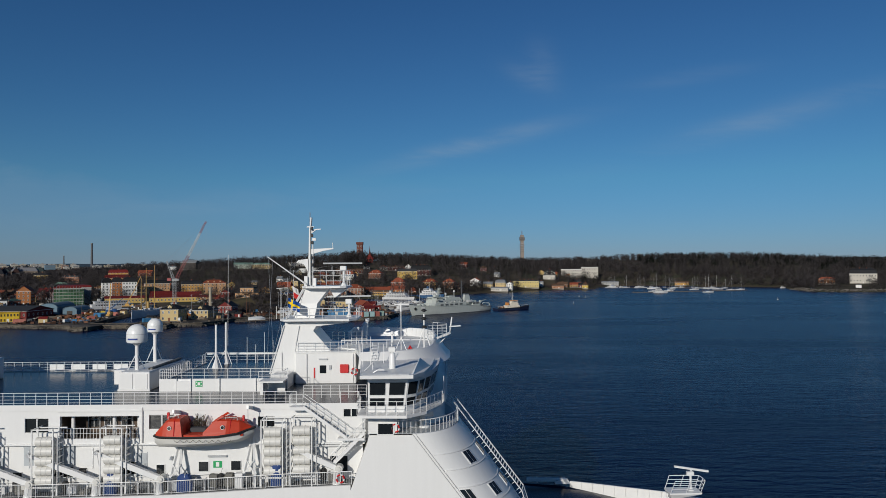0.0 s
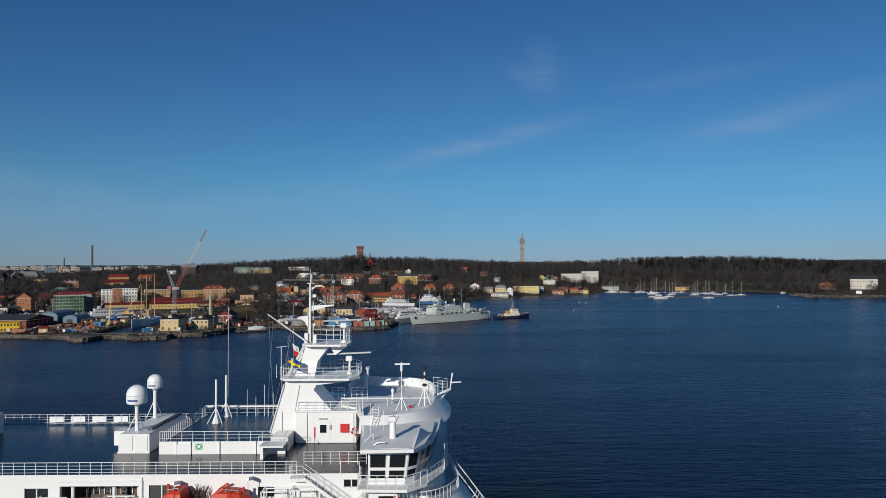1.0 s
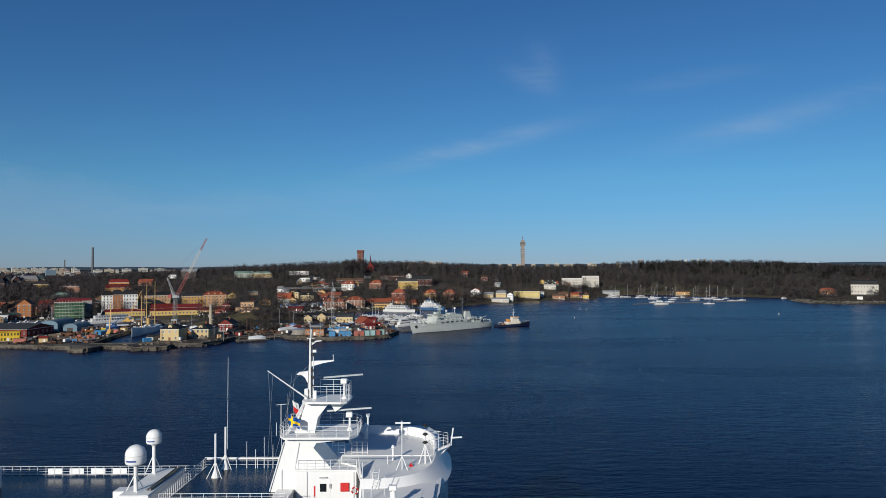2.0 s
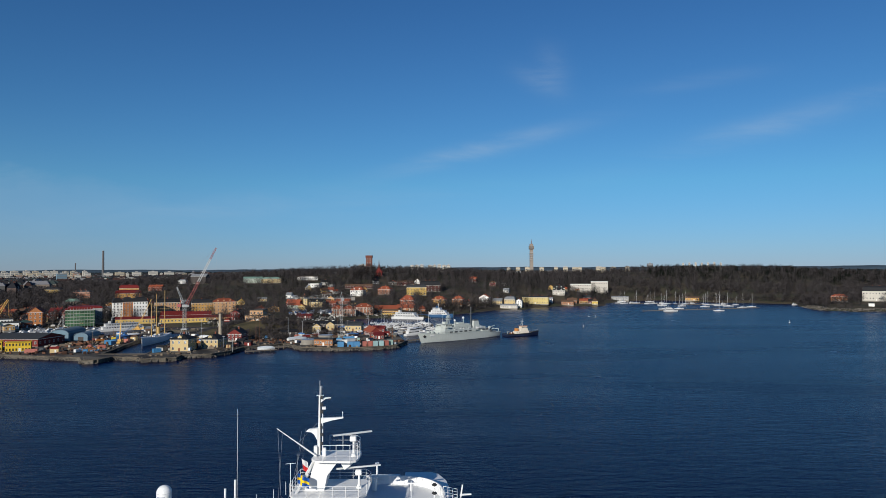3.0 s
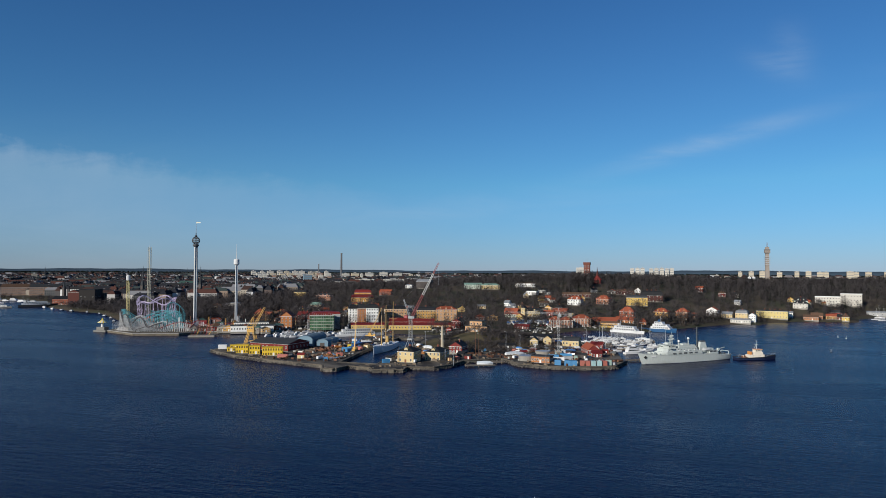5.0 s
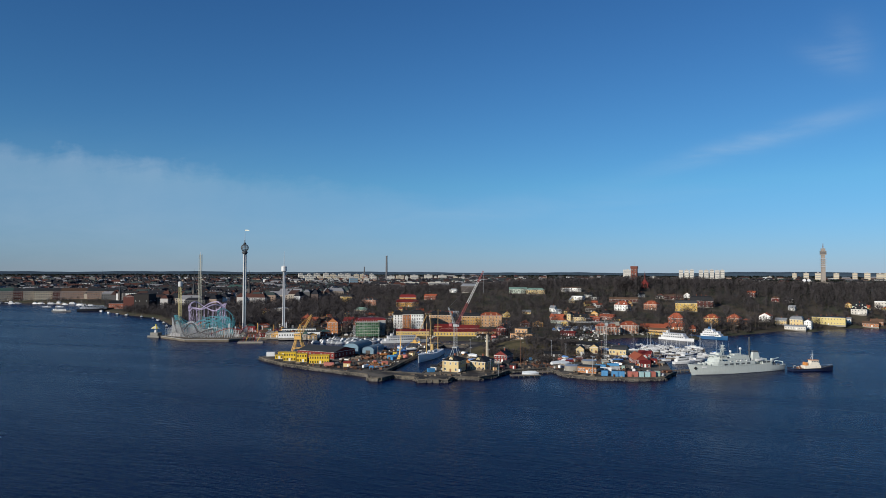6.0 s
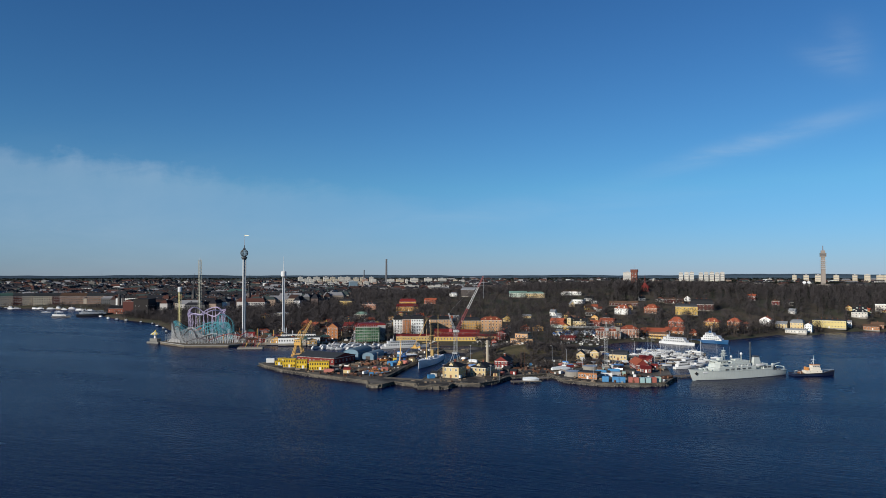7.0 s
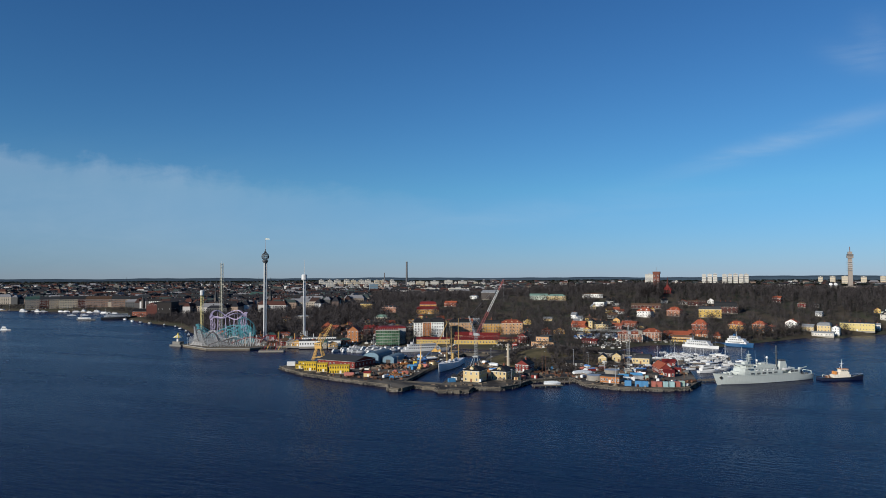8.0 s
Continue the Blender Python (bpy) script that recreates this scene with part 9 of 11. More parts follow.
for u, hgt in ((10, 31), (-3, 39), (-26, 41)):
    part("mast", Shape().tube((u, 0, 3.6), (u, 0, hgt), 0.42, 8, 0.2).tube((u, -4, hgt * 0.62), (u, 4, hgt * 0.62), 0.14, 5), mat("varnished_spar", (0.42, 0.27, 0.09), 0.6), t)
    part("shroud", Shape().tube((u - 2, -4.7, 4.1), (u, 0, hgt * 0.8), 0.05, 3).tube((u - 2, 4.7, 4.1), (u, 0, hgt * 0.8), 0.05, 3).tube((u + 12, 0, 6), (u, 0, hgt * 0.9), 0.05, 3), BLACK, t)
part("funnel", Shape().lathe([(1.3, 0), (1.2, 5.4)], 12, (-8, 0, 6.1)), mat("varnished_spar", (0, 0, 0)), t)


def big_motor_ship(name, label, x0, y0, x1, y1, hullm, D, tiers, B, x_from=-0.42, x_to=0.3):
    x, y, L, rz = place(x0, y0, x1, y1)
    t = thing(name, label, "ship", "", x, y, 0, rz)
    part("hull", hull_mesh(L, B, D, 0.35, 0.85, 1, 10), hullm, t, smooth=True)
    z, a, b, w = D, x_from * L, x_to * L, B * 0.44
    for k in range(tiers):
        c = part("deck_house", Shape().loft([[(a, -w, z), (b, -w * 0.86, z), (b, w * 0.86, z), (a, w, z)], [(a, -w, z + 2.5), (b - 1.2, -w * 0.86, z + 2.5), (b - 1.2, w * 0.86, z + 2.5), (a, w, z + 2.5)]]), BOATWHITE, t)
        part("roof_edge", Shape().box(a - 0.6, -w - 0.25, z + 2.5, b - 0.9, w + 0.25, z + 2.65), BOATWHITE, c)
        n = max(3, int((b - a) / 2.4))
        band_windows(c, a + 0.6, b - 2.2, w * 0.97 + 0.05, z + 1.5, n, 1.2, 0.9)
        z, a, b, w = z + 2.65, a + L * 0.05, b - L * (0.06 if k == 0 else 0.14), w * 0.94
    part("mast", Shape().tube((a + 4, 0, z), (a + 3.5, 0, z + 6), 0.25, 6, 0.1).tube((a + 3.8, -2, z + 3.6), (a + 3.8, 2, z + 3.6), 0.12, 4), BOATWHITE, t)
    part("funnel", Shape().rbox(a + 0.5, -1.2, z, a + 3, 1.2, z + 2.4, 0.2), hullm if hullm is not BOATWHITE else CRANEWHITE, t)
    return t


big_motor_ship("archipelago_ferry", "white archipelago ferry moored at the hall", -70, 832, -33, 812, BOATWHITE, 2.4, 2, 9)
big_motor_ship("research_ship", "blue-hulled research ship with a white superstructure", -40, 860.5, 1, 842, HULLBLUE, 3.6, 3, 10, -0.16, 0.36)
big_motor_ship("archipelago_ferry", "white excursion ferry lying along the inner quay", -336, 660, -296, 694, BOATWHITE, 2.2, 2, 8)
big_motor_ship("museum_steamer", "black-hulled museum steamer with white upperworks", -1098, 938, -1058, 985, mat("black_hull", (0.015, 0.015, 0.018), 0.5), 4.5, 2, 11)
big_motor_ship("harbour_patrol_boat", "low dark patrol boat beside the museum quay", -1130, 915, -1088, 918, NAVYDARK, 2.6, 1, 7)
for x, y, rz, L_ in ((-36, 618, 24, 14), (-22, 664, 10, 11), (-40, 688, 5, 13), (-12, 668, 15, 10), (0, 655, 20, 11), (-30, 744, -12, 15), (-52, 660, 10, 9), (-46, 640, 20, 12), (-27, 640, 20, 13), (-64, 700, 0, 9), (-18, 676, 12, 9), (-56, 690, 4, 8), (-70, 690, 8, 8)):
    motor_yacht(x, y, rz, L_ * 0.66, tiers=1, hullc=(BOATWHITE, HULLNAVY, WOODGREY)[int(L_ + rz) % 3])
rng = random.Random(5)
for i in range(16):
    motor_yacht(-400 + (i % 8) * 7.5, 652 + (i // 8) * 15 + rng.uniform(-2, 2), 60 + rng.uniform(-20, 20), rng.uniform(8, 13), tiers=1)
for x, y, rz, L_ in ((-50, 628, 20, 12), (-42, 650, 20, 11), (-57, 610, 30, 10), (-48, 676, 5, 10), (-34, 676, 10, 11), (-60, 640, 10, 9), (-70, 716, 10, 10), (-24, 690, 8, 12), (-385, 690, 50, 11), (-372, 664, 60, 12), (-355, 690, 40, 10), (-10, 700, 8, 10)):
    sailboat(x, y, rz, L_)
for x, y, rz, L_ in ((295, 1227, 170, 14), (307, 1176, 20, 15), (342, 1220, 10, 15), (329, 1106, 170, 14), (348, 1147, 20, 17), (325, 1010, 5, 14), (404, 1117, 15, 15), (414, 1095, 10, 16), (362, 957, 5, 15), (420, 1074, 175, 15), (426, 1036, 10, 15), (446, 1051, 15, 15), (300, 1000, 0, 14), (380, 1060, 10, 15), (352, 1080, 20, 14), (-1274, 1018, 5, 22), (-1253, 1030, 5, 20)):
    sailboat(x, y, rz, L_)
rng = random.Random(29)
for i in range(14):
    x = 262 + i * 14 + rng.uniform(-5, 5)
    y = 1196 - i * 7 + rng.uniform(-16, 16)
    if float(shore_distance(np.array([x]), np.array([y]), SHORE)[0]) < -6:
        if i % 3:
            sailboat(x, y, rng.uniform(0, 25), rng.uniform(11, 16), hullc=rng.choice([BOATWHITE, BOATWHITE, HULLNAVY]))
        else:
            motor_yacht(x, y, rng.uniform(0, 30), rng.uniform(9, 14), tiers=1)
motor_yacht(294, 948, 5, 20, tiers=2)
motor_yacht(534, 1101, 30, 12, tiers=1)
motor_yacht(520, 984, 5, 14, tiers=1)
motor_yacht(-1014, 700, 20, 16, tiers=2)
for a, b in (((259, 960), (447, 1030)), ((296, 1168), (405, 1130)), ((-80, 692), (-48, 640)), ((-66, 640), (-20, 655)), ((-74, 668), (-24, 676))):
    x, y, L_, rz = place(*a, *b)
    t = thing("pontoon", "long grey floating pontoon for moored boats", "pontoon", "pontoons", x, y, 0, rz)
    part("deck", Shape().rbox(-L_ / 2, -1.3, -0.3, L_ / 2, 1.3, 0.6, 0.08), WOODGREY, t)
    pile = Shape().tube((0, 0, -2), (0, 0, 2.4), 0.15, 5).mesh("pile")
    for k in range(int(L_ / 9)):
        part("pile", pile, WOODGREY, t, at=pose(-L_ / 2 + 3 + k * 9, 1.4, 0))
for x, y in ((129, 693), (165, 850), (356, 746), (170, 836), (30, 640)):
    t = thing("buoy", "small mooring buoy floating in the harbour", "buoy", "buoys", x, y, 0)
    part("float", Shape().lathe([(0.2, -0.3), (0.8, 0), (0.8, 0.5), (0.3, 0.9)], 10), NAVYDARK if x == 129 else BOATWHITE, t)
    part("top_mark", Shape().tube((0, 0, 0.9), (0, 0, 2.6), 0.12, 5), BOATWHITE, t)

# the crowded moorings east of the island
motor_yacht(-33, 617, 41, 21, tiers=2, label="large white motor yacht lying at the island's pontoon")
motor_yacht(-31, 655, 52, 20, tiers=1, label="long white yacht under a pale winter cover")
motor_yacht(-22, 640, 46, 14, tiers=1, label="white cabin yacht beside the naval ship")
rng = random.Random(83)
for i in range(44):
    u, v = rng.uniform(0, 1), rng.uniform(0, 1)
    x, y = -84 + 62 * u, 694 + 50 * v - 14 * u
    if float(shore_distance(np.array([x]), np.array([y]), ISLAND)[0]) > -6 or float(shore_distance(np.array([x]), np.array([y]), SHORE)[0]) > -8:
        continue
    motor_yacht(x, y, 20 + rng.uniform(-15, 15), rng.uniform(5, 8.5), tiers=1, hullc=rng.choice([NAVYDARK, WOODGREY, BOATWHITE, HULLNAVY, CANVAS]), name="small_boat", label="small motor boat at the crowded pontoons", group="small boats at the pontoons")
x, y, L_, rz = place(-53, 519, -37, 551)
t = thing("rusty_barge", "dark rusty barge lying along the quay end", "barge", "", x, y, 0, rz)
part("hull", Shape().loft([[(-L_ / 2, -3.4, 1.9), (L_ / 2, -3.0, 2.2), (L_ / 2, 3.0, 2.2), (-L_ / 2, 3.4, 1.9)], [(-L_ / 2 + 1.5, -3, -1), (L_ / 2 - 2, -2.6, -1), (L_ / 2 - 2, 2.6, -1), (-L_ / 2 + 1.5, 3, -1)]]), NAVYDARK, t)
part("deck_load", Shape().rbox(-12, -2.2, 2.0, -4, 2.2, 3.4, 0.2).rbox(-2, -2.4, 2.05, 3, 2.4, 3.0, 0.2).tube((5, -2, 3), (11, -2, 3), 0.8, 8).tube((5, 1.4, 2.9), (12, 1.4, 2.9), 0.7, 8), RUST, t)
part("rail", Shape().path([(-L_ / 2, -3.3, 2.6), (L_ / 2, -2.9, 2.9)], 0.07, 4).path([(-L_ / 2, 3.3, 2.6), (L_ / 2, 2.9, 2.9)], 0.07, 4), RUST, t)
skip_box(-364, 507, 2.2, 27, 7, 3, 3.6, WHITEBOX, "white site container at the tip of the quay")
for k, (ax, ay, bx, by) in enumerate(((-150, 612, -116, 628), (-146, 596, -122, 606), (-158, 586, -136, 580))):
    t = thing("pile_fence", "ragged fence of dark upright timber piles", "fence", "pile fences", ax, ay, 2.0)
    s = Shape()
    rng = random.Random(90 + k)
    n_ = int(math.hypot(bx - ax, by - ay) / 0.42)
    for i in range(n_):
        f = i / n_
        s.tube(((bx - ax) * f, (by - ay) * f + rng.uniform(-0.6, 0.6), 0), ((bx - ax) * f + rng.uniform(-0.3, 0.3), (by - ay) * f + rng.uniform(-0.6, 0.6), rng.uniform(2.2, 4.6)), rng.uniform(0.12, 0.2), 5)
    tagged(part("piling", s, DARKPILE, t), kind="stuff")
    part("waling", Shape().bar((0, -0.7, 1.6), (bx - ax, by - ay - 0.7, 1.6), 0.2, 0.3), DARKPILE, t)

# laid-up boats under blue and white covers on the hard
rng = random.Random(21)
for i in range(60):
    x = -192 + rng.uniform(0, 92)
    y = 812 + (x + 192) * 0.6 + rng.uniform(4, 36)
    L_ = rng.uniform(8, 13)
    t = thing("covered_boat", "laid-up boat under a blue and white winter cover", "covered boat", "boats laid up on the hard", x, y, float(ground_height(x, y)) + 0.6, rng.uniform(60, 120))
    part("hull", hull_mesh(L_, L_ * 0.3, 1.4, 0.2, 0.7, 0.6, 6), BOATWHITE, t)
    part("cover", Shape().loft([[(u, -L_ * 0.16 * k, 1.3), (u, 0, 1.3 + 1.7 * k), (u, L_ * 0.16 * k, 1.3)] for u, k in ((-L_ / 2, 0.75), (0, 1.05), (L_ * 0.3, 0.9), (L_ / 2, 0.2))]), (TARPBLUE, mat("pale_tarpaulin", (0, 0, 0)), mat("pale_tarpaulin", (0, 0, 0)))[i % 3], t)

# green scaffold netting round the tall house
t = thing("scaffold", "steel scaffold hung with green netting and a white band", "scaffold", "", -374, 697, float(ground_height(-374, 697)), 31)
NET = mat("green_scaffold_net", (0.045, 0.115, 0.055), 0.9, 0, 0.5, 0.4, 0.4, per_object=0.4, streak=0.25)
BOARDS = mat("scaffold_boards", (0.34, 0.36, 0.26), 0.9)
for k in range(1, 6):
    for i in range(6):
        part("net_panel", Shape().box(-11.45 + i * 4.4, -1.6, 0.6 + k * 3.2 + 0.3 * ((i + k) % 2), -7.2 + i * 4.4, -1.5, 3.1 + k * 3.2), NET, t)
    part("net_panel", Shape().box(15.1, -1.6, 0.6 + k * 3.2, 15.2, 17, 3.55 + k * 3.2), NET, t)
    part("walkway", Shape().box(-11.5, -1.9, 3.6 + k * 3.2, 15, -0.3, 3.75 + k * 3.2).box(-11.5, -1.98, 3.4 + k * 3.2, 15, -1.9, 3.85 + k * 3.2), BOARDS, t)
part("white_band", Shape().box(-11.6, -1.75, 19.7, 15.1, 2.4, 20.1), BOATWHITE, t)
post = Shape().tube((0, 0, 0), (0, 0, 22.5), 0.1, 4).mesh("post")
for i in range(11):
    part("post", post, STEEL, t, at=pose(-11.5 + i * 2.5, -1.95, 0))
for i in range(10):
    part("roof_sheet", Shape().box(-11.5 + i * 2.5, 0, 20.2, -9.5 + i * 2.5, 3, 21.6 + (i % 3) * 0.6), roofing("redtin"), t)


# ---- loose things about the dockyard ----
def island_spot(rng, x0, x1, y0, y1, gap=2.0):
    """A free place on the island's hard ground."""
    for k in range(60):
        x, y = rng.uniform(x0, x1), rng.uniform(y0, y1)
        ax, ay = np.array([x]), np.array([y])
        if shore_distance(ax, ay, ISLAND)[0] < 4 or shore_distance(ax, ay, DOCK)[0] > -4 or float(knoll_rise(x, y)) > 0.5:
            continue
        if all(math.hypot(x - c[0], y - c[1]) > c[2] - 5 + gap for c in KEEP_CLEAR):
            KEEP_CLEAR.append((x, y, 5.5))
            return x, y
    return None


def timber_stack(x, y, rz, rng):
    t = thing("timber_stack", "stack of grey weathered timber on the dockyard ground", "timber stack", "timber stacks", x, y, 2.2, rz)
    L_ = rng.uniform(3, 7)
    s = Shape()
    for k in range(5):
        for i in range(5 - k // 2):
            s.box(-L_ / 2 + rng.uniform(-0.4, 0.4), -1 + i * 0.42 + k * 0.1, 0.2 + k * 0.3, L_ / 2 + rng.uniform(-0.4, 0.4), -0.62 + i * 0.42 + k * 0.1, 0.46 + k * 0.3)
    tagged(part("timber", s, WOODGREY, t), kind="stuff")
    part("bearer", Shape().box(-L_ * 0.3, -1.1, 0, -L_ * 0.3 + 0.25, 1.1, 0.198).box(L_ * 0.3, -1.1, 0, L_ * 0.3 + 0.25, 1.1, 0.198), WOODGREY, t)


def yard_boat(x, y, rz, rng):
    L_ = rng.uniform(6, 11)
    t = thing("laid_up_boat", "small boat standing in a cradle on the dockyard ground", "boat", "boats in cradles", x, y, 2.2, rz)
    part("hull", hull_mesh(L_, L_ * 0.3, 1.2, 0.2, 0.7, 0.5, 6), rng.choice([BOATWHITE, BOATWHITE, HULLNAVY, HULLBLUE]), t, at=pose(0, 0, 0.9))
    part("cover", Shape().loft([[(u, -L_ * 0.15 * k, 2.05), (u, 0, 2.05 + 1.1 * k), (u, L_ * 0.15 * k, 2.05)] for u, k in ((-L_ / 2, 0.7), (0, 1.0), (L_ * 0.3, 0.85), (L_ / 2, 0.2))]), rng.choice([TARPBLUE, mat("pale_tarpaulin", (0, 0, 0)), WOODGREY]), t)
    part("cradle", Shape().bar((-L_ * 0.25, -1.2, 0), (-L_ * 0.25, 1.2, 0.3), 0.2, 0.6).bar((L_ * 0.2, -1.2, 0), (L_ * 0.2, 1.2, 0.3), 0.2, 0.6), RUST, t)


def yard_van(x, y, rz, rng):
    t = thing("van", "parked delivery van on the dockyard ground", "van", "parked vans", x, y, 2.2, rz)
    m = rng.choice([WHITEBOX, WHITEBOX, REDBOX, BLUEBOX, NAVYDARK])
    part("body", Shape().rbox(-2.6, -1, 0.45, 1.4, 1, 2.5, 0.12).loft([[(1.4, -1, 0.45), (2.6, -0.95, 0.45), (2.6, 0.95, 0.45), (1.4, 1, 0.45)], [(1.4, -1, 1.3), (2.5, -0.93, 1.2), (2.5, 0.93, 1.2), (1.4, 1, 1.3)], [(1.4, -0.95, 2.3), (1.6, -0.85, 2.3), (1.6, 0.85, 2.3), (1.4, 0.95, 2.3)]]), m, t)
    part("windscreen", Shape().loft([[(2.42, -0.85, 1.32), (2.46, -0.85, 1.32), (2.46, 0.85, 1.32), (2.42, 0.85, 1.32)], [(1.68, -0.8, 2.2), (1.72, -0.8, 2.2), (1.72, 0.8, 2.2), (1.68, 0.8, 2.2)]]), DARKGLASS, t)
    wheel = Shape().tube((0, -1.02, 0.36), (0, -0.75, 0.36), 0.36, 8).mesh("wheel")
    for u in (-1.6, 1.5):
        part("wheel", wheel, BLACK, t, at=pose(u, 0, 0))
        part("wheel", wheel, BLACK, t, at=pose(u, 1.77, 0))


def yard_hut(x, y, rz, rng):
    t = thing("yard_hut", "small timber hut with a dark pitched roof in the dockyard", "hut", "dockyard huts", x, y, 2.2, rz)
    w, d, h = rng.uniform(3, 6), rng.uniform(3, 4), rng.uniform(2.2, 3)
    part("wall", Shape().box(-w / 2, -d / 2, 0, w / 2, d / 2, h).add([(a * w / 2, b, c) for a in (-1, 1) for b, c in ((-d / 2, h), (d / 2, h), (0, h + 1.1))], [(0, 1, 2), (3, 5, 4), (0, 2, 5, 3), (1, 4, 5, 2)]), wall_paint(rng.choice(["red", "dark", "cream", "grey", "stonegrey", "red"])), t)
    part("roof", roof_shape("gable", w, d, h, 1.1, 0.25), roofing(rng.choice(["black", "slate", "brown", "redtin"])), t)
    part("door", door_mesh(0.9, 1.9, TRIM), TRIM, t, at=pose(w * 0.15, -d / 2 - 0.02, 0.05))


def pipe_bundle(x, y, rz, rng):
    t = thing("pipe_bundle", "bundle of rusty steel pipes on bearers", "pipe bundle", "pipe bundles", x, y, 2.2, rz)
    s = Shape()
    for k in range(3):
        for i in range(4 - k):
            s.tube((-3, -0.9 + i * 0.6 + k * 0.3, 0.5 + k * 0.52), (3 + 0.3 * ((i + k) % 3), -0.9 + i * 0.6 + k * 0.3, 0.5 + k * 0.52), 0.28, 7)
    tagged(part("pipework", s, rng.choice([RUST, RUST, STEEL, ORANGEBOX]), t), kind="stuff")
    part("bearer", Shape().box(-2, -1.3, 0, -1.7, 1.3, 0.22).box(1.7, -1.3, 0, 2, 1.3, 0.22), WOODGREY, t)


def work_mast(x, y, h, rng):
    t = thing("yard_mast", "slim pole with a cross arm on the dockyard ground", "pole", "yard poles", x, y, 2.1)
    part("pole", Shape().tube((0, 0, 0), (0, 0, h), 0.15, 6, 0.09), rng.choice([STEEL, RUST, WOODGREY]), t)
    part("arm", Shape().bar((-0.9, 0, h - 0.5), (0.9, 0, h - 0.4), 0.14, 0.14), STEEL, t)


rng = random.Random(51)
for zone, plan in (((-300, -246, 472, 560), "tpbhvptshpm"), ((-310, -262, 560, 655), "bvbhvbbmtb"), ((-205, -150, 470, 600), "tmphtvsmhtbm"), ((-132, -44, 508, 660), "tphbvmtbhpvmtbhpsvb"), ((-235, -205, 560, 700), "tmhvtp"), ((-120, -45, 520, 600), "phtmbvpths")):
    for kind in plan * 2:
        spot = island_spot(rng, *zone)
        if not spot:
            continue
        x, y = spot
        rz = rng.uniform(0, 180)
        if kind == "t":
            timber_stack(x, y, rz, rng)
        elif kind == "b":
            yard_boat(x, y, rz, rng)
        elif kind == "v":
            yard_van(x, y, rz, rng)
        elif kind == "h":
            yard_hut(x, y, rng.uniform(-20, 40), rng)
        elif kind == "p":
            pipe_bundle(x, y, rz, rng)
        elif kind == "m":
            work_mast(x, y, rng.uniform(7, 15), rng)
        else:
            skip_box(x, y, 2.2, rz, rng.uniform(4, 7), 2.6, 2.6, rng.choice([BLUEBOX, REDBOX, GREENBOX, WHITEBOX]), "weathered steel container standing in the dockyard")

# a crowd of small craft in the inner basin and at the eastern pontoons
rng = random.Random(52)
for i in range(18):
    motor_yacht(-402 + (i % 9) * 8 + rng.uniform(-2, 2), 640 + (i // 9) * 34 + rng.uniform(-5, 8), 60 + rng.uniform(-25, 25), rng.uniform(8, 14), tiers=1)
for i in range(8):
    motor_yacht(-74 + (i % 4) * 14 + rng.uniform(-3, 3), 690 + (i // 7) * 34 + rng.uniform(-8, 8), rng.uniform(-25, 35), rng.uniform(6, 9), tiers=1, hullc=rng.choice([BOATWHITE, HULLNAVY, WOODGREY]))
for i in range(7):
    sailboat(-84 + i * 10, 700 + (i % 3) * 24, rng.uniform(-10, 20), rng.uniform(9, 12))
for i in range(15):
    x = -1520 + i * 30 + rng.uniform(-9, 9)
    y = float(np.interp(x, [p[0] for p in SHORE[2:7]], [p[1] for p in SHORE[2:7]])) - rng.uniform(8, 16)
    motor_yacht(x, y, 20 + rng.uniform(-20, 20), rng.uniform(12, 20), tiers=1, hullc=rng.choice([BOATWHITE, BOATWHITE, HULLNAVY]))
# small craft along the western quay
for i in range(9):
    x = -1050 + i * 46 + rng.uniform(-12, 12)
    y = float(np.interp(x, [p[0] for p in SHORE[4:10]], [p[1] for p in SHORE[4:10]])) - rng.uniform(9, 14)
    motor_yacht(x, y, 150 + rng.uniform(-20, 20), rng.uniform(10, 15), tiers=1, hullc=rng.choice([BOATWHITE, HULLNAVY, NAVYDARK]))

# boats along the western quay
rng = random.Random(91)
west_shore = [p for p in SHORE if -2700 < p[0] < -1150]
for i in range(17):
    x = -2060 + i * 50 + rng.uniform(-14, 14)
    y = float(np.interp(x, [p[0] for p in west_shore], [p[1] for p in west_shore])) - rng.uniform(12, 22)
    if i % 3 == 1:
        sailboat(x, y, rng.uniform(-30, 30), rng.uniform(12, 17), hullc=rng.choice([BOATWHITE, HULLNAVY]))
    else:
        motor_yacht(x, y, rng.uniform(-15, 15), rng.uniform(14, 30), tiers=rng.choice([1, 2]), hullc=rng.choice([BOATWHITE, HULLNAVY, WOODGREY]))


# ---- the amusement park on its quay ----
PARK_QUAY = [(-587, 612), (-560, 602), (-535, 592), (-492, 610), (-480, 640), (-440, 655), (-420, 690), (-500, 720), (-640, 730)]
tagged(part("park_quay", slab(PARK_QUAY, None, 2.4, -2), QUAYSTONE), "grey concrete quay of the amusement park", "quay", kind="structure")
LILAC, TEAL = mat("lilac_track_paint", (0.46, 0.39, 0.54), 0.5), mat("teal_track_paint", (0.08, 0.30, 0.34), 0.5)
SILVER = mat("pale_steel_track", (0.46, 0.46, 0.45), 0.5, 0.1)


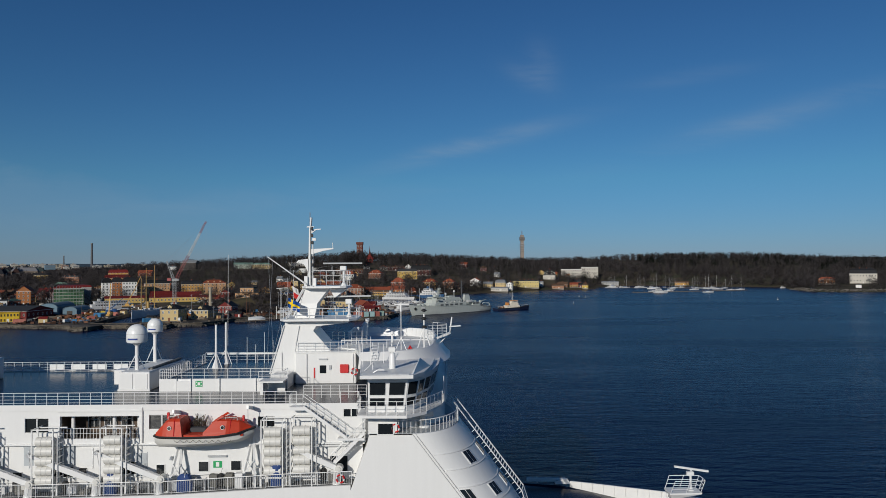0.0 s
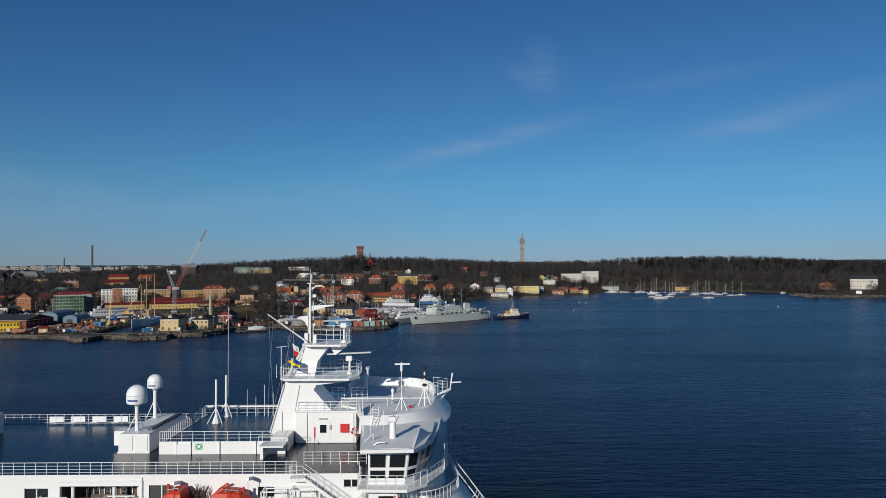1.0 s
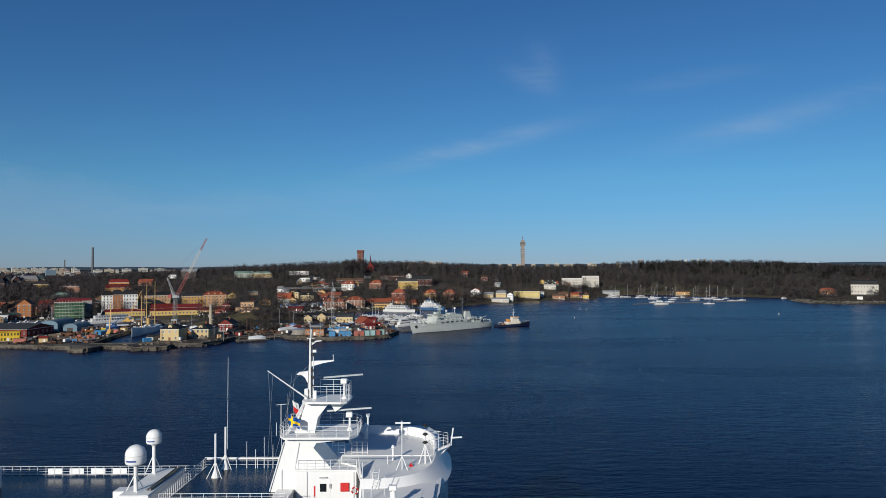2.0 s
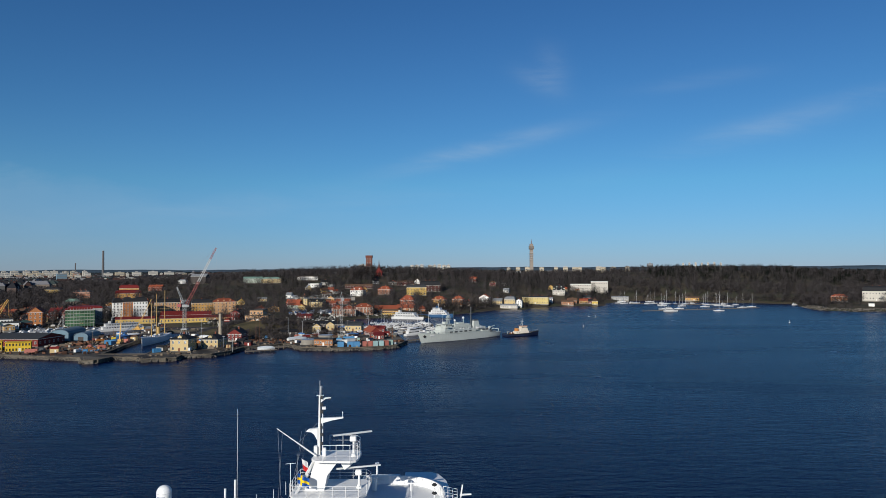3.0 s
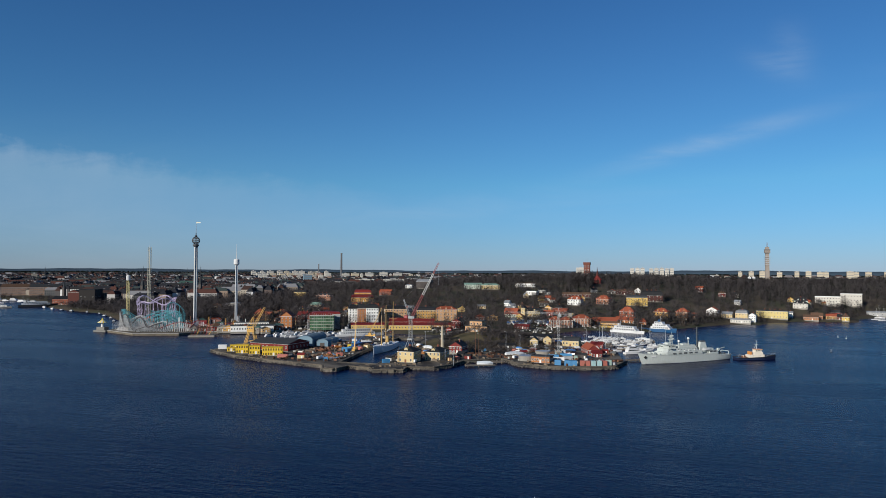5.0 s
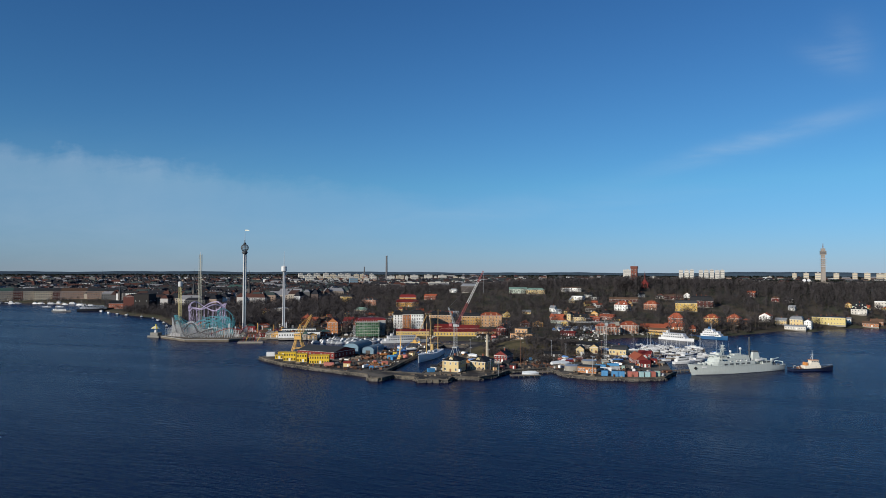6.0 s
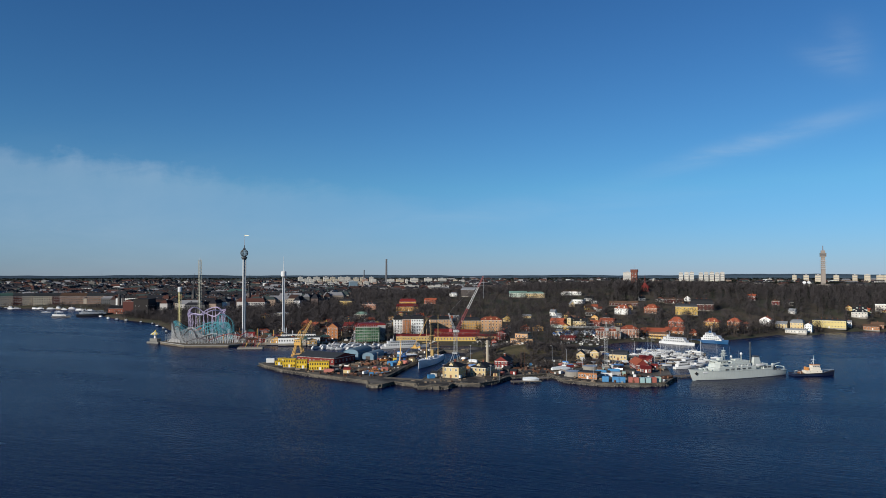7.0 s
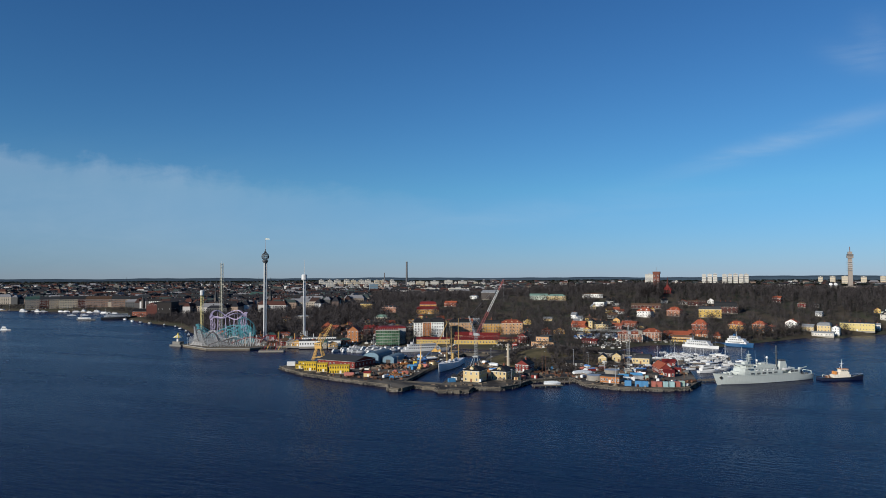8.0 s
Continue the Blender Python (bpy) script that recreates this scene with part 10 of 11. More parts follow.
def ride_tower(x, y, h, r, m, label, ball=0.0, spire=0.0, cab=0.0, lattice_w=0.0):
    t = thing("ride_tower", label, "tower", "ride towers", x, y, float(ground_height(x, y)) - 0.5)
    if lattice_w:
        part("shaft", lattice(Shape(), (0, 0, 0), (0, 0, h), lattice_w, lattice_w, int(h / 4), 0.24), m, t)
        part("guide_column", Shape().box(-0.25, -0.25, 0, 0.25, 0.25, h), m, t)
    else:
        for a in (0, 120, 240):
            part("column", Shape().tube((r * math.cos(radians(a + 30)), r * math.sin(radians(a + 30)), 0), (r * math.cos(radians(a + 30)), r * math.sin(radians(a + 30)), h), r * 0.72, 8), m, t)
    part("base_ring", Shape().lathe([(r * 4.5 + 3, 0), (r * 4.5 + 3, 2.2), (r * 3 + 2, 3.2)], 18), BOATWHITE, t)
    if ball:
        s = Shape()
        for k in range(8):
            a = math.pi * k / 8
            s.path([(ball * math.sin(b) * math.cos(a), ball * math.sin(b) * math.sin(a), h + ball + 1.4 - ball * math.cos(b)) for b in [2 * math.pi * i / 16 for i in range(17)]], 0.22, 4)
        for f in (-0.5, 0, 0.5):
            q = math.sqrt(1 - f * f) * ball
            s.path([(q * math.cos(2 * math.pi * i / 16), q * math.sin(2 * math.pi * i / 16), h + ball + 1.4 + f * ball) for i in range(17)], 0.22, 4)
        part("globe", s, NAVYDARK, t, "dark open lattice globe")
        part("collar", Shape().lathe([(r * 1.6, -2), (r * 2.6, 0), (r * 2.6, 1.2), (r, 1.8)], 14, (0, 0, h)), NAVYDARK, t)
        part("finial", Shape().lathe([(1.2, 0), (1.8, 1), (0.5, 2.4), (0.5, 5)], 8, (0, 0, h + 2 * ball + 1.2)), NAVYDARK, t)
    if cab:
        part("cabin", Shape().lathe([(cab * 0.6, 0), (cab, 1), (cab, 6), (cab * 0.7, 7)], 14, (0, 0, h - 6)), BOATWHITE, t)
    if spire:
        top = h + 2 * ball + (5 if ball else 0)
        part("spire", Shape().tube((0, 0, top), (0, 0, top + spire), 0.4, 5, 0.15), STEEL if ball else BOATWHITE, t)
        if ball:
            part("pennant", Shape().loft([[(0.2, -0.05, top + spire - 1.7), (0.2, 0.05, top + spire - 1.7), (0.2, 0.05, top + spire - 0.3), (0.2, -0.05, top + spire - 0.3)], [(3, 0.3, top + spire - 1.6), (3, 0.4, top + spire - 1.6), (3, 0.4, top + spire - 0.5), (3, 0.3, top + spire - 0.5)], [(6.5, -0.1, top + spire - 1.5), (6.5, 0, top + spire - 1.5), (6.5, 0, top + spire - 1.0), (6.5, -0.1, top + spire - 1.0)]]), mat("pale_pennant", (0.6, 0.58, 0.45), 0.8), t)
    return t


ride_tower(-533, 688, 98, 1.35, CRANEWHITE, "tall white drop tower topped by a lattice globe", ball=4.4, spire=14)
ride_tower(-475, 685, 82, 1.0, BOATWHITE, "slim white swing tower with a spire", cab=3.2, spire=18)
ride_tower(-612, 703, 94, 1.2, mat("yellow_grey_tower", (0.34, 0.33, 0.26), 0.6), "yellow-grey lattice drop tower with a figure on top", lattice_w=2.6, spire=3)
ride_tower(-644.5, 704, 60, 1.4, mat("pale_yellow_tower", (0.55, 0.48, 0.22), 0.6), "pale yellow drop tower above the coasters", lattice_w=2.4, cab=2.6)


def coaster(name, label, pts, m, r=0.22, gauge=0.9, base=2.4, every=3, support=None):
    """A tubular track through pts: two rails, ties and a row of supports."""
    t = thing(name, label, "roller coaster", "roller coasters", pts[0][0], pts[0][1], base)
    o = Vector((pts[0][0], pts[0][1], base))
    P = [Vector(p) for p in pts]
    path = []
    for i in range(len(P) - 1):
        a, b, c, d = P[max(i - 1, 0)], P[i], P[i + 1], P[min(i + 2, len(P) - 1)]
        for k in range(6):
            f = k / 6
            path.append(0.5 * ((2 * b) + (c - a) * f + (2 * a - 5 * b + 4 * c - d) * f * f + (3 * b - a - 3 * c + d) * f ** 3))
    path.append(P[-1])
    left, right, ties = [], [], Shape()
    for i, p in enumerate(path):
        q = path[min(i + 1, len(path) - 1)] - path[max(i - 1, 0)]
        side = Vector((q.y, -q.x, 0))
        side = side.normalized() if side.length > 0.01 else Vector((1, 0, 0))
        left.append(p - o + side * gauge)
        right.append(p - o - side * gauge)
        ties.bar(p - o + side * gauge, p - o - side * gauge, 0.4, 0.25)
    part("rail", Shape().path(left, r * 0.7, 4), m, t)
    part("rail", Shape().path(right, r * 0.7, 4), m, t)
    part("spine", Shape().path([p - o - Vector((0, 0, 0.7)) for p in path], r, 5), m, t)
    part("ties", ties, m, t)
    for i in range(0, len(path), every):
        p = path[i] - o
        if p.z > 2:
            part("support", Shape().tube((p.x, p.y, -0.2), (p.x, p.y, p.z - 0.7), 0.2, 5).tube((p.x + p.z * 0.16, p.y + 1.5, -0.2), (p.x, p.y, p.z * 0.8), 0.14, 4), support or m, t)
    return t


def loop_pts(cx, cy, w, d, zs, n, turns=1.0, phase=0.0):
    return [(cx + w * math.cos(2 * math.pi * turns * i / n + phase), cy + d * math.sin(2 * math.pi * turns * i / n + phase), zs[i % len(zs)]) for i in range(n + 1)]


coaster("steel_coaster", "lilac steel roller coaster with tall bends above the quay", loop_pts(-574, 672, 23, 17, [31, 36, 34, 27, 31, 38, 35, 28, 32], 18, 1.6), LILAC, 0.34, every=5, support=LILAC)
coaster("steel_coaster", "teal steel roller coaster winding low over the quay", loop_pts(-566, 655, 36, 22, [10, 17, 21, 14, 9, 16, 23, 18, 12, 20, 15], 30, 2.6, 0.6), TEAL, 0.26, every=2)
coaster("steel_coaster", "teal roller coaster with a tall end bend", [(-546, 660, 12), (-540, 650, 22), (-534, 645, 31), (-528, 648, 32), (-524, 656, 24), (-528, 664, 14), (-540, 668, 10), (-556, 664, 18), (-566, 655, 22)], TEAL, 0.26)
coaster("wild_coaster", "pale grey steel coaster with steep drops at the quay corner", [(-582, 628, 6), (-576, 622, 16), (-570, 618, 20), (-562, 614, 18), (-556, 612, 8), (-548, 608, 4), (-540, 606, 6), (-530, 608, 9), (-522, 612, 7), (-514, 616, 9)], mat("dark_track_steel", (0.12, 0.11, 0.11), 0.6), 0.25, every=2, support=SILVER)
coaster("wild_coaster", "dark steel coaster diving from a steep arch over the quay", [(-590, 640, 6), (-588, 632, 16), (-584, 626, 22), (-578, 622, 22), (-573, 619, 14), (-567, 617, 6), (-560, 618, 10), (-553, 620, 17), (-546, 620, 14), (-539, 618, 7), (-531, 619, 10), (-524, 623, 12)], mat("dark_track_steel", (0, 0, 0)), 0.42, every=2, support=SILVER)
coaster("wild_coaster", "pale steel lattice coaster behind the quay edge", [(-584, 632, 8), (-574, 634, 14), (-560, 632, 18), (-546, 628, 12), (-536, 624, 10), (-524, 626, 13), (-512, 630, 8)], SILVER, 0.2, every=1, support=SILVER)
coaster("ladybird_coaster", "low red roller coaster with white posts along the quay", [(-524, 618, 6), (-514, 622, 10), (-504, 626, 13), (-496, 634, 11), (-492, 642, 14), (-486, 648, 10), (-478, 654, 7)], mat("red_track_paint", (0.35, 0.03, 0.03), 0.5), 0.2, every=1, support=BOATWHITE)
# dense white latticework under the corner coaster
t = thing("coaster_trestle", "white latticework trestle under the corner coaster", "trestle", "", -562, 620, 2.4)
rng = random.Random(6)
for k in range(9):
    s = Shape()
    x0 = -18 + k * 5
    h = 13 - abs(k - 3) * 1.6
    for i in range(7):
        y0 = -8 + i * 3
        s.tube((x0, y0 - k, 0), (x0, y0 - k, h), 0.13, 4).tube((x0, y0 - k, 0), (x0, y0 + 3 - k, h), 0.09, 3).tube((x0, y0 - k, h * 0.5), (x0 + 5, y0 - k, h * 0.8), 0.09, 3)
    s.box(x0 - 0.2, -8 - k, h, x0 + 0.2, 12 - k, h + 0.2)
    tagged(part("bent", s, SILVER, t), kind="stuff")
part("rock_screen", Shape().loft([[(-17, -5, 0), (4, -8, 0), (6, 5, 0), (-15, 8, 0)], [(-14, -3, 4), (0, -6, 3), (2, 3, 3), (-12, 6, 4.4)], [(-10, 0, 5), (-6, -2, 4.4), (-4, 3, 4.4), (-8, 4, 5.2)]]), mat("pale_rockwork", (0.26, 0.25, 0.24), 0.9, 0, 0.5, 0.3, 0.35, bump=0.3), t)

# waterside rides and kiosks
PARKCOL = ["red", "ochre", "brick", "orange", "stonegrey", "rust", "dark"]
rng = random.Random(12)
for i in range(30):
    x, y = -505 + (i % 10) * 9.5 + rng.uniform(-2, 2), 640 + (i // 10) * 26 + (i % 10) * 1.8 + rng.uniform(-4, 4)
    if i > 19:
        x, y = -640 + (i - 20) * 14, 706 + rng.uniform(-4, 8)
    c = PARKCOL[rng.randrange(7)]
    house("park_pavilion", "small painted amusement park pavilion in " + ("dark timber" if c == "dark" else c), x, y, rng.uniform(6, 12), rng.uniform(6, 9), rng.uniform(3.5, 7), 35 + rng.uniform(-20, 20), c, rng.choice(["redtin", "slate", "darkcopper", "greytin", "brown"]), rng.choice(["hip", "gable", "gablefront"]), rng.uniform(2, 4), 1, 3, z=2.4, category="pavilion", group="park pavilions", chimneys=0)
for i in range(30):
    x, y = -522 + i * 2.7, 620 + i * 1.5 + (i % 4) * 4
    t = thing("ride_mast", "slim mast of a fairground ride on the quay", "mast", "fairground masts", x, y, 2.4)
    part("pole", Shape().tube((0, 0, 0), (0, 0, 8 + (i * 5) % 9), 0.35, 6), (BOATWHITE, NAVYDARK, RUST, BOATWHITE, CRANEYELLOW)[i % 5], t)
    part("arm", Shape().bar((-2, 0, 5 + i % 4), (2.5, 0, 6.5 + i % 3), 0.5, 0.4), (RUST, CRANERED, NAVYDARK)[i % 3], t)
t = thing("ride_barge", "dark floating ride platform moored at the quay", "barge", "", -463, 610, 0, 28)
part("deck", Shape().rbox(-13, -6, -0.6, 13, 6, 1.6, 0.2), CONCRETE, t)
for i in range(8):
    part("ride_frame", Shape().bar((-11 + i * 3, -3, 1.6), (-10 + i * 3, 2, 5 + (i * 7) % 6), 0.4, 0.4).bar((-12 + i * 3, 2, 1.6), (-9 + i * 3, 1, 6), 0.3, 0.3), (RUST, CRANERED, CRANEYELLOW, NAVYDARK)[i % 4], t)
t = thing("swing_carousel", "carousel with a striped yellow canopy on a quay boat", "carousel", "", -600, 618, 0.3)
part("float", Shape().rbox(-8, -5, -0.8, 9, 5, 1.6, 0.2).rbox(-5, -3.6, 1.6, 6, 3, 5, 0.15), CANVAS, t)
part("pole", Shape().lathe([(1.6, 5), (1.4, 10)], 12), BOATWHITE, t)
cone = [Shape(), Shape()]
for i in range(16):
    a, b = 2 * math.pi * i / 16, 2 * math.pi * (i + 1) / 16
    cone[i % 2].add([(5.6 * math.cos(a), 5.6 * math.sin(a), 9.6), (5.6 * math.cos(b), 5.6 * math.sin(b), 9.6), (1.1 * math.cos(b), 1.1 * math.sin(b), 12.6), (1.1 * math.cos(a), 1.1 * math.sin(a), 12.6)], [(0, 1, 2, 3)])
part("canopy_yellow", cone[0], mat("yellow_canvas", (0.6, 0.45, 0.05), 0.8), t)
part("canopy_white", cone[1], BOATWHITE, t)
part("top", Shape().lathe([(1.2, 12.5), (0.9, 13.4), (0.1, 14.6)], 10), mat("yellow_canvas", (0, 0, 0)), t)

# waterside fence of the quay
s = Shape()
for a, b in zip(PARK_QUAY[:6], PARK_QUAY[1:6]):
    s.bar((*a, 2.3), (*b, 2.3), 1.0, 0.6)
tagged(part("quay_edge_beam", s, mat("pale_quay_beam", (0.26, 0.25, 0.23), 0.9)), "pale concrete beam along the park quay", "quay edge", kind="structure")


# ---- towers and far buildings ----
def tv_tower(x, y, z):
    t = thing("broadcast_tower", "tall square concrete broadcast tower with a wider head", "tower", "", x, y, z)
    C_ = mat("pale_tower_concrete", (0.24, 0.205, 0.175), 0.85, 0, 0.1, 0.08, 0.12)
    part("shaft", Shape().loft([[(-7, -7, 0), (7, -7, 0), (7, 7, 0), (-7, 7, 0)], [(-6, -6, 108), (6, -6, 108), (6, 6, 108), (-6, 6, 108)]]), C_, t)
    for k, (zz, w) in enumerate(((62, 9.5), (70, 9.5), (77, 9.5), (84, 9.5), (90, 9.5))):
        part("aerial_platform", Shape().rbox(-w, -w, zz, w, w, zz + 1.6, 0.2), STEEL, t)
    head = part("head", Shape().loft([[(-9.5, -9.5, 104), (9.5, -9.5, 104), (9.5, 9.5, 104), (-9.5, 9.5, 104)], [(-9.5, -9.5, 118), (9.5, -9.5, 118), (9.5, 9.5, 118), (-9.5, 9.5, 118)]]), C_, t)
    for zz in (107, 111.5, 115.5):
        part("window_band", Shape().box(-9.6, -9.6, zz, 9.6, 9.6, zz + 1.5), DIMGLASS, head)
    part("upper_block", Shape().rbox(-6.5, -6.5, 118, 6.5, 6.5, 126, 0.3), C_, t)
    part("antenna", lattice(Shape(), (0, 0, 126), (0, 0, 143), 2.4, 1.2, 5, 0.4), RUST, t)
    part("plinth_wing", Shape().rbox(-20, -10, 0, 20, 10, 9, 0.2), C_, t)


tv_tower(311, 2751, 32)
for x, y in ((246, 2690), (260, 2690)):
    t = thing("satellite_dish", "large white satellite dish on the far hill", "dish", "satellite dishes", x, y, 40)
    part("dish", Shape().lathe([(0.2, 0), (3.2, 1.0), (5.6, 3.3), (5.4, 3.5)], 16), BOATWHITE, t).matrix_basis = pose(0, 0, 6, 55, 0, 0)
    part("mount", Shape().lathe([(4, -8), (2, 6)], 8), CONCRETE, t)

t = thing("lookout_tower", "square red brick lookout tower above the trees", "tower", "", -161, 1361, 40)
bt = part("shaft", Shape().rbox(-5.6, -5.6, 0, 5.6, 5.6, 44, 0.2), wall_paint("darkbrick"), t)
part("parapet", Shape().box(-6.4, -6.4, 41.5, 6.4, 6.4, 43).box(-6.4, -6.4, 43, -5.6, 6.4, 46).box(5.6, -6.4, 43, 6.4, 6.4, 46).box(-5.6, -6.4, 43, 5.6, -5.6, 46), wall_paint("darkbrick"), t)
wm_ = window_mesh(1.6, 3, TRIM)
for k in range(3):
    for u in (-2.8, 2.8):
        part("window", wm_, TRIM, bt, at=pose(u, -5.63, 24 + k * 7))
for k in range(8):
    KEEP_CLEAR.append((-137 + k * 2.4, 1312 - k * 23, 9))
part("flag_pole", Shape().tube((0, 0, 44), (0, 0, 54), 0.2, 5), STEEL, t)
t = thing("bell_tower", "dark red wooden bell tower with a spire", "tower", "", -138, 1324, 31)
part("body", Shape().loft([[(-q, -q, z), (q, -q, z), (q, q, z), (-q, q, z)] for q, z in ((10, 0), (7.2, 15), (6.2, 16.5), (6.2, 22))]), wall_paint("red"), t)
for u in (-3.4, 0, 3.4):
    part("louvre", Shape().box(u - 1.1, -6.3, 17.4, u + 1.1, -6.19, 21.2), wall_paint("tarred"), t)
part("skirt_roof", Shape().loft([[(-q, -q, z), (q, -q, z), (q, q, z), (-q, q, z)] for q, z in ((8.6, 14.6), (8.4, 15.2), (6.4, 17.0))]), wall_paint("rust"), t)
part("belfry_roof", Shape().lathe([(9.0, 22), (7.2, 24.2), (3.2, 28), (2.6, 30)], 8), wall_paint("red"), t)
part("spire", Shape().lathe([(2.6, 30), (1.2, 35), (0.12, 46)], 8), wall_paint("rust"), t)
for x, y, h, r, c in ((-1531, 3058, 119, 5.4, "slategrey"), (-1665, 3080, 66, 3.2, "slategrey")):
    t = thing("power_station_chimney", "tall slim power station chimney on the skyline", "chimney", "power station chimneys", x, y, 28)
    part("shaft", Shape().lathe([(r, 0), (r * 0.75, h - 4), (r * 0.85, h)], 14), wall_paint(c), t)
    part("rim", Shape().lathe([(r * 0.9, h), (r * 0.9, h + 1.5), (r * 0.6, h + 1.5)], 14), CONCRETE, t)
for x, y, h in ((-1900, 2150, 62), (-1780, 2250, 56), (-1230, 1160, 34), (-1000, 1130, 52), (-902, 1180, 58), (-2600, 2350, 60), (-1420, 1600, 44)):
    t = thing("church_spire", "dark slender church spire above the roofs", "spire", "church spires", x, y, 10)
    part("tower", Shape().rbox(-2.8, -2.8, 0, 2.8, 2.8, h * 0.5, 0.2), wall_paint("dark"), t)
    part("spire", Shape().lathe([(3.6, h * 0.5), (2.7, h * 0.56), (1.4, h * 0.72), (0.9, h * 0.78), (0.12, h * 1.15)], 8), roofing("slate"), t)

# tall white slabs on the skyline
rng = random.Random(8)


def slab_block(x, y, w, d, h, c, label, rz, storeys):
    h, w, c = h * 0.8, w * 0.85, {"white": "offwhite", "cream": "sand", "peach": "dustypink"}.get(c, c)
    t = thing("tower_block", label, "apartment block", "skyline blocks", x, y, float(ground_height(x, y)) - 1, rz)
    b = part("body", Shape().rbox(-w / 2, -d / 2, 0, w / 2, d / 2, h, 0.3), wall_paint(c), t)
    for k in range(storeys):
        part("window_band", Shape().box(-w / 2 + 1, -d / 2 - 0.06, h * (k + 0.4) / storeys, w / 2 - 1, -d / 2 - 0.005, h * (k + 0.7) / storeys), mat("pale_window_band", (0.16, 0.17, 0.18), 0.4), b)
    part("roof_house", Shape().box(-w * 0.15, -d * 0.3, h, w * 0.12, d * 0.3, h + 3.5), wall_paint("grey"), t)


def up_to(x, y, top):
    """The height to ask for, so that a far block's roof comes to the given level."""
    return (top + 1 - float(ground_height(x, y))) / 0.8


slab_block(-422, 3318, 47, 18, up_to(-422, 3318, 84), "white", "plain cream high-rise block beyond the park hill", 7, 12)
for i in range(7):
    slab_block(1310 + i * 31, 3992 - i * 11, 12, 14, up_to(1310 + i * 31, 3992 - i * 11, 90 + (i % 3) * 1.5), "white", "white high-rise block on the far skyline", -18, 7)
slab_block(812, 2888, 28, 18, up_to(812, 2888, 80), "slategrey", "dark office block beyond the eastern wood", -16, 6)
for i, u in enumerate((-300, -262, -224, -160, -122, -84, -46, -12)):
    slab_block(-118 + (u + 156) * 0.68, 3790 + (i % 2) * 12, 24, 16, up_to(-118 + (u + 156) * 0.68, 3790 + (i % 2) * 12, 83 + (i % 3) * 1.5), "white", "white high-rise block on the far skyline", 3, 7)
for i in (0, 1, 2, 4, 6, 7, 8, 9, 11, 12, 13, 15):
    slab_block(330 + i * 46 + (i % 3) * 9, 4100, 24 + (i * 5) % 14, 18, up_to(330 + i * 46, 4100, 69 + (i % 4) * 1.2), "sand", "pale brick high-rise block on the far skyline", -8, 5)
slab_block(-1461, 2963, 40, 16, 40, "white", "white slab block on the far skyline", 34, 5)
slab_block(-1443, 3027, 43, 16, 43, "cream", "cream slab block on the far skyline", 33, 5)
slab_block(-1394, 2995, 13, 16, 40, "white", "white slab block on the far skyline", 33, 5)
slab_block(-1423, 3147, 44, 16, 44, "white", "white slab block on the far skyline", 32, 5)
slab_block(-1380, 3221, 45, 16, 46, "white", "white slab block on the far skyline", 31, 5)
slab_block(-1347, 3234, 14, 16, 35, "white", "white slab block on the far skyline", 31, 5)
slab_block(-1308, 3229, 48, 16, 43, "white", "white slab block on the far skyline", 30, 5)
slab_block(-1290, 3365, 23, 16, 32, "cream", "cream slab block on the far skyline", 29, 5)
slab_block(-1225, 3282, 28, 16, 30, "white", "white slab block on the far skyline", 28, 5)
slab_block(-1987, 3006, 26, 16, 47, "white", "white slab block on the far skyline", 41, 4)
slab_block(-1952, 3029, 20, 16, 46, "white", "white slab block on the far skyline", 41, 4)
slab_block(-1919, 3050, 35, 16, 47, "white", "white slab block on the far skyline", 40, 4)
slab_block(-1880, 3074, 30, 16, 49, "white", "white slab block on the far skyline", 39, 4)
slab_block(-1851, 3092, 28, 16, 46, "cream", "cream slab block on the far skyline", 39, 4)
slab_block(-1816, 3113, 31, 16, 47, "white", "white slab block on the far skyline", 38, 4)
slab_block(-1787, 3129, 33, 16, 48, "white", "white slab block on the far skyline", 38, 4)
slab_block(-1748, 3151, 31, 16, 45, "cream", "cream slab block on the far skyline", 37, 4)
slab_block(-1721, 3166, 27, 16, 46, "cream", "cream slab block on the far skyline", 37, 4)
slab_block(-1681, 3188, 22, 16, 49, "white", "white slab block on the far skyline", 36, 4)
slab_block(-1802, 2769, 27, 16, 42, "white", "white slab block on the far skyline", 41, 4)
slab_block(-1780, 2783, 23, 16, 41, "white", "white slab block on the far skyline", 41, 4)
slab_block(-1748, 2804, 28, 16, 39, "cream", "cream slab block on the far skyline", 40, 4)
slab_block(-1714, 2824, 28, 16, 42, "cream", "cream slab block on the far skyline", 39, 4)
slab_block(-1683, 2843, 31, 16, 40, "cream", "cream slab block on the far skyline", 39, 4)
slab_block(-1654, 2860, 30, 16, 40, "white", "white slab block on the far skyline", 38, 4)
slab_block(-1629, 2874, 30, 16, 38, "white", "white slab block on the far skyline", 38, 4)
slab_block(-1604, 2888, 24, 16, 42, "cream", "cream slab block on the far skyline", 37, 4)
slab_block(-1567, 2908, 30, 16, 42, "peach", "pale pink slab block on the far skyline", 36, 4)
slab_block(-1532, 2927, 28, 16, 41, "white", "white slab block on the far skyline", 36, 4)
slab_block(-1628, 2524, 29, 16, 34, "white", "white slab block on the far skyline", 41, 4)
slab_block(-1617, 2531, 17, 16, 34, "white", "white slab block on the far skyline", 41, 4)
slab_block(-1586, 2551, 19, 16, 34, "peach", "pale pink slab block on the far skyline", 40, 4)
slab_block(-1549, 2574, 29, 16, 30, "white", "white slab block on the far skyline", 39, 4)
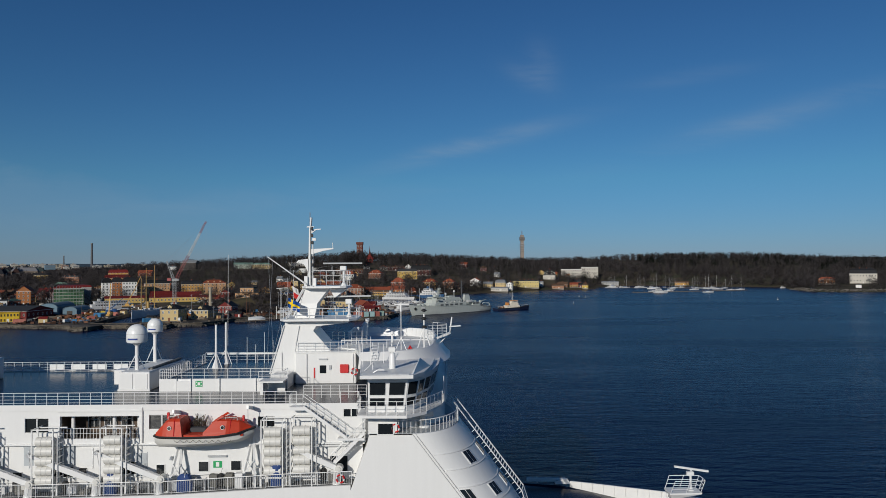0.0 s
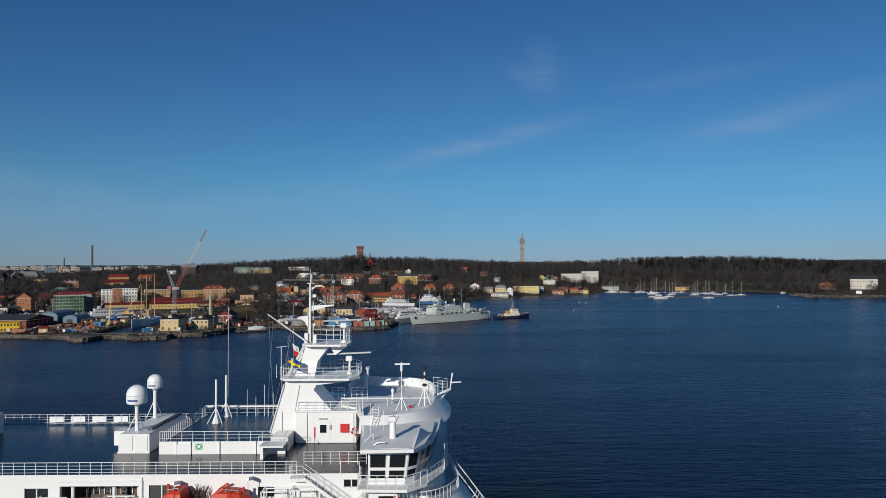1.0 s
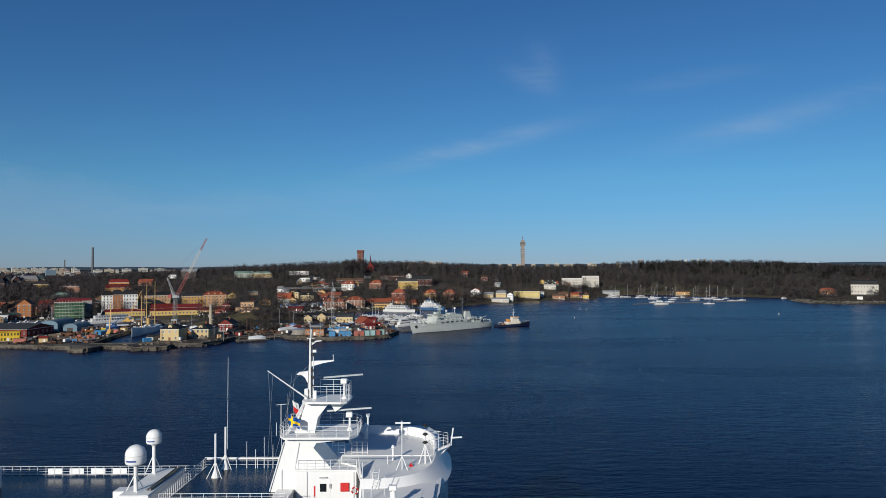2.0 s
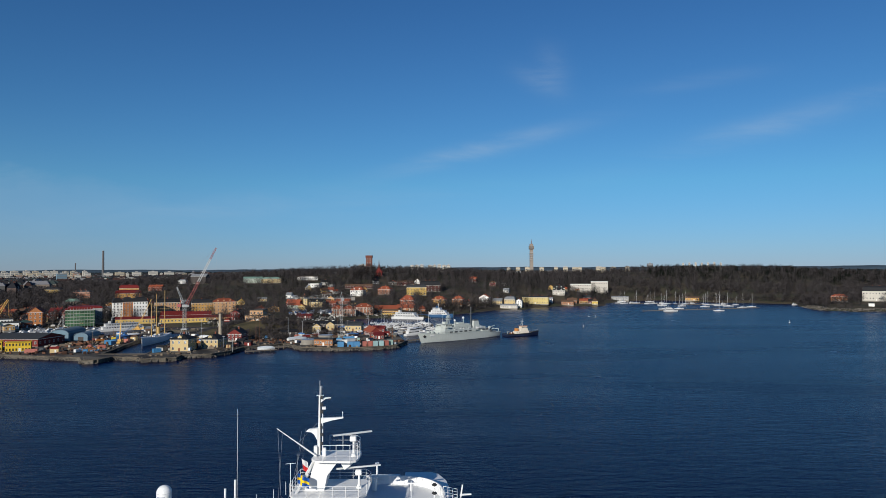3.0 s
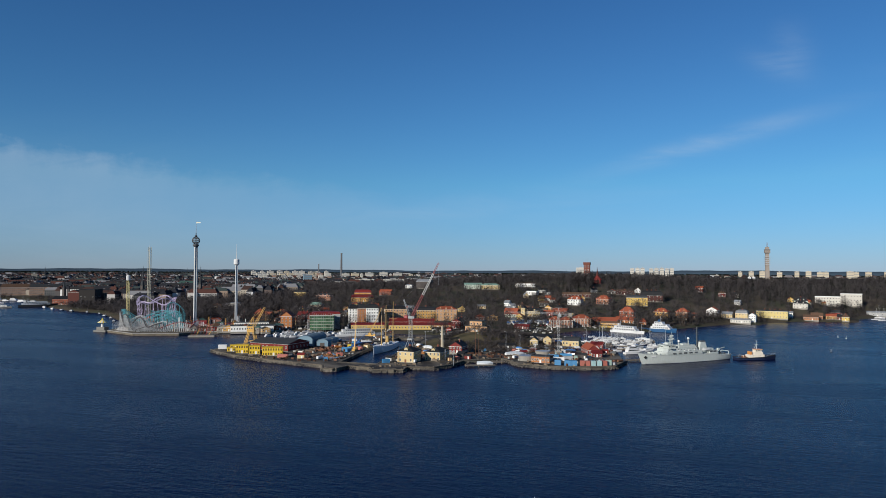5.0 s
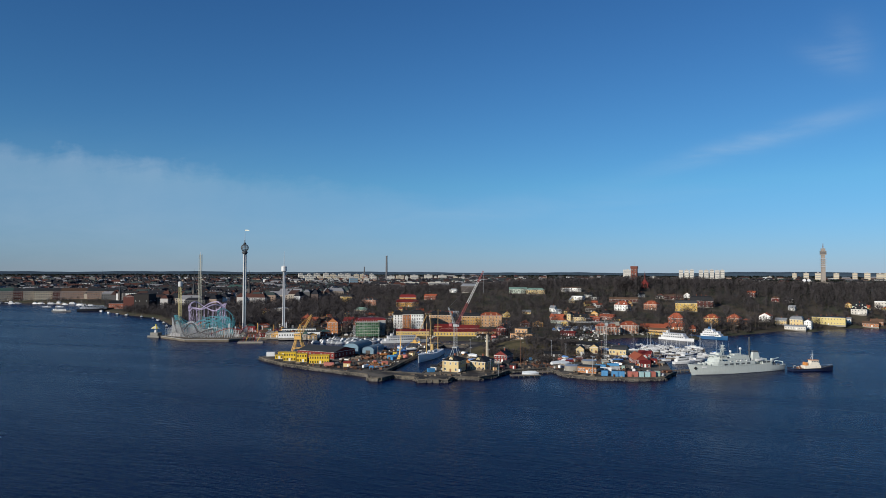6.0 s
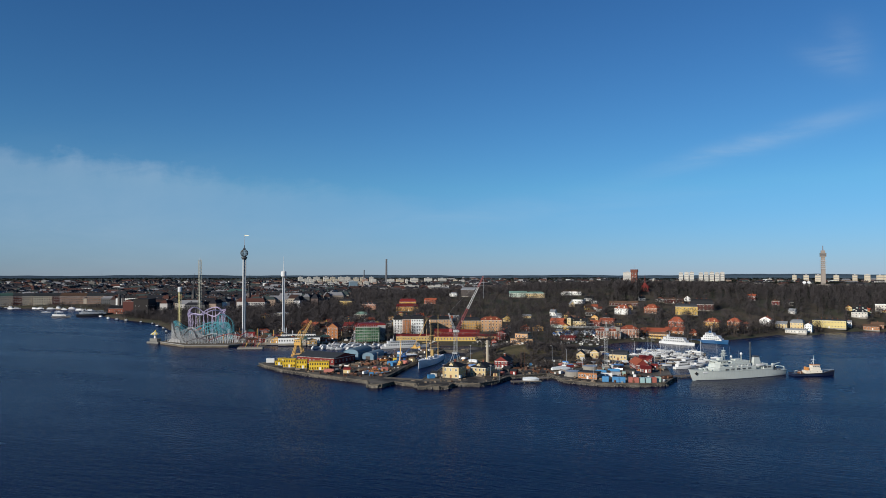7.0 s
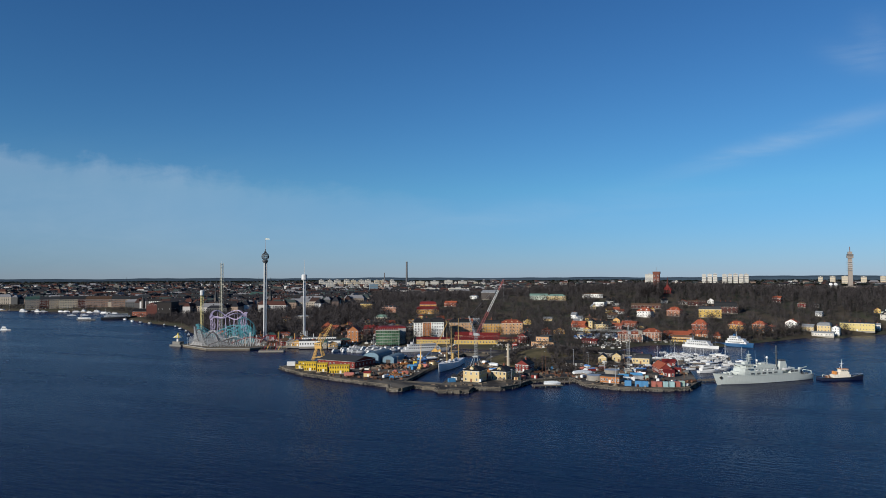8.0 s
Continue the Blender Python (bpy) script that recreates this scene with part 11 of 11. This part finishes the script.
slab_block(-1529, 2585, 23, 16, 31, "white", "white slab block on the far skyline", 39, 4)
slab_block(-1498, 2603, 24, 16, 30, "white", "white slab block on the far skyline", 38, 4)
slab_block(-1471, 2619, 26, 16, 33, "white", "white slab block on the far skyline", 37, 4)
slab_block(-1446, 2633, 23, 16, 31, "cream", "cream slab block on the far skyline", 37, 4)
slab_block(-1421, 2646, 24, 16, 34, "white", "white slab block on the far skyline", 36, 4)
slab_block(-1388, 2664, 18, 16, 31, "peach", "pale pink slab block on the far skyline", 36, 4)
slab_block(-1494, 2313, 19, 16, 26, "peach", "pale pink slab block on the far skyline", 41, 4)
slab_block(-1468, 2330, 16, 16, 26, "white", "white slab block on the far skyline", 40, 4)
slab_block(-1439, 2348, 21, 16, 26, "white", "white slab block on the far skyline", 39, 4)
slab_block(-1421, 2358, 19, 16, 27, "white", "white slab block on the far skyline", 39, 4)
slab_block(-1393, 2376, 20, 16, 25, "white", "white slab block on the far skyline", 38, 4)
slab_block(-1372, 2388, 24, 16, 26, "white", "white slab block on the far skyline", 38, 4)
slab_block(-1346, 2402, 18, 16, 27, "cream", "cream slab block on the far skyline", 37, 4)
slab_block(-1319, 2417, 17, 16, 26, "peach", "pale pink slab block on the far skyline", 37, 4)
slab_block(-1224, 2184, 34, 16, 47, "blue", "tall pale blue office block among the roofs", 37, 6)
slab_block(-953, 2315, 87, 16, 29, "white", "long low white exhibition hall among the trees", 30, 2)
slab_block(-1067, 2320, 78, 16, 28, "white", "long low white hall among the trees", 33, 2)
for x, y, w, h, c in ((-2220, 1960, 22, 40, "stonegrey"), (-2900, 2300, 24, 30, "white"), (210, 4050, 26, 34, "stonegrey"), (-360, 3900, 16, 30, "white")):
    slab_block(x, y, w, 18, h, c, "pale modern block among the distant roofs", math.degrees(-math.atan2(x, y)), max(3, int(h / 4)))

# the distant city: blocks of houses that nobody could count
PAINTS = bpy.data.materials.new("city_plaster")
PAINTS.use_nodes = True
n_, l_ = PAINTS.node_tree.nodes, PAINTS.node_tree.links
geo_ = n_.new("ShaderNodeNewGeometry")
ramp_ = n_.new("ShaderNodeValToRGB")
ramp_.color_ramp.interpolation = "CONSTANT"
for i, c in enumerate(((0.32, 0.28, 0.23), (0.12, 0.09, 0.08), (0.40, 0.38, 0.36), (0.2, 0.165, 0.135), (0.09, 0.09, 0.09), (0.62, 0.61, 0.59), (0.27, 0.2, 0.155), (0.075, 0.07, 0.07))):
    e = ramp_.color_ramp.elements[0] if i == 0 else ramp_.color_ramp.elements.new(i / 8)
    e.position, e.color = i / 8, (*c, 1)
l_.new(geo_.outputs["Random Per Island"], ramp_.inputs[0])
l_.new(ramp_.outputs[0], n_["Principled BSDF"].inputs["Base Color"])
n_["Principled BSDF"].inputs["Roughness"].default_value = 0.9
n_["Principled BSDF"].inputs["Specular IOR Level"].default_value = 0.1
TOPS = PAINTS.copy()
TOPS.name = "city_roofs"
for e, c in zip(TOPS.node_tree.nodes["Color Ramp"].color_ramp.elements, ((0.018, 0.019, 0.023), (0.026, 0.025, 0.026), (0.07, 0.032, 0.026), (0.02, 0.021, 0.026), (0.045, 0.027, 0.024), (0.04, 0.054, 0.053), (0.024, 0.025, 0.03), (0.17, 0.17, 0.18))):
    e.color = (*c, 1)


def city(name, label, az0, az1, r0, r1, count, seed, hmin=13, hmax=22, density=None):
    rng = random.Random(seed)
    walls, roofs, panes = Shape(), Shape(), Shape()
    made = 0
    while made < count:
        a, r = radians(rng.uniform(az0, az1)), math.sqrt(rng.uniform(r0 * r0, r1 * r1))
        x, y = r * math.sin(a), r * math.cos(a)
        made += 1
        if float(shore_distance(x, y, SHORE)) < 90:
            continue
        z = float(ground_height(x, y)) - 1
        w, d, h = rng.uniform(15, 52), rng.uniform(11, 15), rng.uniform(hmin, hmax)
        rz = radians(24 + rng.choice((0, 90)) + rng.uniform(-8, 8))
        c, s_ = math.cos(rz), math.sin(rz)
        def at(u, v, q):
            return (x + u * c - v * s_, y + u * s_ + v * c, z + q)
        b = [at(-w / 2, -d / 2, 0), at(w / 2, -d / 2, 0), at(w / 2, d / 2, 0), at(-w / 2, d / 2, 0)]
        walls.add(b + [(p[0], p[1], p[2] + h) for p in b], [(0, 1, 5, 4), (1, 2, 6, 5), (2, 3, 7, 6), (3, 0, 4, 7)])
        k, rh = d * 0.36, rng.uniform(4, 8)
        e = [at(-w / 2 - 0.5, -d / 2 - 0.5, h), at(w / 2 + 0.5, -d / 2 - 0.5, h), at(w / 2 + 0.5, d / 2 + 0.5, h), at(-w / 2 - 0.5, d / 2 + 0.5, h)]
        tp = [at(-w / 2 + k, -d / 2 + k, h + rh), at(w / 2 - k, -d / 2 + k, h + rh), at(w / 2 - k, d / 2 - k, h + rh), at(-w / 2 + k, d / 2 - k, h + rh)]
        roofs.add(e + tp, [(0, 1, 5, 4), (1, 2, 6, 5), (2, 3, 7, 6), (3, 0, 4, 7), (4, 5, 6, 7)])
        for j in range(rng.randint(1, 4)):
            u = rng.uniform(-w * 0.4, w * 0.4)
            q = [at(u - 0.9, -0.8, h + rh - 1), at(u + 0.9, -0.8, h + rh - 1), at(u + 0.9, 0.8, h + rh - 1), at(u - 0.9, 0.8, h + rh - 1)]
            roofs.add(q + [(p[0], p[1], p[2] + 3.2) for p in q], [(0, 1, 5, 4), (1, 2, 6, 5), (2, 3, 7, 6), (3, 0, 4, 7), (4, 5, 6, 7)])
        for k in range(int(h / 3.6)):
            for j in range(int(w / 4.5)):
                u = -w / 2 + 2.2 + j * 4.5
                for v in (-d / 2 - 0.12, d / 2 + 0.12):
                    panes.add([at(u - 0.8, v, 1.6 + k * 3.6), at(u + 0.8, v, 1.6 + k * 3.6), at(u + 0.8, v, 3.6 + k * 3.6), at(u - 0.8, v, 3.6 + k * 3.6)], [(0, 1, 2, 3)])
    for nm, sh, m in (("walls", walls, PAINTS), ("roofs", roofs, TOPS), ("windows", panes, DIMGLASS)):
        me = bpy.data.meshes.new(nm)
        me.from_pydata(sh.v, [], sh.f)
        me.materials.append(m)
        tagged(new(name + "_" + nm, me), label + " " + nm, "city " + nm, kind="stuff")


city("city_quarter", "close-set stone town houses, their", -57, -30, 1380, 2300, 1500, 31, 13, 20)
city("northern_quarter", "far pale apartment houses, their", -60, -17, 2300, 4000, 1500, 32, 11, 17)
city("far_suburb", "distant scattered pale houses, their", -30, 30, 3300, 4400, 420, 33, 9, 15)
city("shore_suburb", "low houses on the wooded hill, their", -24, -8, 1750, 3000, 90, 34, 7, 11)


# ---- woods ----
BARE = mat("bare_twigs", (0.070, 0.062, 0.061), 0.95, 0, 0.02, 0.15, 0.3, per_island=0.4, spec=0.05)
PINE = mat("dark_pine_needles", (0.016, 0.021, 0.015), 0.95, 0, 0.03, 0.15, 0.25, per_island=0.4, spec=0.05)
clear = np.array(KEEP_CLEAR)


def free_ground(x, y, r=0.0):
    d = np.hypot(x[:, None] - clear[None, :, 0], y[:, None] - clear[None, :, 1]) - clear[None, :, 2]
    return d.min(axis=1) > r


def scatter(az0, az1, r0, r1, count, seed, power=1.0):
    g = np.random.default_rng(seed)
    a = np.radians(g.uniform(az0, az1, count))
    r = (g.uniform(0, 1, count) * (r1 ** power - r0 ** power) + r0 ** power) ** (1 / power)
    x, y = r * np.sin(a), r * np.cos(a)
    keep = (shore_distance(x, y, SHORE) > 6) & free_ground(x, y)
    return x[keep], y[keep], g


def wood_mesh(name, x, y, z, g, height, crown, blades, thick, conifer=False):
    """Trees as trunks with hundreds of thin limbs and twigs, all in one mesh."""
    n = len(x)
    h = height * g.uniform(0.65, 1.2, n)
    cr = crown * g.uniform(0.7, 1.25, n)
    V, Fc = [], []
    # trunks: three-sided
    ang = np.array([0, 2.1, 4.2])
    tr = h[:, None] * 0.018 + 0.1
    bx, by = x[:, None] + tr * np.cos(ang), y[:, None] + tr * np.sin(ang)
    base = np.stack([bx, by, np.repeat((z - 0.6)[:, None], 3, 1)], -1)
    tip = np.stack([x, y, z + h * 0.85], -1)[:, None, :]
    V.append(np.concatenate([base, tip], 1).reshape(-1, 3))
    k = np.arange(n)[:, None] * 4
    Fc.append(np.concatenate([k + np.array([0, 1, 3]), k + np.array([1, 2, 3]), k + np.array([2, 0, 3])], 0))
    off = n * 4
    # limbs and twigs
    f = g.uniform(0.12, 1.0, (n, blades)) if conifer else g.uniform(0.22, 0.95, (n, blades))
    th = g.uniform(0, 2 * np.pi, (n, blades))
    spread = (1.02 - f) if conifer else np.sqrt(np.clip(1 - ((f - 0.62) / 0.42) ** 2, 0.05, 1))
    reach = g.uniform(0.15, 1.0, (n, blades)) ** 0.6 * spread * cr[:, None] * 0.5
    cx, cy, cz = x[:, None] + reach * np.cos(th), y[:, None] + reach * np.sin(th), z[:, None] + f * h[:, None]
    L = cr[:, None] * g.uniform(0.10, 0.24, (n, blades)) * (1.0 if conifer else 1.25)
    lean = g.uniform(-0.9, 0.9, (n, blades))
    up = g.uniform(-0.35, 0.1, (n, blades)) if conifer else g.uniform(0.05, 0.85, (n, blades))
    dx, dy, dz = L * np.cos(th + lean), L * np.sin(th + lean), L * up * (0.8 if conifer else 1.2)
    wv = thick * g.uniform(0.6, 1.5, (n, blades))
    sx, sy = -np.sin(th + lean) * wv, np.cos(th + lean) * wv
    a = np.stack([cx - dx * 0.4 + sx, cy - dy * 0.4 + sy, cz - dz * 0.4], -1)
    b = np.stack([cx - dx * 0.4 - sx, cy - dy * 0.4 - sy, cz - dz * 0.4 + wv * 0.6], -1)
    c = np.stack([cx + dx, cy + dy, cz + dz], -1)
    V.append(np.stack([a, b, c], 2).reshape(-1, 3))
    m = n * blades
    Fc.append(np.arange(m * 3).reshape(-1, 3) + off)
    V, Fc = np.concatenate(V), np.concatenate(Fc)
    me = bpy.data.meshes.new(name)
    me.vertices.add(len(V))
    me.vertices.foreach_set("co", V.ravel())
    me.loops.add(Fc.size)
    me.loops.foreach_set("vertex_index", Fc.ravel().astype(np.int32))
    me.polygons.add(len(Fc))
    me.polygons.foreach_set("loop_start", np.arange(0, Fc.size, 3, dtype=np.int32))
    me.update(calc_edges=True)
    return me


def wood(name, label, zone, height, crown, blades, thick, material, conifer=False, limit=None):
    x, y, g = scatter(*zone)
    if limit is not None:
        keep = limit(x, y)
        x, y = x[keep], y[keep]
    me = wood_mesh(name, x, y, ground_height(x, y), g, height, crown, blades, thick, conifer)
    me.materials.append(material)
    return tagged(new(name, me), label, "woods", kind="stuff")


def parkland(x, y):
    """Woods end where the town begins in the west."""
    return ~((np.degrees(np.arctan2(x, y)) < -31) & (np.hypot(x, y) > 1330))


wood("near_wood", "bare brown spring trees on the wooded shore", (-44, 36, 720, 1500, 6200, 41, 1.4), 14, 10, 170, 0.12, BARE, limit=parkland)
wood("middle_wood", "bare brown trees on the hill behind the villas", (-36, 36, 1350, 2200, 4600, 42, 1.4), 16, 13, 120, 0.2, BARE, limit=parkland)
wood("far_wood", "bare brown woods towards the horizon", (-34, 36, 2100, 3700, 4600, 43, 1.5), 15, 19, 60, 0.6, BARE)
wood("horizon_wood", "dark woods along the horizon", (-62, 40, 3700, 4900, 8000, 44, 1.5), 6, 12, 30, 1.6, PINE)
wood("pine_wood", "dark green pines on the eastern hill", (15.5, 36, 1560, 2050, 1500, 45, 1.2), 14, 9, 110, 0.3, PINE, True)
wood("hill_pines", "dark green pines scattered on the park hill", (-14, 14, 1150, 1750, 420, 46, 1.2), 16, 8, 90, 0.35, PINE, True)
wood("shore_trees", "bare trees along the eastern point", (20, 36, 930, 1300, 700, 47, 1.0), 13, 10, 95, 0.25, BARE)
wood("park_wood", "bare brown trees behind the amusement park", (-51, -28, 880, 1340, 1500, 49, 1.1), 15, 11, 90, 0.27, BARE)
wood("quay_trees", "bare trees behind the western quay edge", (-50, -41, 930, 1330, 800, 53, 1.0), 11, 9, 90, 0.24, BARE)
wood("town_trees", "bare trees along the western quay", (-54, -40, 1040, 1330, 500, 48, 1.0), 13, 11, 80, 0.28, BARE)


def quay_edge(x, y):
    d = shore_distance(x, y, SHORE)
    return (d > 4) & (d < 50)


wood("quay_avenue", "bare trees in rows along the town quay", (-60, -41, 1250, 2300, 1800, 61, 1.0), 9, 9, 60, 0.36, BARE, limit=quay_edge)
g = np.random.default_rng(54)
a, r = np.radians(g.uniform(-9, 27, 6000)), g.uniform(820, 1330, 6000)
x, y = r * np.sin(a), r * np.cos(a)
d_ = shore_distance(x, y, SHORE)
keep = (d_ > 1.5) & (d_ < 15) & free_ground(x, y, -9)
x, y = x[keep], y[keep]
me = wood_mesh("shore_scrub", x, y, ground_height(x, y), g, 4.5, 5.5, 80, 0.1)
me.materials.append(BARE)
tagged(new("shore_scrub", me), "leafless brown scrub along the waterline", "scrub", kind="stuff")
wood("tower_grove", "tall bare trees round the brick tower", (-8.2, -6.4, 1250, 1345, 110, 50, 1.0), 21, 12, 95, 0.3, BARE)
g = np.random.default_rng(77)
x, y = g.uniform(-218, -96, 1500), g.uniform(556, 742, 1500)
keep = free_ground(x, y, -2) & (shore_distance(x, y, ISLAND) > 3) & (x > -224 + (y - 556) * 0.06) & (np.hypot((x + 150) / 62, (y - 650) / 96) < 1) & (np.sin(x / 9) + np.sin(y / 11 + x / 23) > -0.7)
x, y = x[keep], y[keep]
zz = ground_height(x, y) - 0.2
me = wood_mesh("knoll_scrub", x, y, zz, g, 3.6, 4.5, 90, 0.085)
me.materials.append(BARE)
tagged(new("knoll_scrub", me), "leafless brown scrub on the island knoll", "scrub", kind="stuff")


# small lumber, scrap and gear strewn about the yards and quays
def yard_litter(name, label, material, count, seed, spots, low, high):
    g = np.random.default_rng(seed)
    x, y = spots(g, count)
    s = Shape()
    for px_, py_, L_, w_, h_, a in zip(x, y, g.uniform(0.7, 4.2, len(x)), g.uniform(0.3, 1.3, len(x)), g.uniform(low, high, len(x)), g.uniform(0, math.pi, len(x))):
        c, q = math.cos(a), math.sin(a)
        base = 2.15 if float(shore_distance(np.array([px_]), np.array([py_]), ISLAND)[0]) > 0 else float(ground_height(px_, py_)) - 0.1
        ring = [(px_ + u * c - v * q, py_ + u * q + v * c) for u, v in ((-L_ / 2, -w_ / 2), (L_ / 2, -w_ / 2), (L_ / 2, w_ / 2), (-L_ / 2, w_ / 2))]
        s.add([(u, v, base) for u, v in ring] + [(px_ + (u - px_) * 0.92, py_ + (v - py_) * 0.86, base + h_) for u, v in ring],
              [(0, 1, 5, 4), (1, 2, 6, 5), (2, 3, 7, 6), (3, 0, 4, 7), (4, 5, 6, 7)])
    tagged(part(name, s, material), label, "yard litter", kind="stuff")


def yard_spots(g, count):
    """Heaps on the island's hard ground, thinning out between them."""
    hx, hy = g.uniform(-345, -45, 90), g.uniform(455, 660, 90)
    k = g.integers(0, 90, count)
    x, y = hx[k] + g.normal(0, 7, count), hy[k] + g.normal(0, 5, count)
    keep = (shore_distance(x, y, ISLAND) > 3) & (shore_distance(x, y, DOCK) < -3) & (knoll_rise(x, y) < 0.5) & free_ground(x, y, -3.0)
    return x[keep], y[keep]


def quay_spots(g, count):
    """The working edge of the mainland quays."""
    a, r = np.radians(g.uniform(-33, -3, count)), g.uniform(690, 900, count)
    x, y = r * np.sin(a), r * np.cos(a)
    d = shore_distance(x, y, SHORE)
    keep = (d > 2) & (d < 34) & free_ground(x, y, -3.0)
    return x[keep], y[keep]


yard_litter("yard_lumber", "weathered planks, pallets and beams strewn about the yard", mat("mixed_old_lumber", (0.16, 0.125, 0.09), 0.9, 0, 0.6, 0.25, 0.2, per_island=0.6, spec=0.15), 900, 301, yard_spots, 0.3, 1.3)
yard_litter("yard_scrap", "rusty and tarred scrap iron lying about the yard", mat("mixed_scrap_iron", (0.10, 0.05, 0.032), 0.85, 0.1, 0.8, 0.3, 0.3, per_island=0.7, spec=0.2), 900, 302, yard_spots, 0.4, 1.8)
yard_litter("yard_crates", "pale crates, drums and sacks about the yard", mat("mixed_pale_crates", (0.42, 0.41, 0.37), 0.8, 0, 0.6, 0.15, 0.2, per_island=0.5, spec=0.2), 420, 303, yard_spots, 0.5, 1.6)
yard_litter("quay_gear", "dark cars, crates and gear along the inner quays", mat("mixed_quay_gear", (0.09, 0.088, 0.085), 0.5, 0, 0.6, 0.2, 0.3, per_island=0.8, spec=0.3), 1500, 304, quay_spots, 0.6, 1.7)
yard_litter("quay_crates", "pale boats' gear and crates along the inner quays", mat("mixed_pale_crates", (0, 0, 0)), 700, 305, quay_spots, 0.6, 1.8)


def bare_tree(x, y, h, seed):
    """A single tree: trunk, limbs and a crown of twigs."""
    t = thing("bare_tree", "leafless brown tree near the shore", "tree", "shore trees", x, y, float(ground_height(x, y)) - 0.2)
    rng = random.Random(seed)
    part("trunk", Shape().tube((0, 0, 0), (0.1, 0, h * 0.55), h * 0.022, 7, h * 0.012).tube((0.1, 0, h * 0.55), (0, 0.2, h * 0.95), h * 0.012, 5, 0.02), mat("tree_bark", (0.07, 0.055, 0.045), 0.95), t)
    limbs, twigs = Shape(), Shape()
    for i in range(13):
        a, z0 = rng.uniform(0, 6.28), h * rng.uniform(0.25, 0.7)
        e = Vector((math.cos(a), math.sin(a), 0)) * h * rng.uniform(0.15, 0.33) + Vector((0, 0, z0 + h * rng.uniform(0.12, 0.32)))
        limbs.tube((0, 0, z0), e, h * 0.008, 4, 0.02)
        for k in range(14):
            p = Vector((0, 0, z0)).lerp(e, rng.uniform(0.3, 1))
            q = p + Vector((rng.uniform(-1, 1), rng.uniform(-1, 1), rng.uniform(0.1, 1.3))) * h * 0.12
            w = Vector((rng.uniform(-1, 1), rng.uniform(-1, 1), 0)).normalized() * 0.14
            twigs.add([p - w, p + w, q], [(0, 1, 2)])
    part("branchwork", limbs, mat("tree_bark", (0, 0, 0)), t)
    part("crown", twigs, BARE, t, "airy crown of bare twigs")
    return t


seeds = [bare_tree(-60 + i * 30, 915 + i * 46, 14 + i % 3 * 2, i) for i in range(5)]
rng = random.Random(15)
for i in range(70):
    f = rng.random()
    k = rng.randrange(len(SHORE[18:24]) - 1)
    (ax, ay), (bx, by) = SHORE[18 + k], SHORE[19 + k]
    x, y = ax + (bx - ax) * f, ay + (by - ay) * f
    x, y = x + rng.uniform(-14, 0) , y + rng.uniform(14, 34)
    if all(math.hypot(x - c[0], y - c[1]) > c[2] - 3 for c in KEEP_CLEAR):
        copy_thing(seeds[i % 5], pose(x, y, float(ground_height(x, y)) - 0.2, 0, 0, rng.uniform(0, 360)))

rng = random.Random(18)
for i in range(22):
    x, y = rng.uniform(-205, -118), rng.uniform(590, 700)
    if math.hypot((x + 163) / 44, (y - 640) / 56) < 1 and all(math.hypot(x - c[0], y - c[1]) > c[2] - 7 for c in KEEP_CLEAR):
        m = pose(x, y, 1.9 + float(knoll_rise(x, y)), 0, 0, rng.uniform(0, 360))
        copy_thing(seeds[i % 5], m @ Matrix.Scale(0.55, 4))

# a belt of trees before the far high-rises
g = np.random.default_rng(97)
a, r = np.radians(g.uniform(-9, 17, 2600)), g.uniform(3560, 3700, 2600)
x, y = r * np.sin(a), r * np.cos(a)
me = wood_mesh("treebelt", x, y, ground_height(x, y), g, 15, 17, 50, 0.8)
me.materials.append(PINE)
tagged(new("treebelt", me), "dark belt of woods before the far high-rises", "woods", kind="stuff")

# wooded ridge that closes the distance, its haze painted in as blue-grey
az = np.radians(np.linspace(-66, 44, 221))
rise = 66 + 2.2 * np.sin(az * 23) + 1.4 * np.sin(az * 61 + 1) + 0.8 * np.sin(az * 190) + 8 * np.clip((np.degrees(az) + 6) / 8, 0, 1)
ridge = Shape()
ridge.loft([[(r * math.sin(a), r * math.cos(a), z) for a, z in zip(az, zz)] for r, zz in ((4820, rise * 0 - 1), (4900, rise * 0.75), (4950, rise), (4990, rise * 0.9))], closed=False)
tagged(part("distant_ridge", ridge, mat("hazy_far_woods", (0.05, 0.075, 0.1), 0.95, 0, 0.01, 0.3, 0.2, spec=0.05), smooth=True), "low wooded ridge along the horizon, painted in hazy blue-grey", "ridge", kind="stuff")
